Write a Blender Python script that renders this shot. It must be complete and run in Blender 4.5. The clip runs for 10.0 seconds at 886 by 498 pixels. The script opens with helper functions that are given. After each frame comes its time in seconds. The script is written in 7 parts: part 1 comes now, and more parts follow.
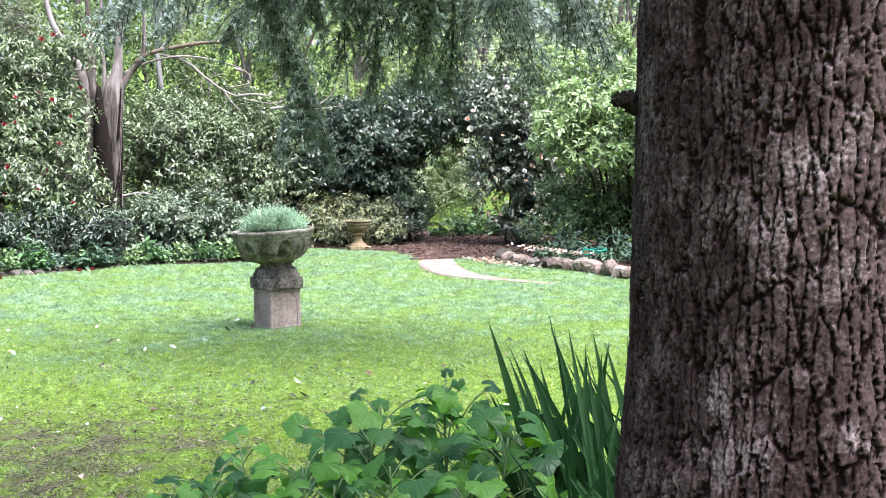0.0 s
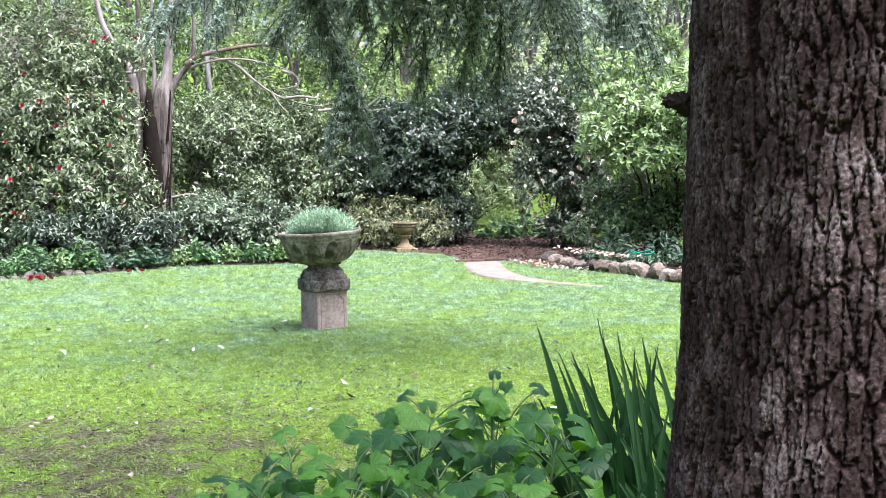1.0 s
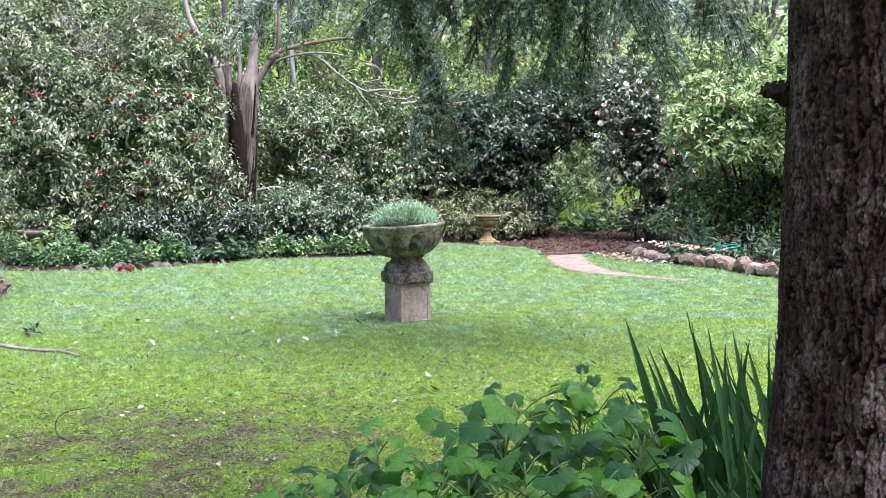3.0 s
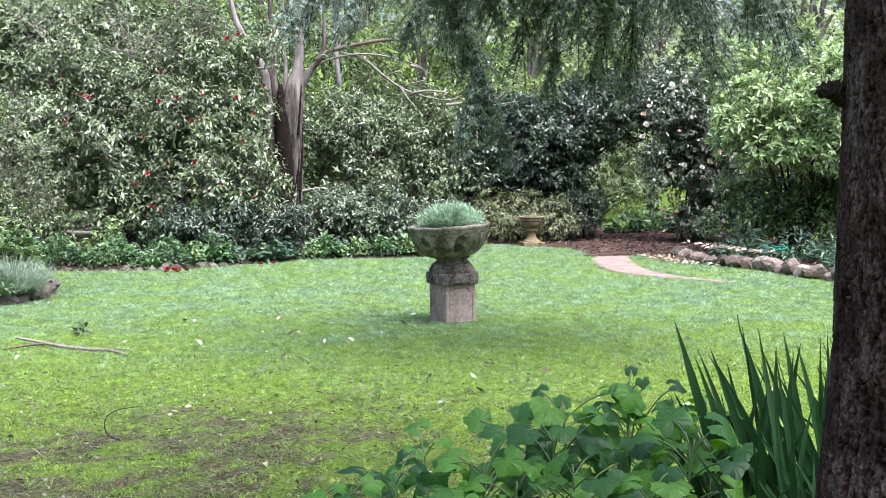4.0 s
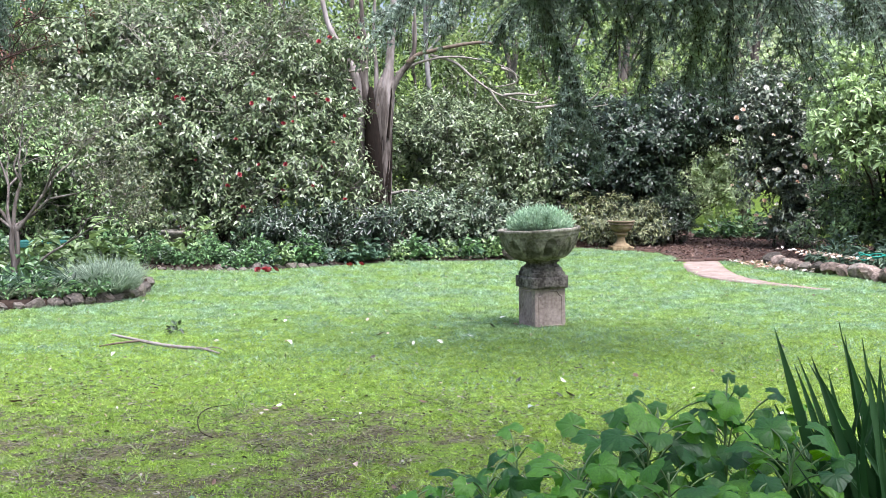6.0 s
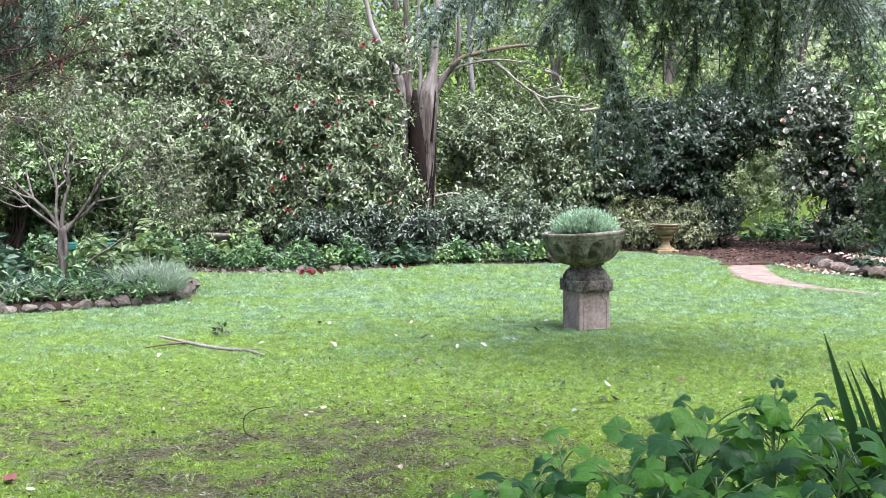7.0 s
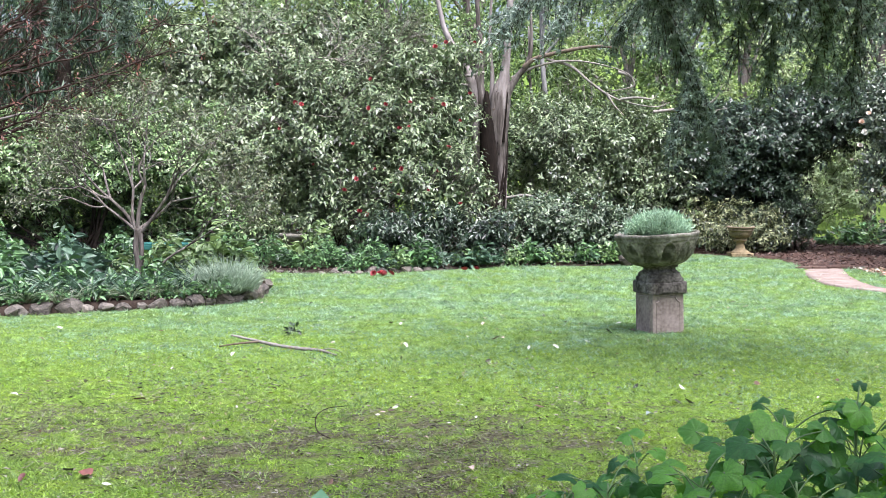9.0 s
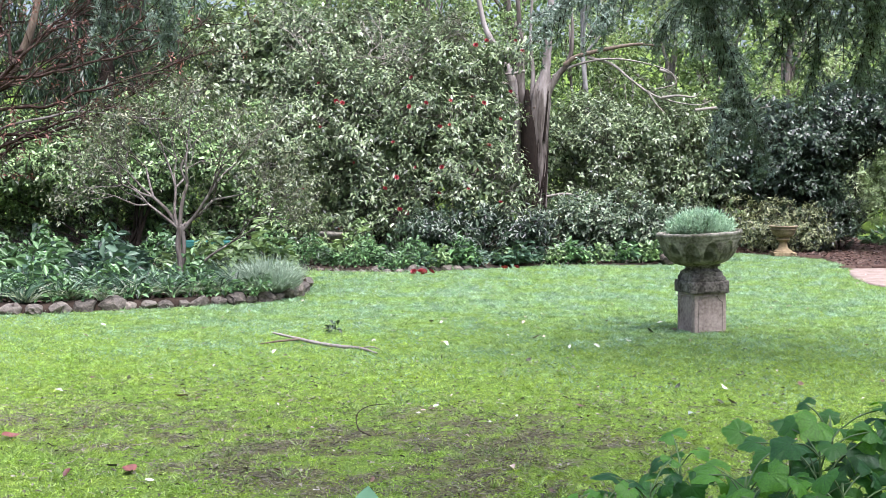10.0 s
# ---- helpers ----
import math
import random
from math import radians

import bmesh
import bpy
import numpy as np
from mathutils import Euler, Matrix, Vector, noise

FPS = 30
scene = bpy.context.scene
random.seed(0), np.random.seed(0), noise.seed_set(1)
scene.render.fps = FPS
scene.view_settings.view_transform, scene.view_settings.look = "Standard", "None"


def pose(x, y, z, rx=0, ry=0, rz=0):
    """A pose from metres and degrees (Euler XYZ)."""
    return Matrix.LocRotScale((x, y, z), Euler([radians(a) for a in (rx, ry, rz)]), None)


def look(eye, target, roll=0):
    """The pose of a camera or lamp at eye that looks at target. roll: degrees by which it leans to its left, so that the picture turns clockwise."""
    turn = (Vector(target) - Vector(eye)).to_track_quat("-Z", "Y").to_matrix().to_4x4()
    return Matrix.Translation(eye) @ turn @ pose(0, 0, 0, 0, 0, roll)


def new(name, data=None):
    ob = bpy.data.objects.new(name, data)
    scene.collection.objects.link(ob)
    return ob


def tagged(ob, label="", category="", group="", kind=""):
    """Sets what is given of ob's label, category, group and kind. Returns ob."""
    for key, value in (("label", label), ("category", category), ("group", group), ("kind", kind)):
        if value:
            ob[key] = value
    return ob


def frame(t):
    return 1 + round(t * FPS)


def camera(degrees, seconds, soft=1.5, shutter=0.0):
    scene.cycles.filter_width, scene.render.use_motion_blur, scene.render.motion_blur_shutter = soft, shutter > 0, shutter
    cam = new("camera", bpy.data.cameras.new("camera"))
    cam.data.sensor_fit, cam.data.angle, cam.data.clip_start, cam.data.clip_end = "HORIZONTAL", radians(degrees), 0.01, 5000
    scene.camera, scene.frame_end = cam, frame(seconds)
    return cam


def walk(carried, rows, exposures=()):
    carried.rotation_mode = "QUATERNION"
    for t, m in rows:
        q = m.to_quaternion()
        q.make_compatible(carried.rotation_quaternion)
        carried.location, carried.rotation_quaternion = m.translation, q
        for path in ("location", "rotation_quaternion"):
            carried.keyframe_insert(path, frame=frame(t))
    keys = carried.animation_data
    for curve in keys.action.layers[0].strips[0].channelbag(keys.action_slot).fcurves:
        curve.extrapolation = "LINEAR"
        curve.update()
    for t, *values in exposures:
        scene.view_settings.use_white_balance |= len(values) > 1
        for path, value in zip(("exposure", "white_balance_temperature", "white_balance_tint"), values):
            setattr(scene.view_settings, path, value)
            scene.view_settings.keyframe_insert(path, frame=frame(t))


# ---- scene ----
cam = camera(38.99, 10.0, soft=0.7)
# seconds, x, y, z in metres, yaw, pitch, roll in degrees
ROWS = [
    (0.0, 0.047, -0.036, 1.607, -9.834, -4.401, 0.032),
    (0.5, 0.042, -0.036, 1.606, -8.864, -4.290, -0.027),
    (1.0, 0.040, -0.030, 1.605, -7.724, -4.296, -0.043),
    (1.5, 0.037, -0.024, 1.604, -6.715, -4.413, -0.021),
    (2.0, 0.036, -0.016, 1.604, -5.745, -4.560, 0.032),
    (2.5, 0.029, -0.013, 1.603, -4.921, -4.616, 0.047),
    (4.0, 0.005, -0.003, 1.601, -2.017, -4.562, 0.112),
    (4.5, 0.002, -0.001, 1.602, -1.040, -4.544, 0.042),
    (5.0, 0.000, -0.000, 1.600, 0.000, -4.500, -0.000),
    (5.5, -0.012, 0.017, 1.597, 0.966, -4.458, -0.142),
    (7.0, -0.035, 0.022, 1.596, 3.935, -4.292, -0.197),
    (7.5, -0.027, 0.036, 1.583, 4.767, -4.201, -0.194),
    (8.0, -0.031, 0.042, 1.581, 5.569, -4.167, -0.136),
    (8.5, -0.040, 0.048, 1.580, 6.317, -4.169, -0.218),
    (9.0, -0.050, 0.053, 1.578, 7.168, -4.182, -0.226),
    (9.5, -0.055, 0.055, 1.574, 8.029, -4.184, -0.236),
    (10.0, -0.060, 0.058, 1.575, 8.984, -4.249, -0.225),
]
walk(cam, [(t, pose(x, y, z, 90 + pitch, roll, yaw)) for t, x, y, z, yaw, pitch, roll in ROWS], [(0.0, 2.16, 5850, 17), (1.0, 2.06, 5850, 17), (2.5, 1.84, 5850, 17), (5.0, 1.8, 5850, 17), (10.0, 1.76, 5850, 17)])

# ---- light: a bright overcast sky, thin sun high behind and to the right ----
SUN_ELEVATION, SUN_AZIMUTH = 66, 145
world = bpy.data.worlds.new("overcast_sky")
scene.world = world
world.use_nodes = True
wn, wl = world.node_tree.nodes, world.node_tree.links
sky = wn.new("ShaderNodeTexSky")
sky.sky_type = "NISHITA"
sky.sun_disc = False
sky.sun_elevation = radians(SUN_ELEVATION)
sky.sun_rotation = radians(SUN_AZIMUTH)
sky.air_density, sky.dust_density, sky.ozone_density = 1.0, 6.0, 0.6
wl.new(sky.outputs[0], wn["Background"].inputs[0])
wn["Background"].inputs[1].default_value = 0.1
sun_data = bpy.data.lights.new("sun", "SUN")
sun_data.energy, sun_data.angle, sun_data.color = 3.15, radians(52), (1.0, 0.98, 0.95)
sun = new("sun", sun_data)
az, el = radians(SUN_AZIMUTH), radians(SUN_ELEVATION)
SUN_WAY = Vector((math.sin(az) * math.cos(el), math.cos(az) * math.cos(el), math.sin(el)))
sun.matrix_world = look(SUN_WAY * 40, (0, 0, 0))

# ---- small tools ----
rng = np.random.default_rng(7)


def unit(v):
    return v / np.maximum(np.linalg.norm(v, axis=-1, keepdims=True), 1e-9)


def mesh_of(name, verts, faces, smooth=False):
    """A mesh from numpy vertices (n, 3) and one or more face arrays (m, k)."""
    me = bpy.data.meshes.new(name)
    verts = np.asarray(verts, dtype=np.float32).reshape(-1, 3)
    if not isinstance(faces, list):
        faces = [faces]
    faces = [np.asarray(f, dtype=np.int32) for f in faces if len(f)]
    me.vertices.add(len(verts))
    me.vertices.foreach_set("co", verts.ravel())
    loops = np.concatenate([f.ravel() for f in faces])
    totals = np.concatenate([np.full(len(f), f.shape[1], dtype=np.int32) for f in faces])
    starts = np.concatenate([[0], np.cumsum(totals)[:-1]]).astype(np.int32)
    me.loops.add(len(loops))
    me.loops.foreach_set("vertex_index", loops)
    me.polygons.add(len(totals))
    me.polygons.foreach_set("loop_start", starts)
    me.polygons.foreach_set("loop_total", totals)
    if smooth:
        me.polygons.foreach_set("use_smooth", np.ones(len(totals), dtype=bool))
    me.update(calc_edges=True)
    return me


def part(name, data, material, parent=None, label="", m=None):
    """Links a mesh or a bmesh as one object, under its thing if there is one."""
    if isinstance(data, bmesh.types.BMesh):
        me = bpy.data.meshes.new(name)
        data.to_mesh(me)
        data.free()
        data = me
    if material is not None and not data.materials:
        data.materials.append(material)
    ob = new(name, data)
    if parent is not None:
        ob.parent = parent
    if m is not None:
        ob.matrix_basis = m
    if label:
        ob["label"] = label
    return ob


def thing(name, x, y, z, label, category, group="", kind=""):
    ob = new(name)
    ob.location = (x, y, z)
    ob.empty_display_size = 0.2
    return tagged(ob, label, category, group, kind)


def tube_arrays(points, radii, sides=7):
    """A tapered tube along a polyline: vertices and quads."""
    pts = np.asarray(points, dtype=float)
    radii = np.broadcast_to(np.asarray(radii, dtype=float), (len(pts),))
    tang = unit(np.gradient(pts, axis=0))
    whole = unit(pts[-1] - pts[0] + 1e-9)
    side = np.cross(tang[0], (1.0, 0, 0) if abs(whole[0]) < 0.6 else (0, 0, 1.0))
    a = np.empty_like(pts)
    for i in range(len(pts)):
        side = side - tang[i] * (side @ tang[i])
        side = side / max(1e-9, math.sqrt(side @ side))
        a[i] = side
    b = np.cross(tang, a)
    th = np.linspace(0, 2 * np.pi, sides, endpoint=False)
    ring = a[:, None] * np.cos(th)[None, :, None] + b[:, None] * np.sin(th)[None, :, None]
    v = (pts[:, None] + ring * radii[:, None, None]).reshape(-1, 3)
    i, j = np.meshgrid(np.arange(len(pts) - 1), np.arange(sides), indexing="ij")
    k = (j + 1) % sides
    f = np.stack([i * sides + j, i * sides + k, (i + 1) * sides + k, (i + 1) * sides + j], -1).reshape(-1, 4)
    v = np.concatenate([v, pts[-1:]])
    last = (len(pts) - 1) * sides
    cap = np.stack([last + np.arange(sides), last + (np.arange(sides) + 1) % sides, np.full(sides, len(v) - 1)], -1)
    return v, f, cap


def tubes_mesh(name, lines, sides=7):
    """Joins tubes (points, radii) into one smooth mesh."""
    vs, fs, cs, n = [], [], [], 0
    for pts, radii in lines:
        v, f, c = tube_arrays(pts, radii, sides)
        vs.append(v), fs.append(f + n), cs.append(c + n)
        n += len(v)
    return mesh_of(name, np.concatenate(vs), [np.concatenate(fs), np.concatenate(cs)], smooth=True)


def spline(points, n=12):
    """A smooth curve through the points (Catmull-Rom)."""
    p = np.asarray(points, dtype=float)
    p = np.concatenate([[2 * p[0] - p[1]], p, [2 * p[-1] - p[-2]]])
    out = []
    for i in range(1, len(p) - 2):
        t = np.linspace(0, 1, n, endpoint=False)[:, None]
        a, b, c, d = p[i - 1], p[i], p[i + 1], p[i + 2]
        out.append(0.5 * (2 * b + (c - a) * t + (2 * a - 5 * b + 4 * c - d) * t**2 + (3 * b - a - 3 * c + d) * t**3))
    return np.concatenate(out + [p[-2:-1]])


def wander(a, b, n, amount, sag=0.0):
    """A crooked line from a to b."""
    t = np.linspace(0, 1, n)[:, None]
    p = np.asarray(a) * (1 - t) + np.asarray(b) * t
    k = rng.normal(size=(n, 3)).cumsum(0)
    k -= t * k[-1:]
    p = p + k * amount * np.sin(np.pi * t) ** 0.5
    p[:, 2] -= sag * np.sin(np.pi * t[:, 0])
    return p


def leaf_arrays(base, axis, up, length, width, fold=0.25, curl=0.15, broad=0.45, plain=False):
    """Folded six-cornered leaves: base point, long axis, upper side, length, width (all arrays); plain ones have four corners."""
    n = len(base)
    axis = unit(axis)
    side = unit(np.cross(axis, up))
    nor = np.cross(side, axis)
    L, W = np.broadcast_to(length, n)[:, None], np.broadcast_to(width, n)[:, None]
    mid = base + axis * L * broad
    high = base + axis * L * (broad + 0.32)
    lift, drop = nor * W * fold, nor * L * curl
    if plain:
        v = np.stack([base, mid + side * W * 0.46 + lift, base + axis * L - drop, mid - side * W * 0.46 + lift], 1)
        return v.reshape(-1, 3), np.arange(n * 4).reshape(-1, 4)
    v = np.stack([base,
                  mid + side * W * 0.5 + lift, high + side * W * 0.34 + lift * 0.7 - drop * 0.4,
                  base + axis * L - drop,
                  high - side * W * 0.34 + lift * 0.7 - drop * 0.4, mid - side * W * 0.5 + lift], 1)
    k = np.arange(n)[:, None] * 6
    f = np.concatenate([k + [[0, 1, 2, 3]], k + [[0, 3, 4, 5]]])
    return v.reshape(-1, 3), f


def blade_arrays(base, axis, length, width, bend):
    """Narrow blades, two segments each: base, direction, length, width, sideways bend vector."""
    n = len(base)
    axis = unit(axis)
    side = unit(np.cross(axis, rng.normal(size=(n, 3))))
    L, W = np.broadcast_to(length, n)[:, None], np.broadcast_to(width, n)[:, None]
    mid = base + axis * L * 0.55 + bend * L * 0.25
    tip = base + axis * L + bend * L
    v = np.stack([base - side * W * 0.5, base + side * W * 0.5, mid + side * W * 0.4, mid - side * W * 0.4, tip], 1)
    k = np.arange(n)[:, None] * 5
    return v.reshape(-1, 3), [k + [[0, 1, 2, 3]], k + [[3, 2, 4]]]


# ---- materials ----
def nodes_of(name):
    m = bpy.data.materials.new(name)
    m.use_nodes = True
    return m, m.node_tree.nodes, m.node_tree.links


def ramp_of(n, stops):
    r = n.new("ShaderNodeValToRGB")
    e = r.color_ramp.elements
    while len(e) < len(stops):
        e.new(0.5)
    for el_, (p, c) in zip(e, stops):
        el_.position, el_.color = p, (*c, 1)
    return r


def leaf_material(name, colours, rough=0.38, through_light=0.25, by_object=False, patch=0.6, spec=0.5, muted=0.11, clump_size=0.45, pale=0.4, tint=None):
    """Leaf: colour differs from leaf to leaf and from clump to clump, with a soft gloss and some light through it."""
    m, n, l = nodes_of(name)
    b = n["Principled BSDF"]
    src = n.new("ShaderNodeObjectInfo").outputs["Random"] if by_object else n.new("ShaderNodeNewGeometry").outputs["Random Per Island"]
    if len(colours) == 4 and pale < 1:
        colours = [*colours[:3], tuple(a + (b_ - a) * pale for a, b_ in zip(colours[2], colours[3]))]
    muted_colours = [tuple(max(0.003, x * (1 - muted) + muted * (0.3 * c[0] + 0.6 * c[1] + 0.1 * c[2])) for x in c) for c in colours]
    r = ramp_of(n, [(i / max(1, len(colours) - 1), c) for i, c in enumerate(muted_colours)])
    l.new(src, r.inputs[0])
    tc = n.new("ShaderNodeTexCoord")
    nz = n.new("ShaderNodeTexNoise")
    nz.inputs["Scale"].default_value, nz.inputs["Detail"].default_value = 1.0 / clump_size, 3
    l.new(tc.outputs["Object"], nz.inputs["Vector"])
    hs = n.new("ShaderNodeHueSaturation")
    mr = n.new("ShaderNodeMapRange")
    mr.inputs["From Min"].default_value, mr.inputs["From Max"].default_value = 0.3, 0.7
    mr.inputs["To Min"].default_value, mr.inputs["To Max"].default_value = 1 - patch * 0.5, 1 + patch * 0.5
    l.new(nz.outputs["Fac"], mr.inputs["Value"])
    l.new(mr.outputs[0], hs.inputs["Value"])
    colour = r.outputs[0]
    if tint:
        nt, mt, rt = n.new("ShaderNodeTexNoise"), n.new("ShaderNodeMix"), n.new("ShaderNodeMapRange")
        nt.inputs["Scale"].default_value, nt.inputs["Detail"].default_value = 1.0 / tint[1], 4
        rt.inputs["From Min"].default_value, rt.inputs["From Max"].default_value, rt.inputs["To Max"].default_value = 0.42, 0.66, tint[2]
        mt.data_type = "RGBA"
        mt.inputs[7].default_value = (*tint[0], 1)
        l.new(tc.outputs["Object"], nt.inputs["Vector"]), l.new(nt.outputs["Fac"], rt.inputs["Value"])
        l.new(rt.outputs[0], mt.inputs[0]), l.new(colour, mt.inputs[6])
        colour = mt.outputs[2]
    l.new(colour, hs.inputs["Color"])
    l.new(hs.outputs[0], b.inputs["Base Color"])
    b.inputs["Roughness"].default_value = rough
    b.inputs["Specular IOR Level"].default_value = spec
    if through_light:
        tr = n.new("ShaderNodeBsdfTranslucent")
        gm = n.new("ShaderNodeHueSaturation")
        gm.inputs["Saturation"].default_value, gm.inputs["Value"].default_value, gm.inputs["Hue"].default_value = 1.15, 1.3, 0.485
        l.new(hs.outputs[0], gm.inputs["Color"])
        l.new(gm.outputs[0], tr.inputs["Color"])
        mx = n.new("ShaderNodeMixShader")
        mx.inputs[0].default_value = through_light
        l.new(b.outputs[0], mx.inputs[1]), l.new(tr.outputs[0], mx.inputs[2])
        l.new(mx.outputs[0], n["Material Output"].inputs[0])
    return m


def rough_material(name, colours, scale, rough=0.85, bump=0.4, fine=6.0, stretch=(1, 1, 1), by_object=0.0, bump_dist=0.02, spec=0.1):
    """Stone, soil, bark: a ramp over noise at two scales, with relief."""
    m, n, l = nodes_of(name)
    b = n["Principled BSDF"]
    tc, mp = n.new("ShaderNodeTexCoord"), n.new("ShaderNodeMapping")
    mp.inputs["Scale"].default_value = stretch
    l.new(tc.outputs["Object"], mp.inputs["Vector"])
    nz, nf = n.new("ShaderNodeTexNoise"), n.new("ShaderNodeTexNoise")
    nz.inputs["Scale"].default_value, nz.inputs["Detail"].default_value, nz.inputs["Roughness"].default_value = scale, 6, 0.62
    nf.inputs["Scale"].default_value, nf.inputs["Detail"].default_value = scale * fine, 5
    for k in (nz, nf):
        l.new(mp.outputs[0], k.inputs["Vector"])
    mx = n.new("ShaderNodeMix")
    mx.inputs["Factor"].default_value = 0.4
    l.new(nz.outputs["Fac"], mx.inputs["A"]), l.new(nf.outputs["Fac"], mx.inputs["B"])
    value = mx.outputs["Result"]
    if by_object:
        oi = n.new("ShaderNodeObjectInfo")
        ma = n.new("ShaderNodeMath")
        ma.operation = "MULTIPLY_ADD"
        ma.inputs[1].default_value, ma.inputs[2].default_value = by_object, -by_object / 2
        l.new(oi.outputs["Random"], ma.inputs[0])
        ad = n.new("ShaderNodeMath")
        l.new(ma.outputs[0], ad.inputs[0]), l.new(value, ad.inputs[1])
        value = ad.outputs[0]
    r = ramp_of(n, [(0.3 + 0.4 * i / max(1, len(colours) - 1), c) for i, c in enumerate(colours)])
    l.new(value, r.inputs[0])
    l.new(r.outputs[0], b.inputs["Base Color"])
    b.inputs["Roughness"].default_value, b.inputs["Specular IOR Level"].default_value = rough, spec
    bp = n.new("ShaderNodeBump")
    bp.inputs["Strength"].default_value, bp.inputs["Distance"].default_value = bump, bump_dist
    l.new(mx.outputs["Result"], bp.inputs["Height"])
    l.new(bp.outputs[0], b.inputs["Normal"])
    return m


M = {}
M["grass"] = leaf_material("grass", [(0.139, 0.242, 0.0435), (0.196, 0.326, 0.0544), (0.247, 0.378, 0.07), (0.319, 0.43, 0.145)], 0.42, 0.42, patch=1.1, spec=0.45, muted=0.0, clump_size=0.07, pale=1, tint=((0.28, 0.35, 0.06), 0.45, 0.4))
M["lawn"] = rough_material("lawn_ground", [(0.05, 0.075, 0.018), (0.085, 0.135, 0.024), (0.1, 0.155, 0.028), (0.12, 0.175, 0.034)], 9.0, 0.95, 0.5, 25)
M["soil"] = rough_material("dark_soil", [(0.009, 0.00675, 0.00525), (0.0225, 0.0158, 0.012), (0.0375, 0.027, 0.0203)], 6, 0.95, 0.8, 6)
M["mulch"] = rough_material("leaf_mulch", [(0.0162, 0.0104, 0.00842), (0.0405, 0.0245, 0.0194), (0.0758, 0.0459, 0.0356), (0.108, 0.0734, 0.0583)], 9, 0.9, 0.8, 5)
M["path"] = rough_material("sandy_path", [(0.0975, 0.0715, 0.0585), (0.195, 0.153, 0.13), (0.312, 0.254, 0.221)], 5, 0.92, 0.6, 14)
M["bark"] = None
M["wood_grey"] = rough_material("grey_bark", [(0.0216, 0.0175, 0.0149), (0.0675, 0.0567, 0.05), (0.162, 0.143, 0.13), (0.311, 0.284, 0.263)], 6, 0.88, 1.0, 5, (1, 1, 0.14))
M["wood_ash"] = rough_material("smooth_ash_bark", [(0.07, 0.058, 0.052), (0.15, 0.13, 0.12), (0.23, 0.205, 0.195), (0.31, 0.285, 0.275)], 5, 0.8, 0.5, 5, (1, 1, 0.25))
M["wood_tan"] = rough_material("tan_bark", [(0.05, 0.037, 0.027), (0.11, 0.085, 0.065), (0.19, 0.155, 0.125)], 6, 0.85, 0.5, 5, (1, 1, 0.3))
M["wood_black"] = rough_material("near_black_wood", [(0.004, 0.003, 0.0025), (0.012, 0.009, 0.007), (0.03, 0.022, 0.017)], 7, 0.95, 0.6, 5, (1, 1, 0.3))
M["wood_pale"] = rough_material("pale_dead_wood", [(0.1, 0.0879, 0.0753), (0.201, 0.18, 0.159), (0.301, 0.277, 0.251)], 8, 0.8, 0.4, 4)
M["wood_dark"] = rough_material("dark_stems", [(0.0124, 0.0093, 0.00744), (0.031, 0.0236, 0.0186), (0.0558, 0.0434, 0.0341)], 9, 0.85, 0.5, 4)
M["wood_red"] = rough_material("reddish_twigs", [(0.014, 0.009, 0.007), (0.042, 0.026, 0.021), (0.11, 0.08, 0.068)], 8, 0.8, 0.4, 4)
M["stone"] = rough_material("field_stone", [(0.04, 0.034, 0.028), (0.12, 0.094, 0.078), (0.21, 0.165, 0.14), (0.4, 0.345, 0.31)], 9, 0.92, 1.0, 6, by_object=0.3)
M["stone_dark"] = rough_material("dark_stone", [(0.0275, 0.0248, 0.0221), (0.0691, 0.0612, 0.0521), (0.126, 0.112, 0.0965), (0.213, 0.189, 0.157)], 6, 0.9, 0.7, 6, by_object=0.26)
M["camellia"] = leaf_material("camellia_leaf", [(0.0111, 0.0253, 0.0072), (0.0744, 0.143, 0.0392), (0.174, 0.286, 0.0918), (0.388, 0.485, 0.227)], 0.32, 0.16, spec=0.48)
M["camellia_dark"] = leaf_material("dark_camellia_leaf", [(0.00222, 0.0057, 0.00285), (0.0148, 0.0317, 0.0148), (0.0385, 0.0683, 0.0332), (0.101, 0.134, 0.0825)], 0.3, 0.08, spec=0.48)
M["camellia_grey"] = leaf_material("grey_camellia_leaf", [(0.00575, 0.0121, 0.00575), (0.0368, 0.0621, 0.0299), (0.0978, 0.132, 0.0747), (0.241, 0.265, 0.184)], 0.3, 0.1, spec=0.6, pale=0.7)
M["olive"] = leaf_material("olive_leaf", [(0.00907, 0.019, 0.00639), (0.0677, 0.113, 0.0364), (0.164, 0.222, 0.098), (0.345, 0.378, 0.25)], 0.3, 0.12, patch=0.9, spec=0.48, clump_size=0.6)
M["bright"] = leaf_material("bright_leaf", [(0.0134, 0.0267, 0.00665), (0.0743, 0.134, 0.0342), (0.162, 0.254, 0.0832), (0.283, 0.386, 0.18)], 0.42, 0.3, spec=0.5)
M["rhodo"] = leaf_material("yellow_green_leaf", [(0.0305, 0.0515, 0.017), (0.16, 0.25, 0.0853), (0.332, 0.474, 0.191), (0.607, 0.744, 0.394)], 0.38, 0.3, spec=0.6)
M["variegated"] = leaf_material("grey_variegated_leaf", [(0.0093, 0.0217, 0.0093), (0.0517, 0.0931, 0.0435), (0.12, 0.166, 0.088), (0.269, 0.31, 0.207)], 0.34, 0.14, spec=0.48)
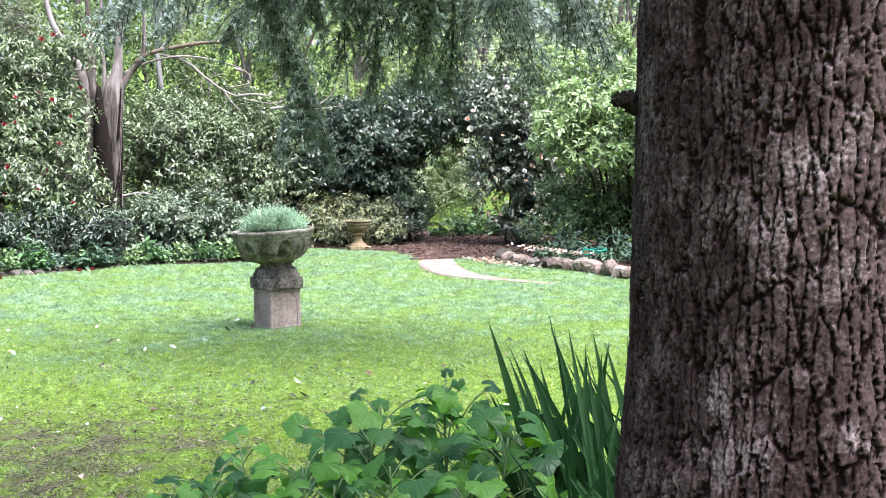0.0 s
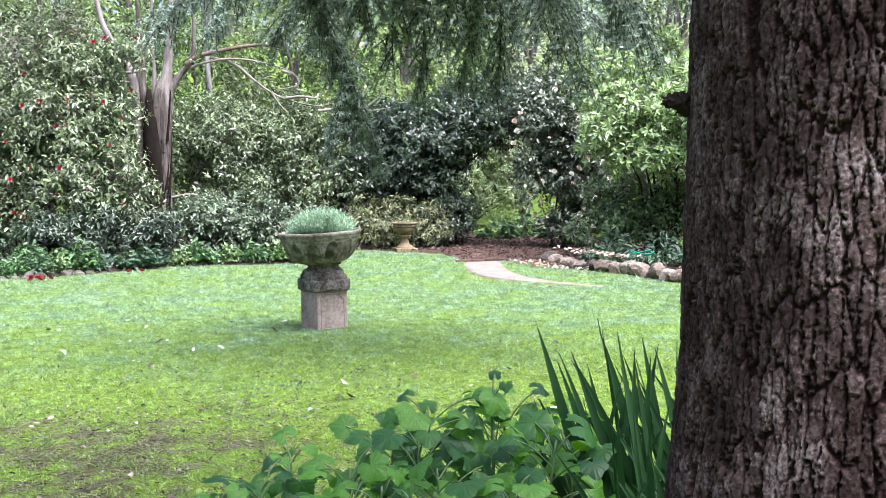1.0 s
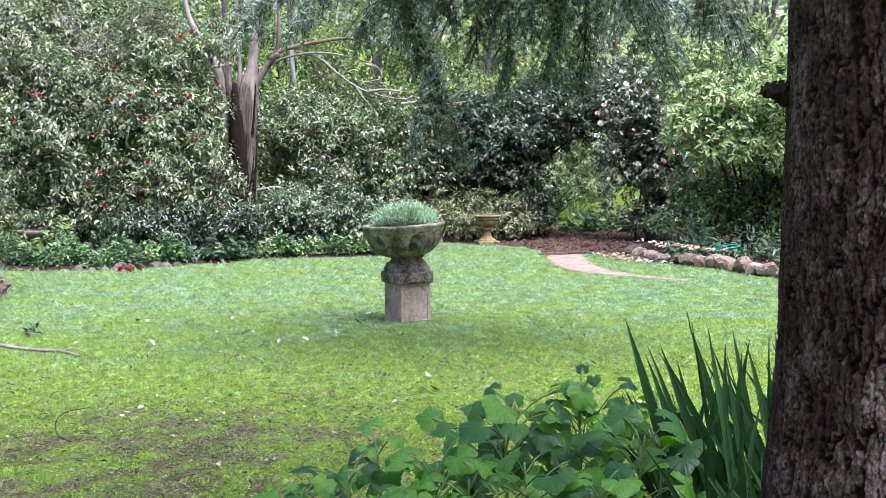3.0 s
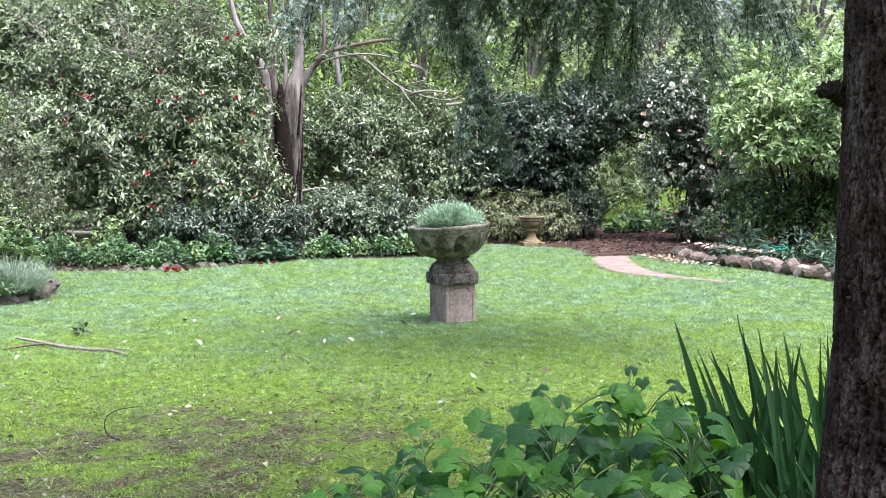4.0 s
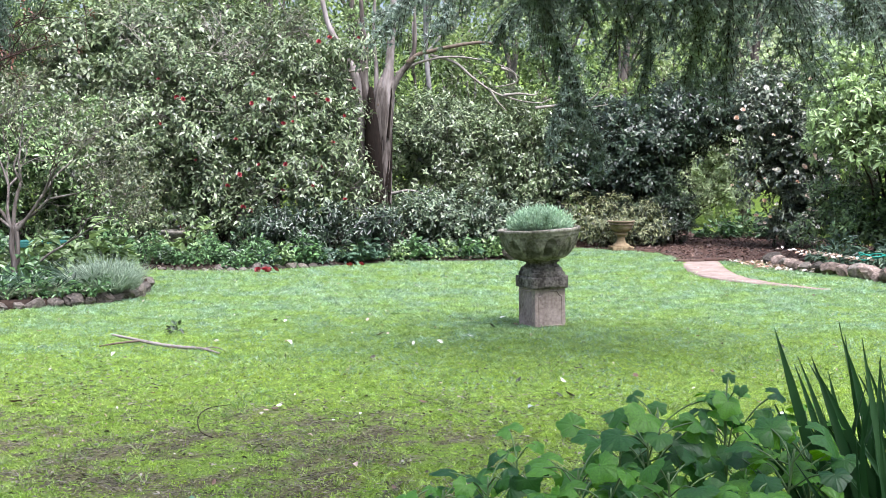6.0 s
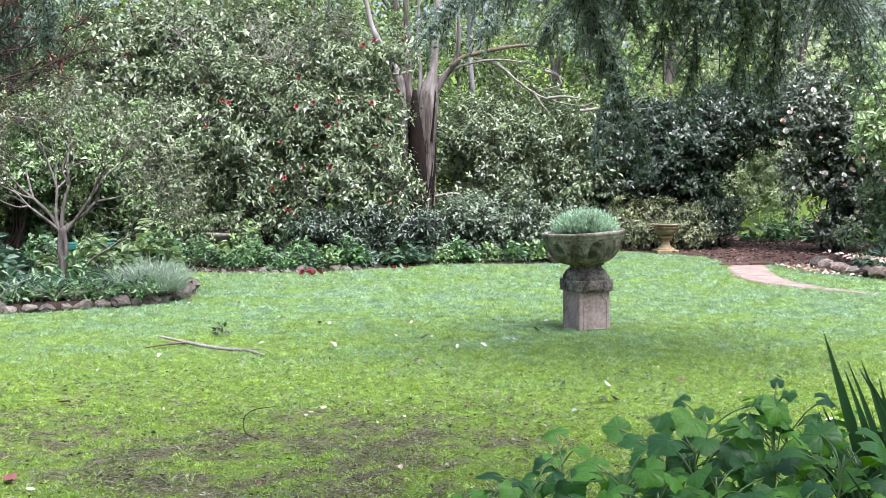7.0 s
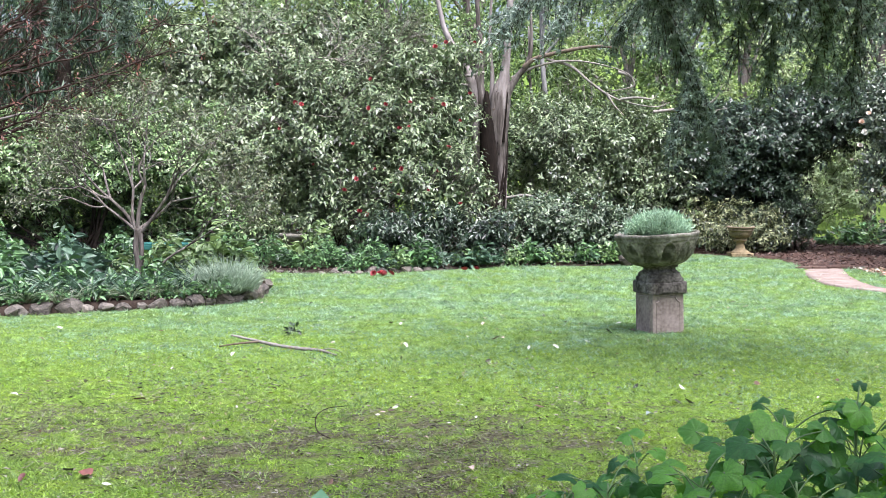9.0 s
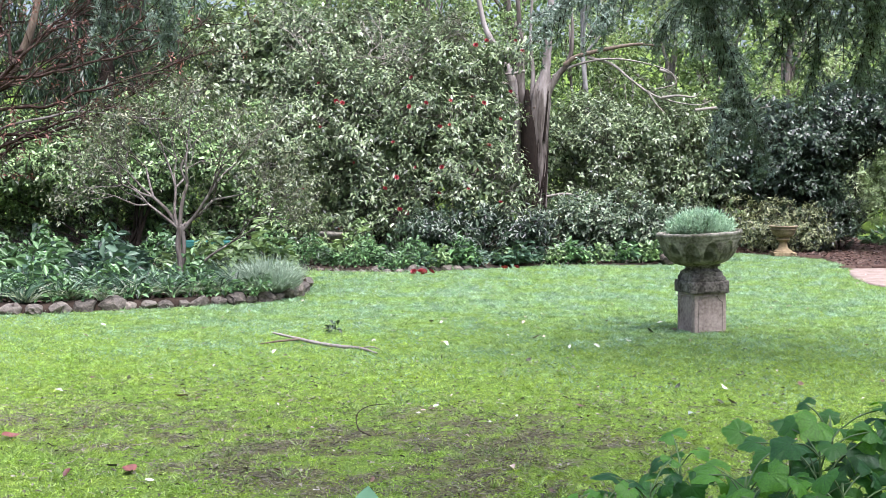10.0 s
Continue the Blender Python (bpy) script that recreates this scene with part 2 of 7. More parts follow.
M["gold"] = leaf_material("golden_variegated_leaf", [(0.0099, 0.0171, 0.00615), (0.0733, 0.099, 0.0352), (0.194, 0.221, 0.0919), (0.458, 0.469, 0.267)], 0.4, 0.25)
M["undergrowth"] = leaf_material("undergrowth_leaf", [(0.007, 0.0176, 0.00655), (0.0393, 0.094, 0.0312), (0.0876, 0.186, 0.0603), (0.177, 0.312, 0.115)], 0.33, 0.2, spec=0.45)
M["blue_green"] = leaf_material("blue_green_leaf", [(0.00697, 0.017, 0.01), (0.0399, 0.0861, 0.0498), (0.0927, 0.167, 0.102), (0.184, 0.265, 0.173)], 0.36, 0.2, spec=0.4)
M["striped"] = leaf_material("pale_striped_leaf", [(0.08, 0.13, 0.06), (0.15, 0.21, 0.1), (0.25, 0.3, 0.19), (0.42, 0.45, 0.34)], 0.45, 0.25, spec=0.5, pale=1)
M["lavender"] = leaf_material("silver_lavender_leaf", [(0.138, 0.209, 0.138), (0.2, 0.277, 0.186), (0.288, 0.358, 0.258)], 0.6, 0.2)
M["urn_plant"] = leaf_material("silver_green_leaf", [(0.146, 0.261, 0.15), (0.232, 0.378, 0.23), (0.315, 0.47, 0.298), (0.419, 0.544, 0.335)], 0.55, 0.3)
M["cedar"] = leaf_material("blue_cedar_needles", [(0.0411, 0.0729, 0.0532), (0.124, 0.184, 0.142), (0.236, 0.301, 0.243), (0.392, 0.447, 0.365)], 0.42, 0.15, patch=0.8, clump_size=0.25)
M["conifer"] = leaf_material("dark_conifer_needles", [(0.014, 0.0351, 0.0187), (0.0292, 0.0644, 0.0281), (0.0527, 0.0994, 0.041)], 0.5, 0.1)
# far blades: the lawn's bluish-white sheen is put into the base colour
M["grass_sheen"] = leaf_material("sheen_grass", [(0.107, 0.195, 0.102), (0.156, 0.268, 0.151), (0.205, 0.311, 0.185), (0.33, 0.422, 0.37)], 0.33, 0.42, patch=0.9, spec=0.5, muted=0.0, clump_size=0.16, pale=1, tint=((0.2, 0.31, 0.04), 0.6, 0.6))
M["mid"] = leaf_material("woodland_leaf", [(0.0116, 0.022, 0.00695), (0.0654, 0.108, 0.0348), (0.14, 0.2, 0.0755), (0.253, 0.315, 0.161)], 0.42, 0.3)
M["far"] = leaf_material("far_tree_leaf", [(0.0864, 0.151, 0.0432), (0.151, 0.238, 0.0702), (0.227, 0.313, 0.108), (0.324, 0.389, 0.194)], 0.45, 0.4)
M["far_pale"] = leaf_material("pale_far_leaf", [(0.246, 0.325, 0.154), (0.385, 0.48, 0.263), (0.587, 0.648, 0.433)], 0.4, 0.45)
M["rust"] = leaf_material("rusty_young_leaf", [(0.09, 0.03, 0.017), (0.15, 0.05, 0.03), (0.17, 0.085, 0.05)], 0.5, 0.25)
M["vine"] = leaf_material("broad_garden_leaf", [(0.024, 0.0949, 0.0228), (0.0546, 0.171, 0.029), (0.0978, 0.266, 0.0311), (0.164, 0.38, 0.0363)], 0.45, 0.4, by_object=True, patch=0.5, spec=0.5, muted=0.0, clump_size=0.06)
M["iris"] = leaf_material("iris_blade", [(0.0123, 0.0553, 0.0127), (0.0197, 0.0829, 0.0185), (0.0338, 0.11, 0.0288)], 0.35, 0.2, by_object=True, patch=0.3)
M["weed"] = leaf_material("soft_weed_leaf", [(0.1, 0.24, 0.14), (0.13, 0.28, 0.17)], 0.6, 0.4, by_object=True, patch=0.2)
M["stalk"] = leaf_material("green_stalk", [(0.09, 0.18, 0.045), (0.144, 0.243, 0.072)], 0.5, 0.1)
M["red_petal"] = leaf_material("red_petal", [(0.18, 0.0108, 0.0162), (0.306, 0.027, 0.0315)], 0.5, 0.2, by_object=True)
M["white_petal"] = leaf_material("white_petal", [(0.8, 0.77, 0.72), (0.8, 0.76, 0.7), (0.75, 0.58, 0.45), (0.6, 0.33, 0.18)], 0.55, 0.25, by_object=True)
M["litter"] = leaf_material("fallen_leaf", [(0.03, 0.0156, 0.0108), (0.06, 0.033, 0.024), (0.102, 0.063, 0.045), (0.18, 0.132, 0.096)], 0.6, 0.1)
M["litter_one"] = leaf_material("dry_fallen_leaf", [(0.05, 0.035, 0.025), (0.14, 0.1, 0.07), (0.26, 0.23, 0.18), (0.42, 0.41, 0.37)], 0.6, 0.1, by_object=True)
M["litter_pale"] = leaf_material("pale_fallen_petal", [(0.16, 0.07, 0.04), (0.3, 0.2, 0.13), (0.45, 0.4, 0.34), (0.5, 0.47, 0.42)], 0.6, 0.1)
M["teal"] = rough_material("teal_paint", [(0.021, 0.084, 0.077), (0.035, 0.119, 0.105)], 8, 0.5, 0.1, 4)
M["hose"] = rough_material("teal_hose", [(0.014, 0.154, 0.119), (0.021, 0.196, 0.147)], 8, 0.4, 0.1, 4)
M["concrete"] = rough_material("weathered_concrete", [(0.022, 0.021, 0.015), (0.1, 0.095, 0.074), (0.24, 0.225, 0.19), (0.42, 0.4, 0.36)], 7, 0.92, 0.6, 5, bump_dist=0.01)
M["concrete_pink"] = rough_material("pinkish_concrete", [(0.115, 0.0897, 0.0759), (0.23, 0.187, 0.167), (0.31, 0.255, 0.23), (0.38, 0.322, 0.294)], 5, 0.9, 0.35, 8, bump_dist=0.006)
M["concrete_dark"] = rough_material("mossy_concrete", [(0.01, 0.009, 0.008), (0.055, 0.049, 0.043), (0.16, 0.145, 0.13), (0.31, 0.285, 0.26)], 8, 0.95, 0.7, 5, bump_dist=0.01)
M["ochre_stone"] = rough_material("ochre_stone", [(0.075, 0.055, 0.0312), (0.188, 0.144, 0.085), (0.312, 0.25, 0.156)], 8, 0.9, 0.4, 6, bump_dist=0.01)

M["ochre_bowl"] = rough_material("weathered_ochre_bowl", [(0.04, 0.03, 0.022), (0.11, 0.085, 0.06), (0.2, 0.16, 0.11), (0.28, 0.23, 0.17)], 8, 0.9, 0.5, 6, bump_dist=0.01)

# ---- ground: one sheet, flat lawn, rising woodland floor far behind ----
def ground_height(x, y):
    h = np.clip((y - 30) * 0.16, 0, 9)
    return h + 0.012 * np.sin(x * 1.7 + 0.4) * np.sin(y * 1.3) * np.clip((y - 6) / 3, 0, 1)


def ground_sheet():
    xs = np.unique(np.concatenate([np.linspace(-12, 10, 50), np.linspace(-5, 2.5, 60), np.linspace(-400, -14, 30), np.linspace(12, 400, 30)]))
    ys = np.unique(np.concatenate([np.linspace(-4, 30, 60), np.linspace(4.5, 10.5, 51), np.linspace(-300, -6, 20), np.linspace(32, 500, 60)]))
    X, Y = np.meshgrid(xs, ys)
    v = np.stack([X, Y, ground_height(X, Y)], -1).reshape(-1, 3)
    i, j = np.meshgrid(np.arange(len(ys) - 1), np.arange(len(xs) - 1), indexing="ij")
    k = i * len(xs) + j
    f = np.stack([k, k + 1, k + 1 + len(xs), k + len(xs)], -1).reshape(-1, 4)
    me = mesh_of("ground", v, f, True)
    me.attributes.new("worn", "FLOAT", "POINT").data.foreach_set("value", bare_amount(v[:, 0], v[:, 1]).astype(np.float32))
    return tagged(part("ground", me, worn_lawn()), "mown green lawn with worn bare patches", "lawn", kind="structure")



def inside(poly, x, y):
    """Which points lie in a polygon."""
    r = np.zeros(x.shape, dtype=bool)
    n = len(poly)
    for i in range(n):
        (x0, y0), (x1, y1) = poly[i], poly[(i + 1) % n]
        c = (y0 > y) != (y1 > y)
        with np.errstate(divide="ignore", invalid="ignore"):
            r ^= c & (x < (x1 - x0) * (y - y0) / (y1 - y0 + 1e-12) + x0)
    return r


def smooth_noise(x, y, seed, scale):
    """Cheap value noise on arrays, 0 to 1."""
    g = np.random.default_rng(seed).random((64, 64))
    u, w = x / scale, y / scale
    i, j = np.floor(u).astype(int), np.floor(w).astype(int)
    a, b = u - i, w - j
    a, b = a * a * (3 - 2 * a), b * b * (3 - 2 * b)
    q = lambda s, t: g[(i + s) % 64, (j + t) % 64]
    return (q(0, 0) * (1 - a) + q(1, 0) * a) * (1 - b) + (q(0, 1) * (1 - a) + q(1, 1) * a) * b


def patch_sheet(name, poly, z, material, label, category, bump=0.01, step=0.12, skirt=0.05):
    """A thin slab of ground cover inside an outline, slightly uneven, its rim running into the ground."""
    bm = bmesh.new()
    face = bm.faces.new([bm.verts.new((x, y, 0)) for x, y in poly])
    lo, hi = np.min(poly, 0), np.max(poly, 0)
    for k, axis in ((0, (1, 0, 0)), (1, (0, 1, 0))):
        for c in np.arange(lo[k] + step, hi[k], step):
            bmesh.ops.bisect_plane(bm, geom=bm.verts[:] + bm.edges[:] + bm.faces[:], plane_co=[c if q == k else 0 for q in range(3)], plane_no=axis)
    rim = {v for e in bm.edges if e.is_boundary for v in e.verts}
    for v in bm.verts:
        v.co.z = z + noise.noise(v.co * 3.1) * bump + noise.noise(v.co * 9) * bump * 0.5 if v not in rim else z * 0.25 + 0.004
    ext = bmesh.ops.extrude_edge_only(bm, edges=[e for e in bm.edges if e.is_boundary])
    for v in ext["geom"]:
        if isinstance(v, bmesh.types.BMVert):
            v.co.z = -skirt
    bmesh.ops.recalc_face_normals(bm, faces=bm.faces[:])
    for f in bm.faces:
        f.smooth = True
    return tagged(part(name, bm, material), label, category, kind="structure")


PATH = [(2.85, 18.4), (2.74, 17.6), (2.7, 16.9), (2.78, 16.3), (2.95, 15.85), (3.25, 15.45), (3.6, 15.05), (4.0, 14.7),
        (4.04, 14.8), (3.78, 15.15), (3.52, 15.55), (3.34, 16.05), (3.28, 16.6), (3.3, 17.4), (3.42, 18.62)]
MULCH = [(1.3, 21.3), (2.1, 20.7), (2.75, 20.2), (2.87, 18.52), (3.45, 18.75), (3.7, 18.5), (4.1, 18.5), (4.5, 17.6), (4.9, 16.9), (5.3, 16.1), (5.6, 15.5), (9, 15.5),
         (9, 20), (6.5, 22), (6.2, 25), (3.6, 25.4), (3.2, 23.5), (1.3, 23.5)]
HEDGE_BED = [(-5.2, 16.75), (-4.58, 16.65), (-3.9, 16.6), (-3.32, 16.62), (-2.7, 17.0), (-2.12, 17.55), (-1.12, 18.1), (0.15, 18.55), (0.7, 19.2), (1.3, 20.9), (1.3, 26), (-14, 26), (-14, 17.5), (-8, 17.2)]
ISLAND = [(-11, 11.0), (-7.4, 10.9), (-6.2, 11.42), (-5.56, 11.9), (-5.08, 12.2), (-4.63, 12.45), (-4.22, 12.85), (-3.86, 13.42), (-3.85, 14.0), (-4.05, 14.8), (-5.0, 15.6), (-6.5, 16.1), (-11, 16.2)]
TREE_BED = [(-1.6, 1.6), (-1.2, 3.2), (-0.6, 4.3), (0.2, 4.9), (1.0, 5.1), (1.9, 5.0), (2.8, 4.3), (3.2, 2.6), (2.6, 1.0), (1.0, 0.9)]
patch_sheet("path", PATH, 0.012, M["path"], "narrow sandy path curving into the lawn", "path", 0.006)
patch_sheet("mulch_floor", MULCH, 0.02, M["mulch"], "dark leaf mulch under the shrubs", "mulch", 0.02, 0.2)
patch_sheet("hedge_bed", HEDGE_BED, 0.04, M["soil"], "dark soil of the long shrub border", "soil", 0.03, 0.3)
patch_sheet("island_bed", ISLAND, 0.09, M["soil"], "raised soil of the stone-edged bed", "soil", 0.03, 0.25)
patch_sheet("tree_bed", TREE_BED, 0.03, M["soil"], "soil bed round the cedar trunk", "soil", 0.03, 0.25)
BEDS = (PATH, MULCH, HEDGE_BED, ISLAND, TREE_BED)


def bare_amount(x, y):
    """Worn, brownish places of the lawn, 0 to 1."""
    a = smooth_noise(x, y, 3, 0.7) * 0.2 + smooth_noise(x, y, 4, 0.2) * 0.25 + smooth_noise(x, y * 0.7, 5, 0.06) * 0.4 + smooth_noise(x, y, 6, 0.025) * 0.15
    near = np.clip((8.6 - y) / 1.6, 0, 1) * np.clip((3.2 - np.abs(x + 1.9 + 0.25 * (7 - y))) / 1.8, 0, 1) * np.clip((y - 5.2 + 0.5 * (x + 1.8)) / 0.6, 0.12, 1)
    return np.clip(near * np.clip((a - 0.37) * 4.0, 0.1, 0.86) + np.clip((a - 0.66) * 3, 0, 1) * 0.4 * np.clip((14 - y) / 5, 0, 1), 0, 1)


def lawn_points(y0, y1, density):
    half = 0.54
    x0, x1 = -y1 * half - 0.4, y1 * 0.40 + 0.4
    n = int((x1 - x0) * (y1 - y0) * density)
    x, y = rng.uniform(x0, x1, n), rng.uniform(y0, y1, n)
    keep = (x > -y * half - 0.3) & (x < y * 0.42 + 0.3)
    for poly in BEDS:
        keep &= ~inside(poly, x, y)
    return x[keep], y[keep]


def grass(name, label, material, bands):
    """Short blades, leaning all ways; those farther off are plain slivers."""
    vs, quads, tris, count = [], [], [], 0
    for y0, y1, density, tall in bands:
        x, y = lawn_points(y0, y1, density)
        # with distance more blades take the colour with the painted sheen
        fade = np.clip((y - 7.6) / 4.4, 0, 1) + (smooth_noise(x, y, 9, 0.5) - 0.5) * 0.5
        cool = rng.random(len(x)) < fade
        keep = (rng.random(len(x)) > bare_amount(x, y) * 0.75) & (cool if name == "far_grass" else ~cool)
        x, y = x[keep], y[keep]
        n = len(x)
        base = np.stack([x, y, ground_height(x, y) - 0.004], 1)
        tuft = smooth_noise(x, y, 61, 0.055) * 0.6 + smooth_noise(x, y, 62, 0.2) * 0.4
        comb = smooth_noise(x, y, 63, 0.09) * 12.6
        tilt = rng.normal(size=(n, 3)) * [0.8, 0.8, 0] + np.stack([np.cos(comb) * 0.8, np.sin(comb) * 0.8, np.ones(n)], 1)
        v, (f4, f3) = blade_arrays(base, tilt, tall * rng.uniform(0.5, 1.3, n) * (0.35 + 1.45 * tuft**1.5 * 1.4), 0.0042 + y * 0.00042, rng.normal(size=(n, 3)) * [0.3, 0.3, 0.05] - [0, 0, 0.2])
        if y0 > 5.9:
            v = v.reshape(n, 5, 3)[:, [0, 1, 4]].reshape(-1, 3)
            tris.append(np.arange(len(v)).reshape(-1, 3) + count)
        else:
            quads.append(f4 + count), tris.append(f3 + count)
        vs.append(v)
        count += len(v)
    faces = ([np.concatenate(quads)] if quads else []) + [np.concatenate(tris)]
    tagged(part(name, mesh_of(name, np.concatenate(vs), faces), M[material]), label, "grass", kind="stuff")


def thatch():
    x, y = lawn_points(4.6, 9.0, 4500)
    keep = rng.random(len(x)) < bare_amount(x, y) * 0.9
    x, y = x[keep], y[keep]
    n = len(x)
    base = np.stack([x, y, np.full(n, 0.006)], 1)
    v, (f4, f3) = blade_arrays(base, rng.normal(size=(n, 3)) * [1, 1, 0.12] + [0, 0, 0.1], rng.uniform(0.015, 0.05, n), 0.0045, rng.normal(size=(n, 3)) * [0.4, 0.4, 0.1])
    v = v.reshape(n, 5, 3)[:, [0, 1, 4]].reshape(-1, 3)
    return tagged(part("thatch", mesh_of("thatch", v, np.arange(len(v)).reshape(-1, 3)), M["straw"]), "dead brown thatch in the worn lawn", "dry grass", kind="stuff")


def worn_lawn():
    """Lawn ground whose worn places show brown earth."""
    m = M["lawn"]
    n, l = m.node_tree.nodes, m.node_tree.links
    b = n["Principled BSDF"]
    plain = b.inputs["Base Color"].links[0].from_socket
    at, mx, nz = n.new("ShaderNodeAttribute"), n.new("ShaderNodeMix"), n.new("ShaderNodeTexNoise")
    at.attribute_name, mx.data_type = "worn", "RGBA"
    nz.inputs["Scale"].default_value, nz.inputs["Detail"].default_value = 60, 6
    earth = ramp_of(n, [(0.32, (0.022, 0.02, 0.01)), (0.5, (0.07, 0.066, 0.032)), (0.68, (0.15, 0.15, 0.08))])
    grain, dark, gm = n.new("ShaderNodeTexNoise"), ramp_of(n, [(0.36, (0.25, 0.28, 0.22)), (0.5, (0.9, 0.9, 0.85)), (0.66, (1.9, 1.8, 1.7))]), n.new("ShaderNodeMix")
    grain.inputs["Scale"].default_value, grain.inputs["Detail"].default_value, grain.inputs["Roughness"].default_value = 75, 5, 0.7
    gm.data_type, gm.blend_type = "RGBA", "MULTIPLY"
    gm.inputs[0].default_value = 1.0
    tc = n.new("ShaderNodeTexCoord")
    l.new(tc.outputs["Object"], nz.inputs["Vector"]), l.new(nz.outputs["Fac"], earth.inputs[0])
    l.new(tc.outputs["Object"], grain.inputs["Vector"]), l.new(grain.outputs["Fac"], dark.inputs[0])
    l.new(plain, gm.inputs[6]), l.new(dark.outputs[0], gm.inputs[7])
    plain = gm.outputs[2]
    ad, mr = n.new("ShaderNodeMath"), n.new("ShaderNodeMapRange")
    l.new(at.outputs["Fac"], ad.inputs[0]), l.new(nz.outputs["Fac"], ad.inputs[1])
    mr.inputs["From Min"].default_value, mr.inputs["From Max"].default_value = 0.8, 1.2
    l.new(ad.outputs[0], mr.inputs["Value"])
    l.new(mr.outputs[0], mx.inputs[0]), l.new(plain, mx.inputs[6]), l.new(earth.outputs[0], mx.inputs[7]), l.new(mx.outputs[2], b.inputs["Base Color"])
    return m


def grass_tufts(n, blades):
    """Longer, darker tufts of coarse grass standing out of the mown lawn."""
    x, y = lawn_points(4.8, 12.0, 40)
    keep = rng.permutation(len(x))[:n]
    x, y = np.repeat(x[keep], blades), np.repeat(y[keep], blades)
    m = len(x)
    d = rng.normal(size=(m, 3)) * [1, 1, 0]
    base = np.stack([x, y, ground_height(x, y)], 1) + d * 0.016
    v, (f4, f3) = blade_arrays(base, d * 0.5 + [0, 0, 1.0], rng.uniform(0.025, 0.065, m), 0.0042, d * 0.35 - [0, 0, 0.2])
    tagged(part("grass_tufts", mesh_of("grass_tufts", v, [f4, f3]), M["coarse_grass"]), "coarse darker tufts in the mown lawn", "grass", kind="stuff")


ground_sheet()
M["coarse_grass"] = leaf_material("coarse_grass", [(0.07, 0.14, 0.025), (0.13, 0.23, 0.035), (0.2, 0.3, 0.07), (0.32, 0.36, 0.16)], 0.4, 0.35, patch=0.6, spec=0.5)
grass_tufts(1200, 14)
M["straw"] = leaf_material("dry_straw", [(0.04, 0.036, 0.02), (0.075, 0.07, 0.04), (0.13, 0.12, 0.075), (0.24, 0.22, 0.17)], 0.7, 0.1, pale=1)
thatch()
grass("near_grass", "short yellow-green grass of the near lawn", "grass", ((4.6, 6.0, 6500, 0.024), (6.0, 9.0, 9500, 0.026), (9.0, 12.4, 5500, 0.032)))
grass("far_grass", "lush green grass of the far lawn, a bluish sheen in its colour", "grass_sheen", ((7.4, 12.0, 5500, 0.032), (12.0, 15.0, 3400, 0.042), (15.0, 21.0, 1800, 0.05)))

# ---- plants ----
def sprig_leaves(p, out, per, length, width, reach, droop=0.2, rosette=False, fold=0.13, curl=0.15, spread=1.0, vary=0.3, plain=False):
    """Leaves set in a spiral along short sprigs that start at p and point along out."""
    n = len(p)
    out = unit(out)
    ref = unit(rng.normal(size=(n, 3)))
    a = unit(np.cross(out, ref))
    b = np.cross(out, a)
    k = np.arange(per)
    ang = k * 2.4 if not rosette else k * 2 * np.pi / per
    along = (k + 0.5) / per if not rosette else np.full(per, 0.9)
    ang = ang[None] + rng.uniform(0, 6.28, (n, 1)) + rng.normal(size=(n, per)) * 0.25
    radial = a[:, None] * np.cos(ang)[..., None] + b[:, None] * np.sin(ang)[..., None]
    base = p[:, None] + out[:, None] * (reach * along)[None, :, None] + radial * 0.008
    axis = radial * spread + out[:, None] * (0.25 + 0.6 * along)[None, :, None] + rng.normal(size=(n, per, 3)) * 0.22
    axis[..., 2] -= droop
    up = out[:, None] * 0.8 + np.array([0, 0, 0.8]) + rng.normal(size=(n, per, 3)) * 0.3
    L = length * (1 + rng.normal(size=n * per) * vary).clip(0.45, 1.7)
    return leaf_arrays(base.reshape(-1, 3), axis.reshape(-1, 3), up.reshape(-1, 3), L, L * width / length, fold, curl, plain=plain)


def on_blob(n, front=0.65):
    """Directions over a blob, more of them towards the open lawn and upward."""
    d = unit(rng.normal(size=(n * 4, 3)))
    w = np.where(d[:, 1] < 0.35, 1.0, 1 - front) * np.where(d[:, 2] < -0.55, 0.25, 1.0)
    return d[rng.random(n * 4) < w][:n]


def crown_points(lobes, sub, density):
    """Sprig starts and outward directions: each lobe (centre, radii) carries uneven clumps over its surface."""
    P, D, C = [], [], []
    for c, r in lobes:
        c, r = np.asarray(c, float), np.asarray(r, float)
        area = 4 * np.pi * ((r[0] * r[1]) ** 1.6 / 3 + (r[0] * r[2]) ** 1.6 / 3 + (r[1] * r[2]) ** 1.6 / 3) ** (1 / 1.6)
        m = max(4, int(area / (sub * sub * 3.0)))
        d = on_blob(m)
        centre = c + d * (r - sub * 0.7).clip(0.02) * rng.uniform(0.74, 1.16, (len(d), 1))
        for q, dd in zip(centre, d):
            s = sub * rng.uniform(0.6, 1.25)
            k = max(3, int(density * 3.0 * np.pi * s * s))
            e = unit(rng.normal(size=(k, 3)) + dd * 0.9)
            P.append(q + e * s * rng.uniform(0.45, 1.05, (k, 1)) * [1, 1, 0.85]), D.append(e * 0.8 + dd * 0.3 + [0, 0, 0.25])
        C.append(centre)
    return np.concatenate(P), np.concatenate(D), np.concatenate(C)


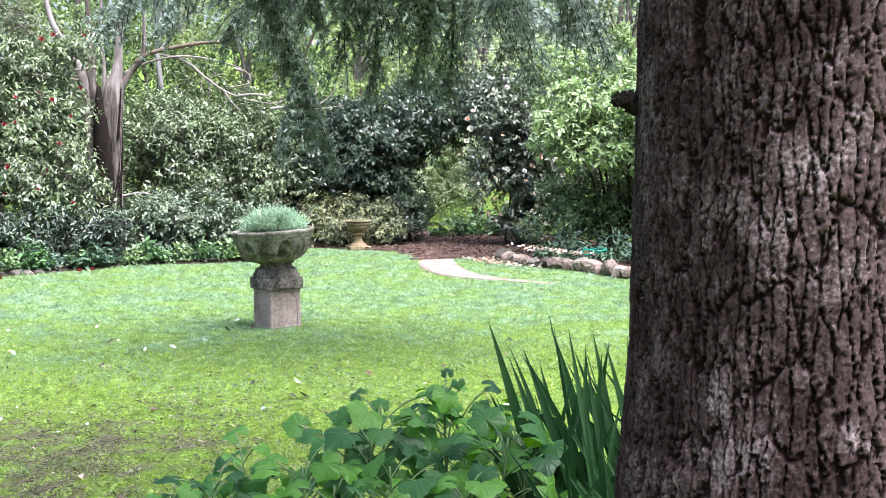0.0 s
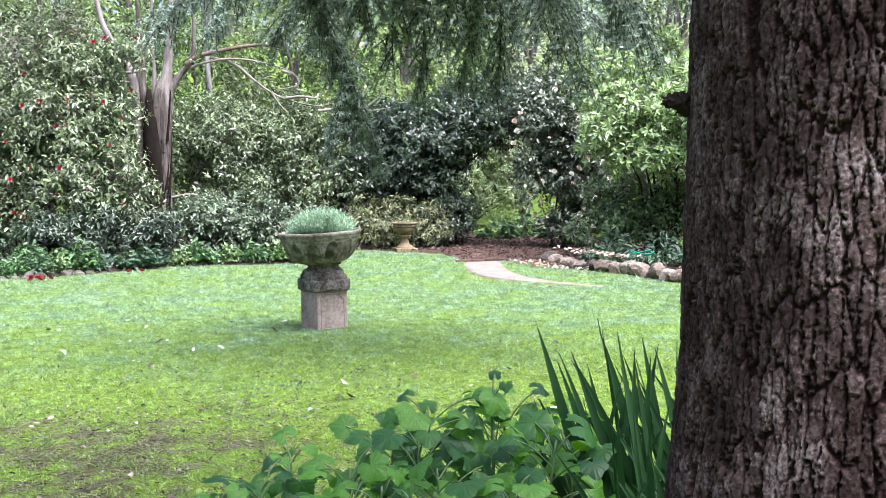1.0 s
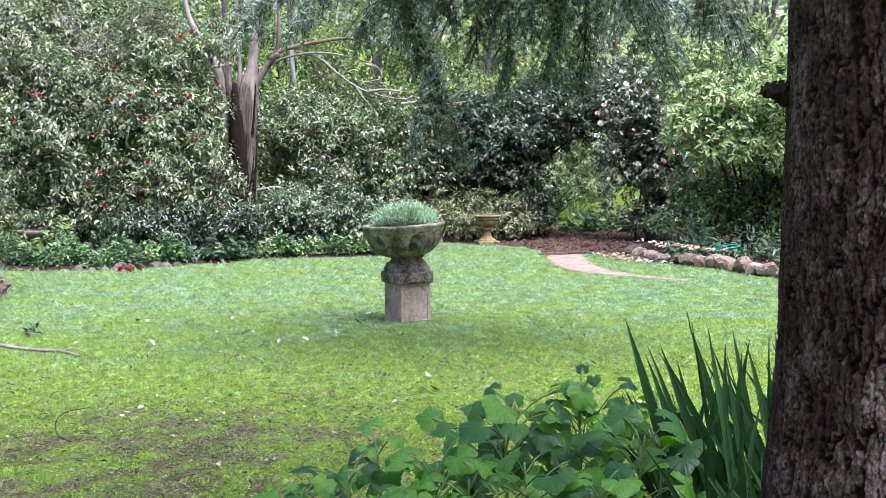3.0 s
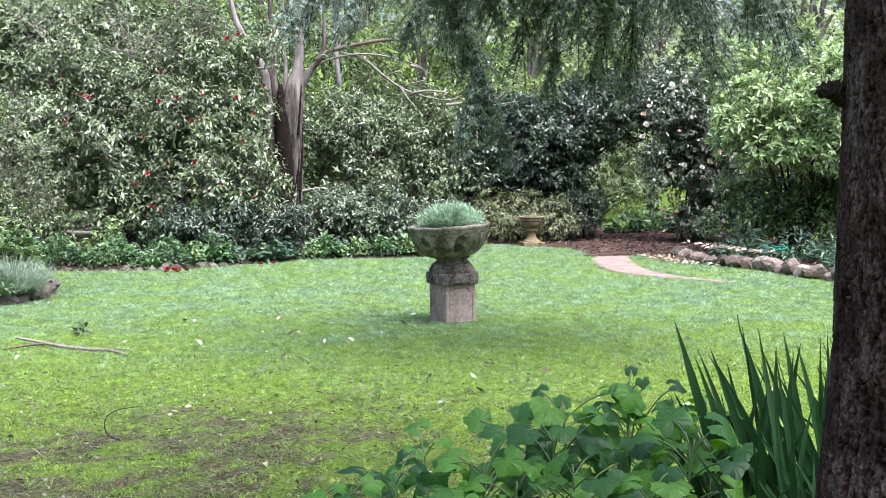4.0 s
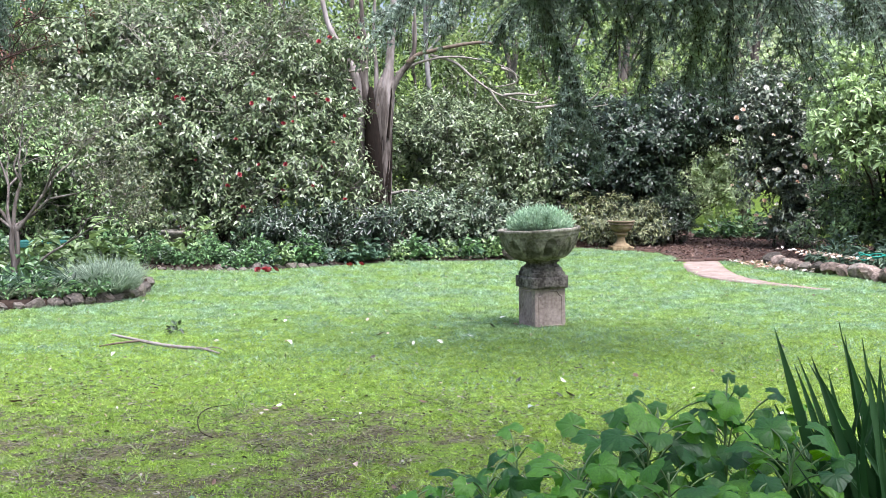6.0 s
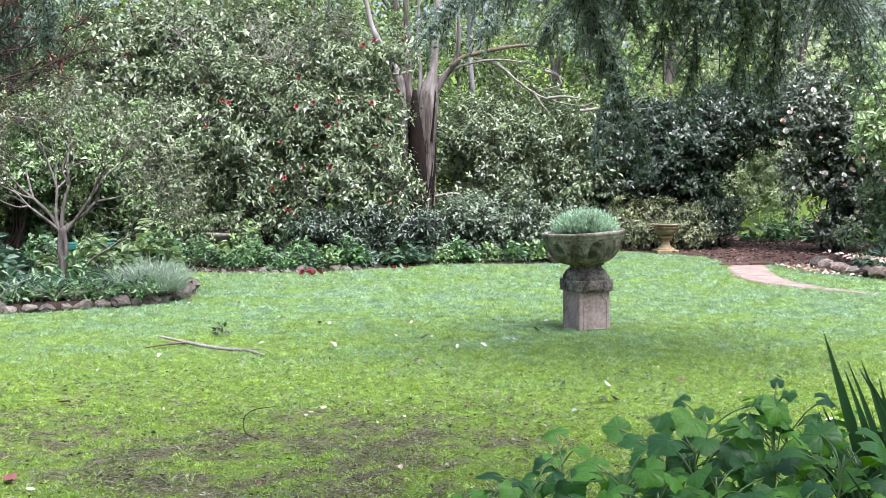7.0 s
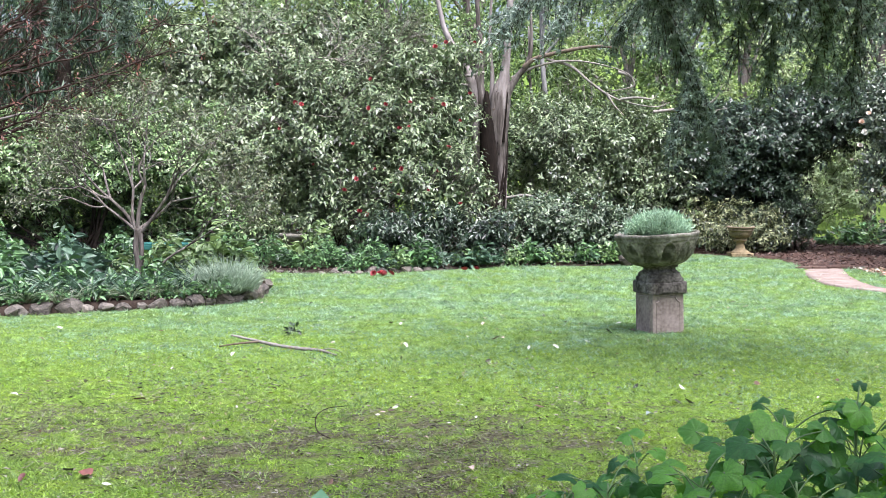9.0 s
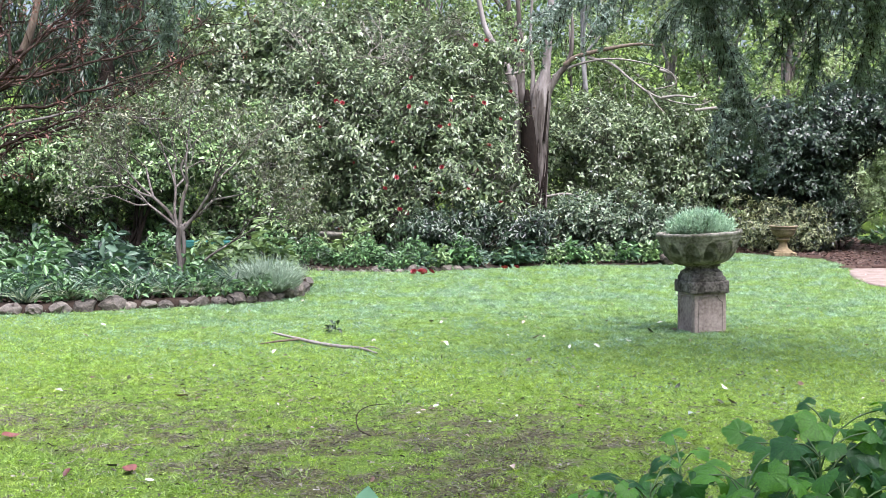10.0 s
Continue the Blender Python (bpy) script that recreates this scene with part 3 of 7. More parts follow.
def blossom_mesh(name, size, petals=6):
    """A full open flower: three rings of cupped petals."""
    base, axis, up, L = [], [], [], []
    for ring, (lift, f) in enumerate(((0.2, 1.0), (0.7, 0.85), (1.6, 0.65), (4.0, 0.55))):
        for k in range(petals - ring):
            t = 2 * math.pi * k / (petals - ring) + ring * 0.4
            d = np.array([math.cos(t), math.sin(t), lift])
            base.append(d * [0.02, 0.02, 0.01]), axis.append(d), up.append([-math.cos(t) * lift, -math.sin(t) * lift, 1.0]), L.append(size * 0.55 * f)
    L = np.array(L)
    return leaf_arrays(np.array(base) * size * 4, np.array(axis), np.array(up), L * np.random.default_rng(3).uniform(0.75, 1.2, len(L)), L * 1.25, 0.3, -0.3, 0.55)


BLOSSOM = {}
for tone, mat_name in (("red", "red_petal"), ("white", "white_petal")):
    v_, f_ = blossom_mesh(tone, 0.085)
    BLOSSOM[tone] = mesh_of("blossom_" + tone, v_, f_)
    BLOSSOM[tone].materials.append(M[mat_name])


def shrub(name, label, category, base, lobes, mat, leaf=(0.075, 0.034), sub=0.32, density=90, per=7, reach=0.1, droop=0.2, rosette=False, stems=7,
          stem_mat="wood_dark", stem_r=0.022, core=True, flowers=None, z_min=0.06, spread=1.0, twigs=0.12, group="", plain=False):
    """A leafy shrub: stems from one base, clumped leaf sprigs over its lobes, an inner layer of leaves, and its flowers."""
    t = thing(name, *base, label, category, group)
    off = np.asarray(base, float)
    P, D, C = crown_points(lobes, sub, density / per * 1.0)
    ok = P[:, 2] > z_min + off[2]
    P, D = P[ok] - off, D[ok]
    v, f = sprig_leaves(P, D, per, leaf[0], leaf[1], reach, droop, rosette, spread=spread, plain=plain)
    vs, fs = [v], [f]
    if core:
        for c, r in lobes:
            c, r = np.asarray(c, float), np.asarray(r, float)
            n = int(75 * r[0] * r[2] / leaf[0])
            d = on_blob(n, 0.4)
            q = c + d * r * rng.uniform(0.3, 0.66, (len(d), 1)) - off
            q = q[q[:, 2] > 0.05]
            lv, lf = leaf_arrays(q, rng.normal(size=(len(q), 3)) - [0, 0, 0.4], rng.normal(size=(len(q), 3)) + [0, 0, 1.2], leaf[0] * 1.7, leaf[1] * 2.0, plain=True)
            fs.append(lf + sum(len(x) for x in vs)), vs.append(lv)
    part("crown", mesh_of("crown", np.concatenate(vs), np.concatenate(fs)), M[mat], t)
    pick = C[rng.permutation(len(C))[:stems]] - off
    for q in pick:
        a = np.array([rng.normal() * 0.1, rng.normal() * 0.1, -0.03])
        mid = np.array([q[0] * 0.45, q[1] * 0.45, max(q[2], 0.1) * 0.6])
        pts = spline([a, a * 0.5 + mid * 0.5 + rng.normal(size=3) * 0.04, mid, q], 5)
        part("stem", tubes_mesh("stem", [(pts, np.linspace(stem_r, stem_r * 0.3, len(pts)))], 6), M[stem_mat], t)
    if twigs:
        k = rng.permutation(len(P))[: int(len(P) * twigs)]
        tl = [(np.stack([P[i] - unit(D[i]) * 0.28 + rng.normal(size=3) * 0.05, P[i] - unit(D[i]) * 0.1, P[i] + unit(D[i]) * reach]), [0.006, 0.005, 0.002]) for i in k[:1500]]
        if tl:
            tagged(part("twigs", tubes_mesh("twigs", tl, 3), M["wood_pale"] if twigs > 0.2 else M[stem_mat], t), kind="stuff")
    if flowers:
        tone, wanted, size = flowers
        for (x, y, z) in wanted:
            d = P + off - np.array([x, y, z])
            i = int(np.argmin((d * [1, 0.25, 1] * [1, 1, 1]) ** 2 @ np.ones(3)))
            q = P[i] + unit(D[i] + np.array([0, -1.0, 0.1])) * (reach + 0.06)
            s = size * rng.uniform(0.6, 1.15)
            part("flower", BLOSSOM[tone], None, t, m=Matrix.LocRotScale(q, Vector(unit(D[i] * 0.6 + np.array([0, -1.0, 0.7]) + rng.normal(size=3) * 0.3)).to_track_quat("Z", "Y"), (s, s * rng.uniform(0.7, 1.1), s * rng.uniform(0.6, 1.5))))
    return t


def far_tree(name, label, base, height, crown_r, mat, trunk_r=0.14, leaf=0.16, n=4200, lobes=7, wood="wood_grey", low=0.25):
    """A woodland tree behind the garden: tapered trunk, limbs and a ragged crown of leaf clumps."""
    t = thing(name, *base, label, "tree", "woodland trees")
    top = np.array([rng.normal() * 0.3, rng.normal() * 0.3, height * 0.92])
    trunk = wander((0, 0, -0.1), top, 9, 0.05)
    part("trunk", tubes_mesh("trunk", [(trunk, np.linspace(trunk_r, trunk_r * 0.25, 9))], 8), M[wood], t)
    P, D, lines = [], [], []
    for i in range(lobes):
        h = height * (low + (0.95 - low) * (i + 0.5) / lobes)
        ang = i * 2.4 + rng.normal() * 0.3
        rad = crown_r * rng.uniform(0.25, 0.75) * (1 - 0.4 * i / lobes)
        c = np.array([math.cos(ang) * rad, math.sin(ang) * rad, h])
        r = crown_r * rng.uniform(0.4, 0.62)
        k = int(n * 0.8) // lobes
        d = unit(rng.normal(size=(k, 3)))
        clump = 0.75 + 0.3 * np.sin(d[:, 0] * 7 + i) * np.sin(d[:, 1] * 6 + 2 * i) + 0.15 * np.sin(d[:, 2] * 11)
        P.append(c + d * (r * clump * rng.uniform(0.7, 1.05, k))[:, None] * [1, 1, 0.8]), D.append(d + [0, 0, -0.2])
        lines.append((wander(trunk[min(8, max(2, int(8 * h / height * 0.8)))], c, 5, 0.04), np.linspace(trunk_r * 0.45, 0.012, 5)))
    for ln in lines:
        part("limb", tubes_mesh("limb", [ln], 5), M[wood], t)
    P, D = np.concatenate(P), np.concatenate(D)
    v, f = leaf_arrays(P, D + rng.normal(size=P.shape) * 0.5, rng.normal(size=P.shape) * 0.5 + [0, 0, 1], leaf * 1.1 * rng.uniform(0.6, 1.3, len(P)), leaf * 0.55, plain=True)
    part("crown", mesh_of("crown", v, f), M[mat], t)
    return t


def clump(name, label, category, base, size, mat, leaf, n, group="", lean=0.7, width=None, blades=False, kind=""):
    """A low leafy plant: leaves rising from the ground over a round patch."""
    t = thing(name, *base, label, category, group, kind)
    rx, ry, h = size
    if blades:
        a = rng.uniform(0, 6.28, n)
        q = np.stack([np.cos(a), np.sin(a), 0 * a], 1)
        b0 = q * rng.uniform(0, 0.25, (n, 1)) * [rx, ry, 0]
        v, f = blade_arrays(b0, q * lean * rng.uniform(0.3, 1.1, (n, 1)) + [0, 0, 1], h * rng.uniform(0.6, 1.15, n), leaf, q * 0.35 - [0, 0, 0.25])
    else:
        a, r = rng.uniform(0, 6.28, n), np.sqrt(rng.random(n))
        q = np.stack([np.cos(a) * r * rx, np.sin(a) * r * ry, np.zeros(n)], 1)
        q[:, 2] = h * (1 - 0.55 * r**2) * rng.uniform(0.15, 1.0, n) * (0.8 + 0.4 * np.sin(q[:, 0] * 9 + q[:, 1] * 5))
        out = np.stack([np.cos(a), np.sin(a), np.full(n, 0.35)], 1) + rng.normal(size=(n, 3)) * 0.5 - [0, 0.3, 0]
        L = leaf * rng.uniform(0.6, 1.25, n)
        v, f = leaf_arrays(q, out, rng.normal(size=(n, 3)) * 0.35 + [0, -0.3, 1], L, L * (width or 0.45), 0.2, 0.3)
    part("leaves", mesh_of("leaves", v, f), M[mat], t)
    if not blades:
        k = rng.permutation(n)[: min(26, n // 6)]
        tagged(part("stalks", tubes_mesh("stalks", [(np.stack([q[i] * [0.5, 0.5, 0] - [0, 0, 0.03], q[i] * [0.8, 0.8, 0.6], q[i]]), [0.006, 0.005, 0.003]) for i in k], 4), M["stalk"], t), kind="stuff")
    return t

# ---- the old cedar beside the camera ----
def cellular(u, v, seed, cu, cv):
    """Jittered cells: distance from their edge, the cell's own value, and the offset from its centre."""
    g = np.random.default_rng(seed)
    jit, val = g.random((97, 89, 2)), g.random((97, 89))
    a, b = u / cu, v / cv
    i, j = np.floor(a).astype(int), np.floor(b).astype(int)
    d1 = np.full(u.shape, 9.0)
    d2, who, ou, ov = d1.copy(), np.zeros(u.shape), np.zeros(u.shape), np.zeros(u.shape)
    for s in (-1, 0, 1):
        for t in (-1, 0, 1):
            q = jit[(i + s) % 97, (j + t) % 89]
            d = np.hypot(i + s + q[..., 0] - a, j + t + q[..., 1] - b)
            closer = d < d1
            d2 = np.where(closer, d1, np.minimum(d2, d))
            who = np.where(closer, val[(i + s) % 97, (j + t) % 89], who)
            ou, ov = np.where(closer, a - (i + s + q[..., 0]), ou), np.where(closer, b - (j + t + q[..., 1]), ov)
            d1 = np.where(closer, d, d1)
    return d2 - d1, who, ou, ov


def step(a, b, x):
    t = np.clip((x - a) / (b - a), 0, 1)
    return t * t * (3 - 2 * t)


def bark_height(u, z):
    """Relief of thick, flaky, upright bark plates, in metres, and how far a spot lies on one, 0 to 1, with the trunk's
    lit side painted in.
    """
    w1 = smooth_noise(u, z * 0.6, 21, 0.12) - 0.5
    w3, w4 = smooth_noise(u, z * 0.5, 25, 0.014) - 0.5, smooth_noise(u, z, 26, 0.02) - 0.5
    w5 = smooth_noise(u, z, 27, 0.006) - 0.5
    uu, zz = u + w1 * 0.03 + w3 * 0.008 + w5 * 0.005, z + w4 * 0.03 + w5 * 0.014
    # upright furrows between long ridges
    edge0, who0, du0, dz0 = cellular(uu, zz, 41, 0.026, 0.15)
    ridge = step(0.03, 0.17, edge0 + w5 * 0.22)
    # each ridge breaks into flat scales
    edge, who, du, dz = cellular(uu + 0.13, zz, 5, 0.024, 0.04)
    scale_ = step(0.01, 0.1, edge + w5 * 0.16)
    edge2, who2, du2, dz2 = cellular(uu + 0.31, zz + 0.17, 6, 0.0095, 0.022)
    flake = step(-0.02, 0.12, edge2 + w5 * 0.2) * (0.3 + 0.7 * who2)
    fine = smooth_noise(u, z * 0.4, 24, 0.004) * 0.6 + smooth_noise(u, z * 0.7, 23, 0.0025) * 0.4
    h = ridge * (0.007 + 0.004 * who0 + scale_ * (0.001 + 0.005 * who) + 0.0025 * flake) + fine * 0.003
    # pale plates gathered low on the right, also painting the light on that side
    lit_side = step(0.1, 0.6, smooth_noise(u, z * 0.5, 51, 0.16)) * (0.06 + 0.94 * step(1.57, 1.71, u - 0.42 * (z - 1.4) + 0.12 * (smooth_noise(u, z, 52, 0.1) - 0.5)))
    tone = ridge * (0.2 + 0.8 * scale_) * (0.06 + 0.2 * flake + (0.08 + 1.2 * lit_side) * (0.35 + 0.65 * who))
    return h, np.clip(tone * 1.4 - 0.08 + (fine - 0.5) * (0.2 + 0.4 * lit_side), 0, 1)


def trunk_radius(z):
    return 0.405 + 0.02 * step(1.25, 0.85, z) + 0.24 * np.clip(1 - z / 0.85, 0, 1) ** 1.7 - 0.012 * np.clip(z - 2, 0, 20)


def bark_material():
    m, n, l = nodes_of("cedar_bark")
    b = n["Principled BSDF"]
    at = n.new("ShaderNodeAttribute")
    at.attribute_name = "plate_light"
    tc, nz, nf = n.new("ShaderNodeTexCoord"), n.new("ShaderNodeTexNoise"), n.new("ShaderNodeTexNoise")
    nz.inputs["Scale"].default_value, nz.inputs["Detail"].default_value = 9, 6
    nf.inputs["Scale"].default_value, nf.inputs["Detail"].default_value = 120, 5
    l.new(tc.outputs["Object"], nz.inputs["Vector"]), l.new(tc.outputs["Object"], nf.inputs["Vector"])
    # inner tone near-black, so the trunk's left side carries painted shade
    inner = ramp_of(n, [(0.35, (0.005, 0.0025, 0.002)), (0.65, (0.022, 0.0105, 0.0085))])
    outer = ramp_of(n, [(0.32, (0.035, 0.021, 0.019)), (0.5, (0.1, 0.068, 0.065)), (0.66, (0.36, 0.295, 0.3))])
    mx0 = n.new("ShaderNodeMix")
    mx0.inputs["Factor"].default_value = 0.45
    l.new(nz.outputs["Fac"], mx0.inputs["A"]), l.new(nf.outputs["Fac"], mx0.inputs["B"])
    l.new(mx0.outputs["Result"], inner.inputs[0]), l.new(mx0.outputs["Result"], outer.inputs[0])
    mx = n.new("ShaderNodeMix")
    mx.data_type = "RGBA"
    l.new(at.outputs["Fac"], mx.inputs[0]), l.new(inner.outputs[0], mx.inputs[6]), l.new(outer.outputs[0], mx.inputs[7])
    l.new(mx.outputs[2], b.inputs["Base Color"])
    b.inputs["Roughness"].default_value, b.inputs["Specular IOR Level"].default_value = 0.9, 0.1
    bp = n.new("ShaderNodeBump")
    bp.inputs["Strength"].default_value, bp.inputs["Distance"].default_value = 0.6, 0.006
    l.new(nf.outputs["Fac"], bp.inputs["Height"]), l.new(bp.outputs[0], b.inputs["Normal"])
    return m


M["bark"] = bark_material()
CEDAR = (1.264, 2.38)
cedar = thing("cedar_tree", *CEDAR, 0, "old cedar with thick flaky brown bark and drooping blue-green boughs", "tree")


def cedar_trunk():
    near = np.radians(np.linspace(150, 270, 310))
    rest = np.radians(np.linspace(276, 510, 40))[1:-1]
    th = np.concatenate([near, rest])
    zs = np.concatenate([np.linspace(-0.1, 0.76, 24)[:-1], np.linspace(0.76, 2.04, 310), np.linspace(2.04, 9.5, 40)[1:]])
    TH, ZZ = np.meshgrid(th, zs)
    h, plate_light = bark_height(TH * 0.42, ZZ)
    r = trunk_radius(ZZ) * (1 + 0.018 * np.sin(TH * 3 + ZZ * 0.9) + 0.01 * np.sin(TH * 7 - ZZ * 1.3)) + h - 0.013
    v = np.stack([np.cos(TH) * r + 0.01 * ZZ, np.sin(TH) * r, ZZ], -1).reshape(-1, 3)
    n = len(th)
    i, j = np.meshgrid(np.arange(len(zs) - 1), np.arange(n), indexing="ij")
    k = (j + 1) % n
    f = np.stack([i * n + j, i * n + k, (i + 1) * n + k, (i + 1) * n + j], -1).reshape(-1, 4)
    me = mesh_of("trunk", v, f, False)
    me.attributes.new("plate_light", "FLOAT", "POINT").data.foreach_set("value", plate_light.ravel().astype(np.float32))
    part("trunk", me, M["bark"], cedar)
    # broken branch stub on the lawn side
    a = np.array([-0.352, 0.12, 1.71])
    pts = np.stack([a, a + [-0.03, 0.0, 0.004], a + [-0.05, -0.004, 0.008], a + [-0.068, -0.006, 0.004]])
    vv, ff, cc = tube_arrays(spline(pts, 6), np.interp(np.linspace(0, 1, 19), [0, 0.45, 0.85, 1], [0.03, 0.018, 0.011, 0.003]), 14)
    vv = vv + rng.normal(size=vv.shape) * 0.0035
    part("branch_stub", mesh_of("branch_stub", vv, [ff, cc], True), M["wood_dark"], cedar)


cedar_trunk()


def needle_arrays(P, D, per, length, width):
    """Tufts of needles fanning out from each short shoot."""
    n = len(P)
    D = unit(D)
    d = unit(unit(rng.normal(size=(n, per, 3))) + D[:, None] * 0.75)
    base = P[:, None]
    side = unit(np.cross(d, rng.normal(size=(n, per, 3)))) * width * 0.5
    L = length * rng.uniform(0.75, 1.15, (n, per, 1)) * rng.uniform(0.7, 1.25, (n, 1, 1))
    v = np.stack([base + d * L * 0.08 + side, base + d * L, base + d * L * 0.08 - side], 2).reshape(-1, 3)
    return v, np.arange(len(v)).reshape(-1, 3)


def bough(name, label, line, radius, spread=0.8, twig=0.32, every=0.036, per=17, hang=0.95, start=0.3):
    """A drooping cedar bough: tapered limb, hanging twigs on both sides, needle tufts all along."""
    pts = spline(line, 10)
    seg = np.concatenate([[0], np.cumsum(np.linalg.norm(np.diff(pts, axis=0), axis=1))])
    total = seg[-1]
    lines, P, D = [(pts, np.linspace(radius, 0.004, len(pts)))], [], []
    for s in np.arange(total * start, total, every):
        q = np.array([np.interp(s, seg, pts[:, k]) for k in range(3)])
        ahead = unit(np.array([np.interp(min(total, s + 0.1), seg, pts[:, k]) for k in range(3)]) - q + 1e-6)
        for sign in (-1, 1):
            side = unit(np.cross(ahead, [0, 0, 1.0]) + 1e-6) * sign
            L = twig * rng.uniform(0.45, 1.2) * (1 - 0.45 * (s / total) ** 3)
            e = q + (side * spread * rng.uniform(0.3, 1.0) + ahead * 0.5 + rng.normal(size=3) * 0.2) * L - np.array([0, 0, hang * L * rng.uniform(0.3, 0.9)])
            mid = (q + e) / 2 + np.array([0, 0, 0.16 * L])
            tw = spline([q, mid, e], 3)
            lines.append((tw, np.linspace(0.0045, 0.002, len(tw))))
            m = max(3, int(L / 0.042))
            k = np.linspace(0.12, 1, m) * (len(tw) - 1)
            pos = np.stack([np.interp(k, np.arange(len(tw)), tw[:, c]) for c in range(3)], 1)
            P.append(pos)
            D.append(np.repeat((e - q)[None] * 0.3, m, 0) + rng.normal(size=pos.shape) * 0.12 + [0, 0, 0.05])
    P, D = np.concatenate(P), np.concatenate(D)
    off = np.array([*CEDAR, 0])
    lines = [(a - off, r) for a, r in lines]
    b = part("bough", tubes_mesh("bough", lines, 3), M["wood_dark"], cedar, label)
    v, f = needle_arrays(P - off, D, per, 0.052, 0.009)
    part("needles", mesh_of("needles", v, f), M["cedar"], b)


LIMB = [(1.3, 2.6, 5.6), (1.35, 5.0, 5.3), (1.2, 7.6, 4.5), (1.1, 9.0, 3.7)]
limb_pts = spline(LIMB, 8) - np.array([*CEDAR, 0])
part("limb", tubes_mesh("limb", [(limb_pts, np.linspace(0.11, 0.03, len(limb_pts)))], 9), M["wood_dark"], cedar)
for line, kw in (
    ([(1.1, 8.6, 3.75), (0.5, 9.1, 3.3), (0.34, 9.4, 2.79), (0.53, 9.5, 2.36), (0.7, 9.55, 1.93), (0.84, 9.6, 1.58)], dict(twig=0.32, every=0.017, hang=0.6, start=0.15)),
    ([(0.62, 9.5, 2.2), (0.56, 9.5, 2.0), (0.5, 9.5, 1.8), (0.46, 9.5, 1.66)], dict(twig=0.26, every=0.02, hang=0.6, start=0.02)),
    ([(1.1, 8.8, 3.7), (0.2, 9.3, 3.2), (-0.5, 9.6, 2.85), (-0.85, 9.7, 2.5)], dict(twig=0.38)),
    ([(1.1, 8.4, 3.75), (0.3, 8.8, 3.15), (-0.15, 9.1, 2.85), (-0.4, 9.2, 2.5)], dict(twig=0.36)),
    ([(1.1, 8.9, 3.7), (0.7, 9.6, 3.1), (0.3, 10.0, 2.85), (0.05, 10.2, 2.5)], dict(twig=0.4)),
    ([(1.1, 8.9, 3.7), (1.1, 9.6, 3.1), (1.0, 9.9, 2.75), (1.0, 10.1, 2.35)], dict(twig=0.4, every=0.048)),
    ([(1.1, 8.8, 3.7), (1.5, 9.3, 3.1), (1.6, 9.7, 2.75), (1.62, 9.9, 2.3)], dict(twig=0.4, every=0.048)),
    ([(1.1, 8.7, 3.7), (1.3, 9.0, 3.2), (1.35, 9.2, 2.8), (1.3, 9.3, 2.45)], dict(twig=0.4)),
    ([(1.15, 8.6, 3.8), (1.9, 9.2, 3.2), (2.2, 9.5, 2.8), (2.25, 9.6, 2.35)], dict(twig=0.4, every=0.048)),
    ([(1.15, 8.4, 3.8), (2.0, 8.9, 3.2), (2.5, 9.1, 2.85), (2.75, 9.2, 2.45)], dict(twig=0.4, every=0.04)),
    ([(1.15, 8.3, 3.9), (2.4, 9.0, 3.1), (2.8, 9.3, 2.65), (3.0, 9.4, 2.3)], dict(twig=0.36, every=0.04)),
    ([(1.2, 8.0, 4.0), (2.6, 8.8, 3.25), (3.3, 9.1, 2.75), (3.75, 9.3, 2.4)], dict(twig=0.36, every=0.045)),
    ([(1.1, 8.8, 3.7), (0.5, 9.6, 3.2), (-0.3, 10.0, 2.95), (-0.9, 10.2, 2.7)], dict(twig=0.34)),
    ([(1.15, 8.6, 3.8), (1.6, 9.6, 3.2), (2.4, 10.0, 2.85), (2.9, 10.2, 2.6)], dict(twig=0.36)),
    ([(1.15, 8.6, 3.8), (1.4, 9.8, 3.3), (1.9, 10.3, 2.95), (2.1, 10.5, 2.55)], dict(twig=0.38)),
    ([(1.1, 8.8, 3.7), (1.0, 10.0, 3.2), (0.6, 10.5, 2.9), (0.4, 10.7, 2.55)], dict(twig=0.38)),
    ([(1.15, 8.3, 3.9), (1.0, 9.0, 3.3), (0.75, 9.4, 2.95), (0.7, 9.6, 2.6)], dict(twig=0.4, every=0.04)),
    ([(1.15, 8.3, 3.9), (1.9, 8.6, 3.3), (2.0, 8.8, 2.85), (1.95, 8.9, 2.5)], dict(twig=0.4, every=0.045)),
    ([(1.1, 8.8, 3.7), (1.2, 9.7, 2.9), (1.25, 10.0, 2.45), (1.2, 10.1, 2.1)], dict(twig=0.34)),
    ([(1.15, 8.6, 3.8), (1.75, 9.6, 2.95), (1.85, 9.9, 2.5), (1.82, 10.0, 2.05)], dict(twig=0.34)),
    ([(1.15, 8.6, 3.8), (2.1, 9.5, 3.0), (2.4, 9.7, 2.55), (2.5, 9.8, 2.15)], dict(twig=0.34)),
    ([(1.15, 8.6, 3.8), (1.5, 9.4, 2.95), (1.55, 9.6, 2.5), (1.5, 9.7, 2.15)], dict(twig=0.3)),
):
    bough("bough", "drooping bough with tufts of needles", line, 0.02, **kw)
LIMB2 = [(1.2, 2.5, 5.2), (-0.6, 4.6, 4.9), (-2.4, 6.6, 4.0), (-3.0, 7.6, 3.2)]
limb_pts = spline(LIMB2, 8) - np.array([*CEDAR, 0])
part("limb", tubes_mesh("limb", [(limb_pts, np.linspace(0.1, 0.025, len(limb_pts)))], 9), M["wood_dark"], cedar)
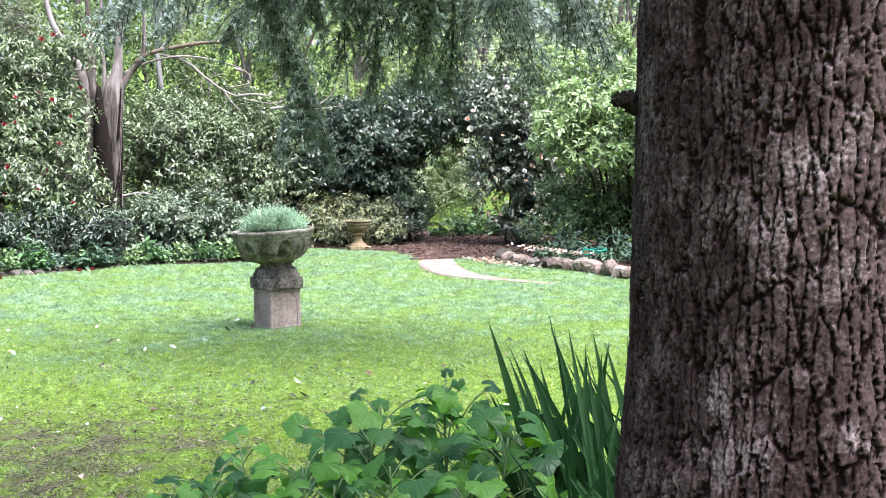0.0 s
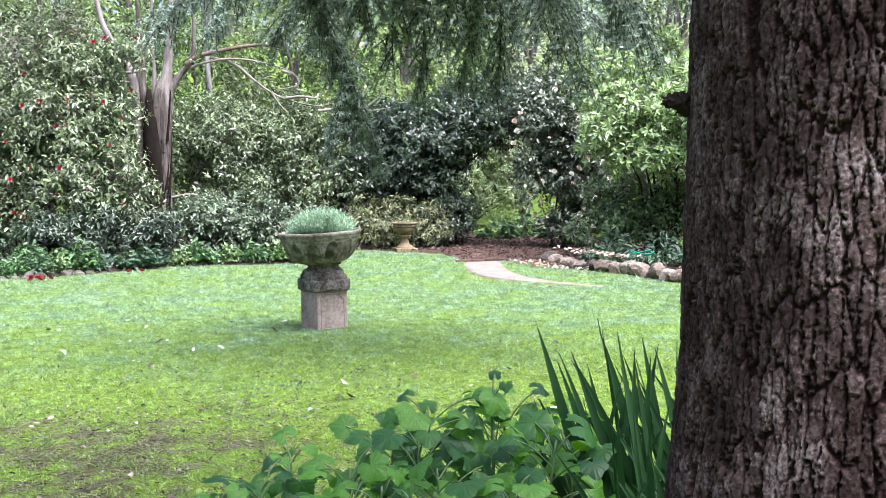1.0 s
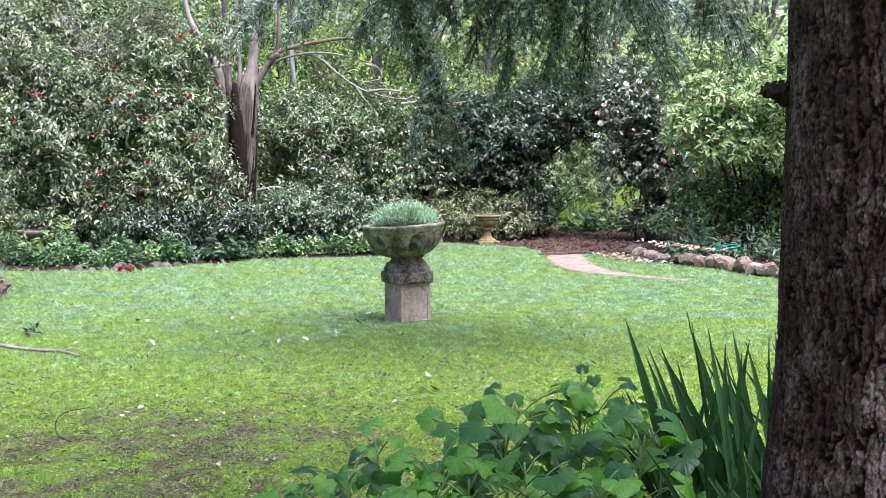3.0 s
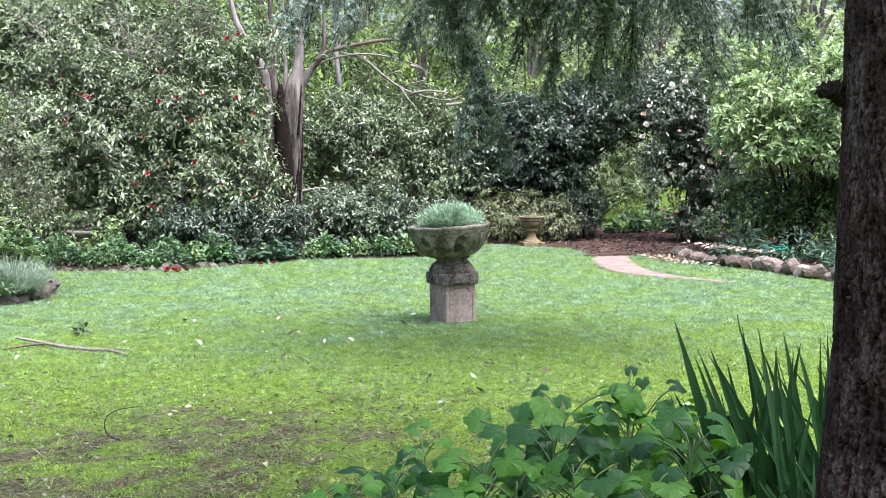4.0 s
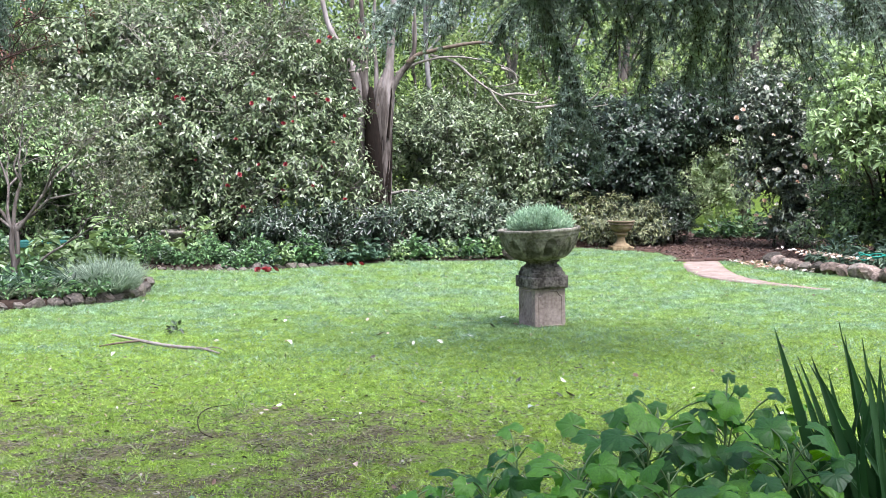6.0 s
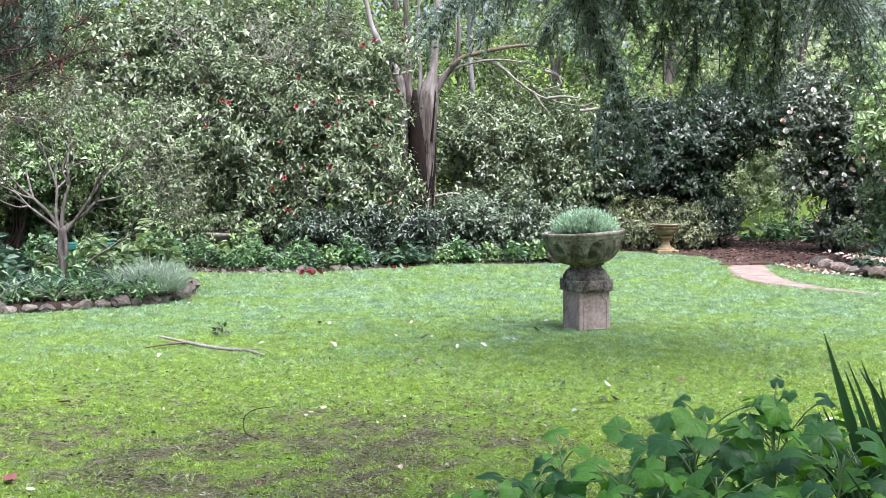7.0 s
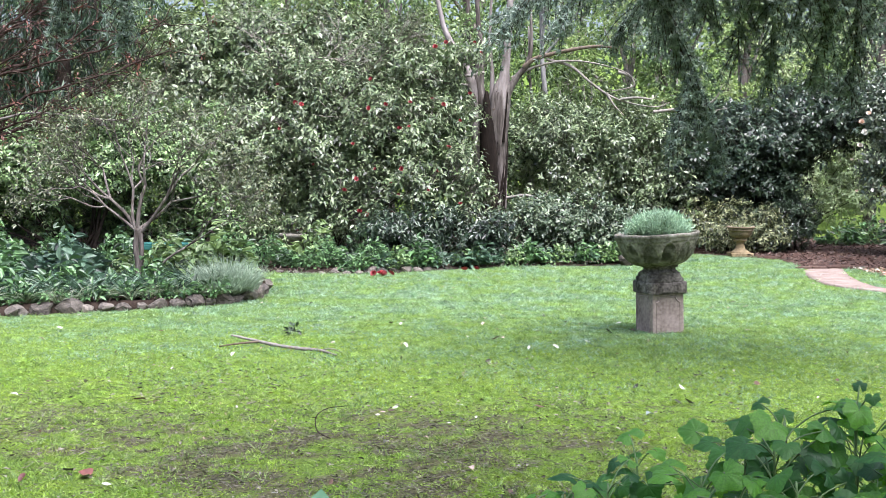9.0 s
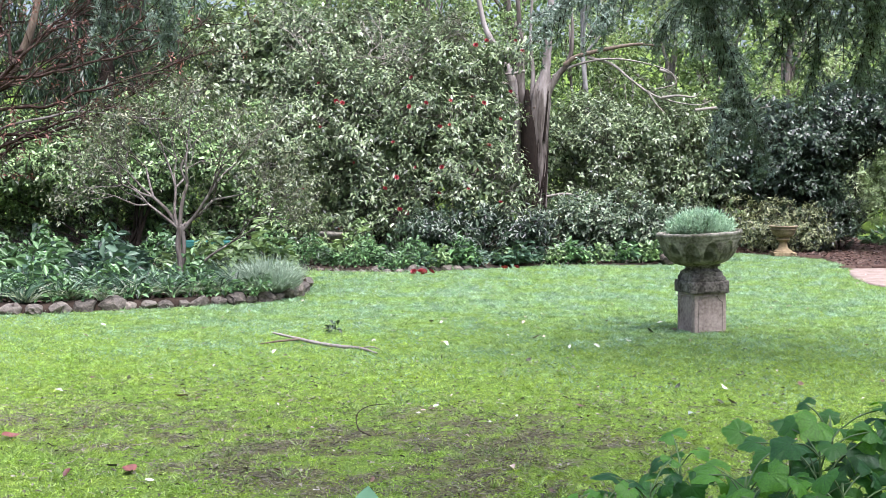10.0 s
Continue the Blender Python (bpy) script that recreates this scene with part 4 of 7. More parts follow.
for line in ([(-2.9, 7.4, 3.3), (-3.05, 7.7, 2.85), (-3.08, 7.8, 2.5), (-3.1, 7.85, 2.32)], [(-2.9, 7.5, 3.3), (-3.3, 7.8, 3.0), (-3.55, 7.95, 2.65), (-3.62, 8.0, 2.38)]):
    bough("bough", "drooping bough with tufts of needles", line, 0.014, twig=0.16, every=0.03, hang=1.3)

# high crown of the cedar: flat tiers of boughs all round the trunk
for k in range(12):
    h = 5.0 + 4.2 * k / 12
    a = k * 2.4 + 0.5
    L = (2.7 - 0.2 * (h - 5.0)) * rng.uniform(0.8, 1.1)
    e = np.array([math.cos(a) * L, math.sin(a) * L, h - 0.3])
    pts = spline([(0.01 * h, 0, h), (e[0] * 0.5, e[1] * 0.5, h + 0.3), e], 7)
    b = part("limb", tubes_mesh("limb", [(pts, np.linspace(0.085, 0.015, len(pts)))], 7), M["wood_dark"], cedar)
    n = int(120 * L)
    s_ = rng.uniform(0.15, 1.0, n) ** 0.7
    side_ = np.array([-math.sin(a), math.cos(a), 0])
    q = np.stack([np.interp(s_ * (len(pts) - 1), np.arange(len(pts)), pts[:, c]) for c in range(3)], 1)
    q = q + side_ * (rng.uniform(-1, 1, n) * 1.3 * np.sin(np.pi * np.clip(s_ * 0.85, 0, 1)))[:, None] + rng.normal(size=(n, 3)) * [0.08, 0.08, 0.07]
    v, f = sprig_leaves(q, rng.normal(size=(n, 3)) * [1, 1, 0.3] + [0, 0, -0.2], 5, 0.26, 0.075, 0.18, 0.2, fold=0.1, curl=0.1, spread=0.7, plain=True)
    part("needles", mesh_of("needles", v, f), M["cedar"], b)

# ---- the planted urn on its pedestal ----
def lathe(profile, sides, twist=0.0):
    """Surface of revolution from (radius, height) pairs."""
    p = np.asarray(profile, float)
    th = np.linspace(0, 2 * np.pi, sides, endpoint=False) + twist
    v = np.stack([p[:, 0:1] * np.cos(th), p[:, 0:1] * np.sin(th), np.repeat(p[:, 1:2], sides, 1)], -1).reshape(-1, 3)
    i, j = np.meshgrid(np.arange(len(p) - 1), np.arange(sides), indexing="ij")
    k = (j + 1) % sides
    return v, np.stack([i * sides + j, i * sides + k, (i + 1) * sides + k, (i + 1) * sides + j], -1).reshape(-1, 4)


def block(sx, sy, z0, z1, top=1.0, bevel=0.012, chamfer=0.0, jitter=0.0, cuts=0):
    """A cast block with softened edges; top narrows it, chamfer cuts its upright corners."""
    bm = bmesh.new()
    c = chamfer
    outline = [(-sx, -sy), (sx, -sy), (sx, sy), (-sx, sy)] if not c else [(-sx + c, -sy), (sx - c, -sy), (sx, -sy + c), (sx, sy - c), (sx - c, sy), (-sx + c, sy), (-sx, sy - c), (-sx, -sy + c)]
    lo = [bm.verts.new((x, y, z0)) for x, y in outline]
    hi = [bm.verts.new((x * top, y * top, z1)) for x, y in outline]
    n = len(lo)
    bm.faces.new(lo[::-1]), bm.faces.new(hi)
    for i in range(n):
        bm.faces.new((lo[i], lo[(i + 1) % n], hi[(i + 1) % n], hi[i]))
    if bevel:
        bmesh.ops.bevel(bm, geom=bm.edges[:], offset=bevel, segments=2, affect="EDGES", profile=0.6)
    if cuts:
        bmesh.ops.subdivide_edges(bm, edges=bm.edges[:], cuts=cuts, use_grid_fill=True)
    if jitter:
        for v in bm.verts:
            v.co += Vector((noise.noise(v.co * 11), noise.noise(v.co * 11 + Vector((5, 1, 2))), noise.noise(v.co * 13))) * jitter
    return bm


def pedestal_body(half, h):
    """Square shaft with a sunk panel, cut at its upper corners, on each face."""
    bm = block(half, half, 0.0, h, 0.985, 0.012)
    for k in range(4):
        turn_ = Matrix.Rotation(k * math.pi / 2, 4, "Z")
        w, z0, z1, c = half * 0.74, 0.02, h - 0.03, 0.05
        out = [(-w, z0), (w, z0), (w, z1 - c), (w - c * 0.55, z1 - c * 0.75), (w - c, z1), (-w + c, z1), (-w + c * 0.55, z1 - c * 0.75), (-w, z1 - c)]
        g = 0.012
        inn = [(x * (1 - g / w), z0 + (z - z0) * (1 - 2 * g / (z1 - z0)) + g) for x, z in out]
        y = -half * 0.995
        a = [bm.verts.new(turn_ @ Vector((x, y - 0.006, z))) for x, z in out]
        b = [bm.verts.new(turn_ @ Vector((x, y + 0.012, z))) for x, z in inn]
        o = [bm.verts.new(turn_ @ Vector((x * 1.06, y + 0.003, z + (0.01 if z > 0.1 else -0.01)))) for x, z in out]
        n = len(out)
        for i in range(n):
            bm.faces.new((a[i], a[(i + 1) % n], b[(i + 1) % n], b[i]))
            bm.faces.new((o[i], o[(i + 1) % n], a[(i + 1) % n], a[i]))
    bmesh.ops.recalc_face_normals(bm, faces=bm.faces[:])
    return bm


def gadroon_bowl():
    sides, arches = 224, 12
    prof = np.array([(0.17, -0.005), (0.2, 0.004), (0.235, 0.018), (0.268, 0.04), (0.295, 0.068), (0.318, 0.1), (0.337, 0.14), (0.352, 0.19), (0.363, 0.235), (0.367, 0.252)])
    z = np.linspace(0, 0.252, 40)
    r = np.interp(z, prof[:, 1], prof[:, 0])
    th = np.linspace(0, 2 * np.pi, sides, endpoint=False)
    TH, ZZ = np.meshgrid(th, z)
    R = np.repeat(r[:, None], sides, 1)
    u = (TH * arches / (2 * np.pi)) % 1 * 2 - 1
    top = 0.218 * np.sqrt(np.clip(1 - (np.abs(u) / 0.86) ** 2.2, 0, 1))
    edge = np.clip(top - ZZ, -0.02, 0.03)
    R += -0.013 * step(0.002, 0.016, edge) * step(0.03, 0.08, ZZ) + 0.009 * np.exp(-((edge / 0.006) ** 2)) * step(0.01, 0.06, ZZ)
    sunk = step(0.004, 0.024, edge) * step(0.02, 0.07, ZZ)
    R += 0.007 * step(0.222, 0.228, ZZ)
    rim = [(0.374, 0.255), (0.381, 0.26), (0.383, 0.283), (0.379, 0.291), (0.37, 0.294), (0.357, 0.291), (0.345, 0.27), (0.34, 0.24), (0.2, 0.235), (0.001, 0.24)]
    full = np.concatenate([np.stack([R * np.cos(TH), R * np.sin(TH), ZZ], -1), lathe(rim, sides)[0].reshape(len(rim), sides, 3)])
    wob = 0.0015 * np.sin(TH[0] * 5 + 1) + 0.001 * np.sin(TH[0] * 11)
    full[40:, :, 2] += wob
    n = len(full)
    i, j = np.meshgrid(np.arange(n - 1), np.arange(sides), indexing="ij")
    k = (j + 1) % sides
    me = mesh_of("bowl", full.reshape(-1, 3), np.stack([i * sides + j, i * sides + k, (i + 1) * sides + k, (i + 1) * sides + j], -1).reshape(-1, 4), True)
    moss = np.concatenate([sunk, np.zeros((len(rim), sides))]).ravel()
    me.attributes.new("moss", "FLOAT", "POINT").data.foreach_set("value", moss.astype(np.float32))
    return me


def mossy_bowl_material():
    """Weathered concrete whose sunk arches hold green-black moss."""
    m = M["concrete"].copy()
    m.name = "mossy_bowl"
    n, l = m.node_tree.nodes, m.node_tree.links
    b = n["Principled BSDF"]
    plain = b.inputs["Base Color"].links[0].from_socket
    at, nz, tc = n.new("ShaderNodeAttribute"), n.new("ShaderNodeTexNoise"), n.new("ShaderNodeTexCoord")
    at.attribute_name = "moss"
    nz.inputs["Scale"].default_value, nz.inputs["Detail"].default_value = 9, 5
    l.new(tc.outputs["Object"], nz.inputs["Vector"])
    mr = n.new("ShaderNodeMapRange")
    mr.inputs["From Min"].default_value, mr.inputs["From Max"].default_value, mr.inputs["To Max"].default_value = 0.38, 0.62, 0.85
    l.new(nz.outputs["Fac"], mr.inputs["Value"])
    mu, mx = n.new("ShaderNodeMath"), n.new("ShaderNodeMix")
    mu.operation, mx.data_type = "MULTIPLY", "RGBA"
    l.new(at.outputs["Fac"], mu.inputs[0]), l.new(mr.outputs[0], mu.inputs[1])
    mx.inputs[7].default_value = (0.022, 0.024, 0.014, 1)
    l.new(mu.outputs[0], mx.inputs[0]), l.new(plain, mx.inputs[6]), l.new(mx.outputs[2], b.inputs["Base Color"])
    return m


URN = (0.503, 11.53)
urn = thing("garden_urn", *URN, 0, "weathered concrete urn with arched relief on a square pedestal", "urn")
urn.rotation_euler = (0, radians(-1.2), 0)
face = Matrix.Rotation(radians(26.5), 4, "Z")
part("pedestal", pedestal_body(0.161, 0.365), M["concrete_pink"], urn, "pinkish concrete shaft with sunk panels", face)
part("cap", block(0.193, 0.193, 0.362, 0.468, 0.985, 0.02, 0.03, 0.009, 3), M["concrete_dark"], urn, "stained grey chamfered cap", face)
part("moulding", block(0.178, 0.178, 0.464, 0.512, 0.97, 0.018, 0.045, 0.008, 3), M["concrete_dark"], urn, "", face)
part("moulding", block(0.166, 0.166, 0.508, 0.55, 0.92, 0.014, 0.05, 0.008, 3), M["concrete_dark"], urn, "", face)
lv_, lf_ = lathe([(0.16, 0.54), (0.166, 0.554), (0.16, 0.566), (0.148, 0.57), (0.142, 0.584), (0.148, 0.596), (0.166, 0.6), (0.17, 0.612), (0.15, 0.625)], 48)
part("collar", mesh_of("collar", lv_, lf_, True), M["concrete_dark"], urn)
bowl = part("bowl", gadroon_bowl(), mossy_bowl_material(), urn, "mossy grey bowl with arched relief", Matrix.Translation((-0.01, 0, 0.615)) @ Matrix.Rotation(radians(-2.3), 4, "Y"))
n_ = 2400
d_ = unit(rng.normal(size=(n_, 3)) * [1, 1, 0.8] + [0, 0, 0.4])
d_[:, 2] = np.abs(d_[:, 2])
p_ = d_ * [0.27, 0.27, 0.17] * rng.uniform(0.35, 1.0, (n_, 1)) * (1 + 0.12 * np.sin(d_[:, :1] * 9) * np.sin(d_[:, 1:2] * 8)) + [0, 0, 0.26]
vs_, fs_ = [], []
sv_, sf_ = sprig_leaves(p_, d_ + [0, 0, 0.9], 7, 0.034, 0.008, 0.07, -0.35, fold=0.1, curl=0.0, spread=0.75, plain=True)
pl_ = thing("urn_plant", URN[0] - 0.01, URN[1], 0.615, "mound of silver-green narrow-leaved foliage filling the urn", "plant")
pl_.rotation_euler = (0, radians(-3.2), 0)
part("foliage", mesh_of("foliage", sv_, sf_), M["urn_plant"], pl_)
k_ = rng.permutation(n_)[:260]
tagged(part("stems", tubes_mesh("stems", [(np.stack([p_[i] * [0.4, 0.4, 0] + [0, 0, 0.22], p_[i], p_[i] + unit(d_[i]) * 0.06]), [0.004, 0.003, 0.002]) for i in k_], 4), M["stalk"], pl_), kind="stuff")

# ---- the small ochre urn by the mulch ----
furn = thing("small_urn", 2.21, 20.72, 0.0, "small ochre stone urn on a square plinth", "urn")
part("plinth", block(0.18, 0.18, 0.0, 0.06, 1.0, 0.01), M["ochre_stone"], furn, "", Matrix.Rotation(0.15, 4, "Z"))
lv_, lf_ = lathe([(0.15, 0.055), (0.155, 0.075), (0.125, 0.09), (0.085, 0.12), (0.068, 0.17), (0.064, 0.225), (0.072, 0.242), (0.105, 0.25), (0.11, 0.265), (0.105, 0.28), (0.068, 0.288), (0.075, 0.305)], 40)
part("stem", mesh_of("stem", lv_, lf_, True), M["ochre_stone"], furn)
lv_, lf_ = lathe([(0.09, 0.3), (0.14, 0.318), (0.172, 0.35), (0.186, 0.39), (0.188, 0.41), (0.206, 0.415), (0.208, 0.44), (0.2, 0.446), (0.2, 0.455), (0.224, 0.46), (0.227, 0.482), (0.212, 0.49), (0.195, 0.486), (0.18, 0.46), (0.001, 0.455)], 48)
part("bowl", mesh_of("bowl", lv_, lf_, True), M["ochre_bowl"], furn, "weathered brown shallow bowl with a banded rim")
clump("small_urn_plant", "dry low tufts in the small urn", "plant", (2.21, 20.72, 0.45), (0.17, 0.17, 0.09), "gold", 0.04, 260)

# ---- stones ----
STONES = []
for k in range(8):
    bm = bmesh.new()
    bmesh.ops.create_icosphere(bm, subdivisions=3, radius=0.5)
    cuts_ = [Vector(rng.normal(size=3)).normalized() for _ in range(11)]
    sh = Vector((k * 3.1, k * 1.7, 0))
    for v in bm.verts:
        c = v.co.copy()
        v.co *= 1 + 0.55 * noise.noise(c * 1.6 + sh) + 0.2 * noise.noise(c * 4.2 + sh) + 0.07 * noise.noise(c * 11 + sh)
        for w_ in cuts_:
            over = v.co.dot(w_) - 0.33
            if over > 0:
                v.co -= w_ * over
        for ax in range(3):
            v.co[ax] = max(-0.36 - 0.05 * noise.noise(c * 3), min(0.34 + 0.12 * noise.noise(c * 2.2 + sh), v.co[ax]))
    for f in bm.faces:
        f.smooth = False
    me = bpy.data.meshes.new("stone")
    bm.to_mesh(me)
    bm.free()
    STONES.append(me)


def stone_row(name, label, line, size, mat, z=0.0, gap=0.85, rows=1, tall=1.0):
    """A border of rough stones laid along a line, each its own piece."""
    pts = spline(line, 12)
    seg = np.concatenate([[0], np.cumsum(np.linalg.norm(np.diff(pts, axis=0), axis=1))])
    t = thing(name, pts[0][0], pts[0][1], 0.0, label, "stones")
    for row in range(rows):
        s = rng.uniform(0, 0.2)
        while s < seg[-1]:
            w = size * rng.uniform(0.7, 1.35)
            x, y = np.interp(s + w / 2, seg, pts[:, 0]), np.interp(s + w / 2, seg, pts[:, 1])
            h = w * tall * rng.uniform(0.62, 0.85) * (1 if row == 0 else 0.8)
            me = STONES[int(rng.integers(8))]
            part("stone", me, None, t, m=Matrix.LocRotScale((x - pts[0][0] + row * 0.1, y - pts[0][1] + row * 0.16 + rng.normal() * 0.02, z + h * 0.36 + row * size * 0.28),
                 Euler((rng.normal() * 0.25, rng.normal() * 0.25, rng.uniform(0, 6.3))), (w * 1.15, w * 0.95, h)))
            o = t.children[-1]
            o.material_slots[0].link = "OBJECT"
            o.material_slots[0].material = M["stone" if mat == "stone" and rng.random() < 0.6 else "stone_dark"]
            s += w * gap
    return t


for me in STONES:
    me.materials.append(M["stone"])
stone_row("rock_border", "border of rough pinkish and grey field stones", [(4.0, 18.25), (4.25, 17.2), (4.6, 16.5), (4.9, 15.7), (5.12, 15.1), (5.5, 14.3)], 0.26, "stone", z=0.0, gap=0.82, tall=1.12)
stone_row("bed_edging", "rough brown stones edging the raised bed", [(-7.6, 10.95), (-6.2, 11.45), (-5.56, 11.9), (-5.08, 12.2), (-4.63, 12.45), (-4.22, 12.8), (-3.92, 13.3), (-3.88, 13.8), (-4.05, 14.6)], 0.23, "stone_dark", z=-0.02, gap=0.9, tall=0.95)
stone_row("hedge_edging", "low dark stones along the shrub border", [(-4.6, 16.7), (-3.9, 16.62), (-3.32, 16.66), (-2.7, 17.03), (-2.2, 17.5)], 0.17, "stone_dark", z=-0.05)
stone_row("shrub_stones", "mossy dark stones at the foot of a shrub", [(0.1, 18.6), (0.3, 18.7), (0.5, 18.95)], 0.26, "stone_dark", z=-0.02)
bm = block(0.11, 0.05, 0.0, 0.06, 1.0, 0.006)
brick = bpy.data.meshes.new("brick")
bm.to_mesh(brick)
bm.free()
brick.materials.append(rough_material("old_brick", [(0.04, 0.024, 0.019), (0.08, 0.05, 0.04), (0.12, 0.085, 0.07)], 12, 0.9, 0.5, 5, by_object=0.2))
sill = thing("brick_edging", 2.2, 20.3, 0.0, "row of old bricks edging the mulch at the path", "bricks")
line_ = [(2.75, 18.42), (3.1, 18.5), (3.5, 18.66), (3.7, 18.68)]
pts_ = spline([(a, b, 0) for a, b in line_], 20)
seg_ = np.concatenate([[0], np.cumsum(np.linalg.norm(np.diff(pts_, axis=0), axis=1))])
for s in np.arange(0, seg_[-1] - 0.2, 0.228):
    a_, b_ = [np.array([np.interp(q, seg_, pts_[:, c]) for c in range(2)]) for q in (s, s + 0.22)]
    d_ = b_ - a_
    part("brick", brick, None, sill, m=Matrix.LocRotScale(((a_ + b_)[0] / 2 - 2.2, (a_ + b_)[1] / 2 - 20.3, -0.02), Euler((rng.normal() * 0.02, rng.normal() * 0.02, math.atan2(d_[1], d_[0]))), None))

# ---- grey twin-trunked tree behind the border ----
gum = thing("grey_tree", -1.72, 20.4, 0, "grey-barked twin-trunked tree with a dark hollow and pale arching branches", "tree")
def gum_limb(name, line, r0, r1, mat, sides=10, label=""):
    off = np.array([-1.72, 20.4, 0])
    p = spline(line, 9) - off
    n = len(p)
    p[1:-1] += rng.normal(size=(n - 2, 3)) * min(r0, 0.05) * 0.03
    r = np.linspace(r0, r1, n) if np.isscalar(r1) else np.interp(np.linspace(0, 1, n), np.linspace(0, 1, len(r1)), r1)
    me = tubes_mesh(name, [(p, r)], sides)
    if name == "trunk" and r0 > 0.05:
        for v in me.vertices:
            c = v.co.copy()
            axis = Vector((np.interp(c.z, p[:, 2], p[:, 0]), np.interp(c.z, p[:, 2], p[:, 1]), c.z))
            v.co = c + (c - axis) * (noise.noise(Vector(((c.x - axis.x) * 16, (c.y - axis.y) * 16, c.z * 0.9))) * 0.28)
    part(name, me, M[mat], gum, label)


gum_limb("trunk", [(-1.66, 20.4, -0.1), (-1.66, 20.4, 0.7), (-1.67, 20.4, 1.2), (-1.68, 20.4, 1.6), (-1.69, 20.4, 2.1), (-1.68, 20.42, 2.55), (-1.66, 20.45, 2.85)], 0.1, [0.1, 0.1, 0.11, 0.13, 0.155, 0.15, 0.06], "wood_grey", 26)
gum_limb("trunk", [(-1.69, 20.4, 2.0), (-1.65, 20.4, 2.5), (-1.6, 20.42, 3.0), (-1.57, 20.42, 3.4), (-1.53, 20.42, 3.9), (-1.5, 20.5, 5.0), (-1.3, 20.5, 6.6)], 0.13, [0.13, 0.12, 0.07, 0.062, 0.055, 0.045, 0.03], "wood_ash", 18)
gum_limb("trunk", [(-1.92, 20.45, -0.1), (-1.97, 20.43, 0.8), (-2.0, 20.42, 1.3), (-2.06, 20.42, 1.8), (-2.11, 20.42, 2.3), (-2.14, 20.42, 2.76), (-2.3, 20.42, 3.15), (-2.52, 20.42, 3.5), (-2.66, 20.45, 3.9), (-2.9, 20.5, 5.2)], 0.08, [0.085, 0.085, 0.08, 0.08, 0.078, 0.072, 0.06, 0.05, 0.04, 0.02], "wood_ash", 14)
gum_limb("trunk", [(-1.9, 20.5, 1.7), (-1.96, 20.5, 2.3), (-2.02, 20.5, 2.8), (-2.0, 20.5, 3.3), (-2.06, 20.55, 3.8), (-2.1, 20.6, 5.2)], 0.075, [0.09, 0.085, 0.07, 0.05, 0.038, 0.018], "wood_grey", 14)
gum_limb("trunk", [(-1.84, 20.5, 2.3), (-1.82, 20.5, 2.9), (-1.86, 20.5, 3.5), (-1.82, 20.55, 4.8)], 0.045, 0.016, "wood_ash", 12)
# solid near-black tube: the shade inside the hollow is put into its colour
gum_limb("hollow", [(-1.79, 20.36, 0.0), (-1.81, 20.3, 0.9), (-1.85, 20.28, 1.6), (-1.88, 20.3, 2.1), (-1.9, 20.38, 2.65)], 0.12, [0.14, 0.145, 0.14, 0.115, 0.03], "wood_black", 14, "solid near-black tube in place of the shaded hollow")
for k in range(24):
    a, r = rng.uniform(3.6, 6.1), rng.uniform(0.1, 0.15)
    z0, z1 = rng.uniform(0.5, 1.9), 0.0
    z1 = z0 + rng.uniform(0.35, 1.0)
    pts_ = [(-1.68 + math.cos(a + 0.4 * q) * r * (0.8 + 0.32 * (z0 + (z1 - z0) * q) / 2.4), 20.41 + math.sin(a + 0.4 * q) * r * (0.85 + 0.3 * (z0 + (z1 - z0) * q) / 2.4), z0 + (z1 - z0) * q) for q in (0, 0.35, 0.7, 1)]
    gum_limb("bark_ridge", pts_, rng.uniform(0.014, 0.03), 0.008, ("wood_black", "wood_grey", "wood_black")[k % 3], 7, "raised ridge of torn grey bark")
for x_, z_ in ((-2.12, 2.55), (-1.78, 2.35)):
    gum_limb("knot", [(x_, 20.36, z_ - 0.03), (x_ + 0.01, 20.31, z_), (x_, 20.28, z_ + 0.02)], 0.05, [0.05, 0.042, 0.015], "wood_tan", 9, "swollen branch scar")
gum_limb("limb", [(-1.66, 20.4, 2.2), (-1.6, 20.38, 2.5), (-1.52, 20.36, 2.68), (-1.4, 20.35, 2.88), (-1.24, 20.3, 3.08), (-1.18, 20.3, 3.4), (-1.2, 20.3, 4.2)], 0.1, [0.1, 0.08, 0.06, 0.052, 0.045, 0.032, 0.014], "wood_grey", 14)
gum_limb("limb", [(-1.3, 20.3, 3.03), (-1.08, 20.25, 3.17), (-0.54, 20.2, 3.29), (-0.14, 20.15, 3.34), (0.2, 20.1, 3.3)], 0.042, 0.018, "wood_tan", 10)
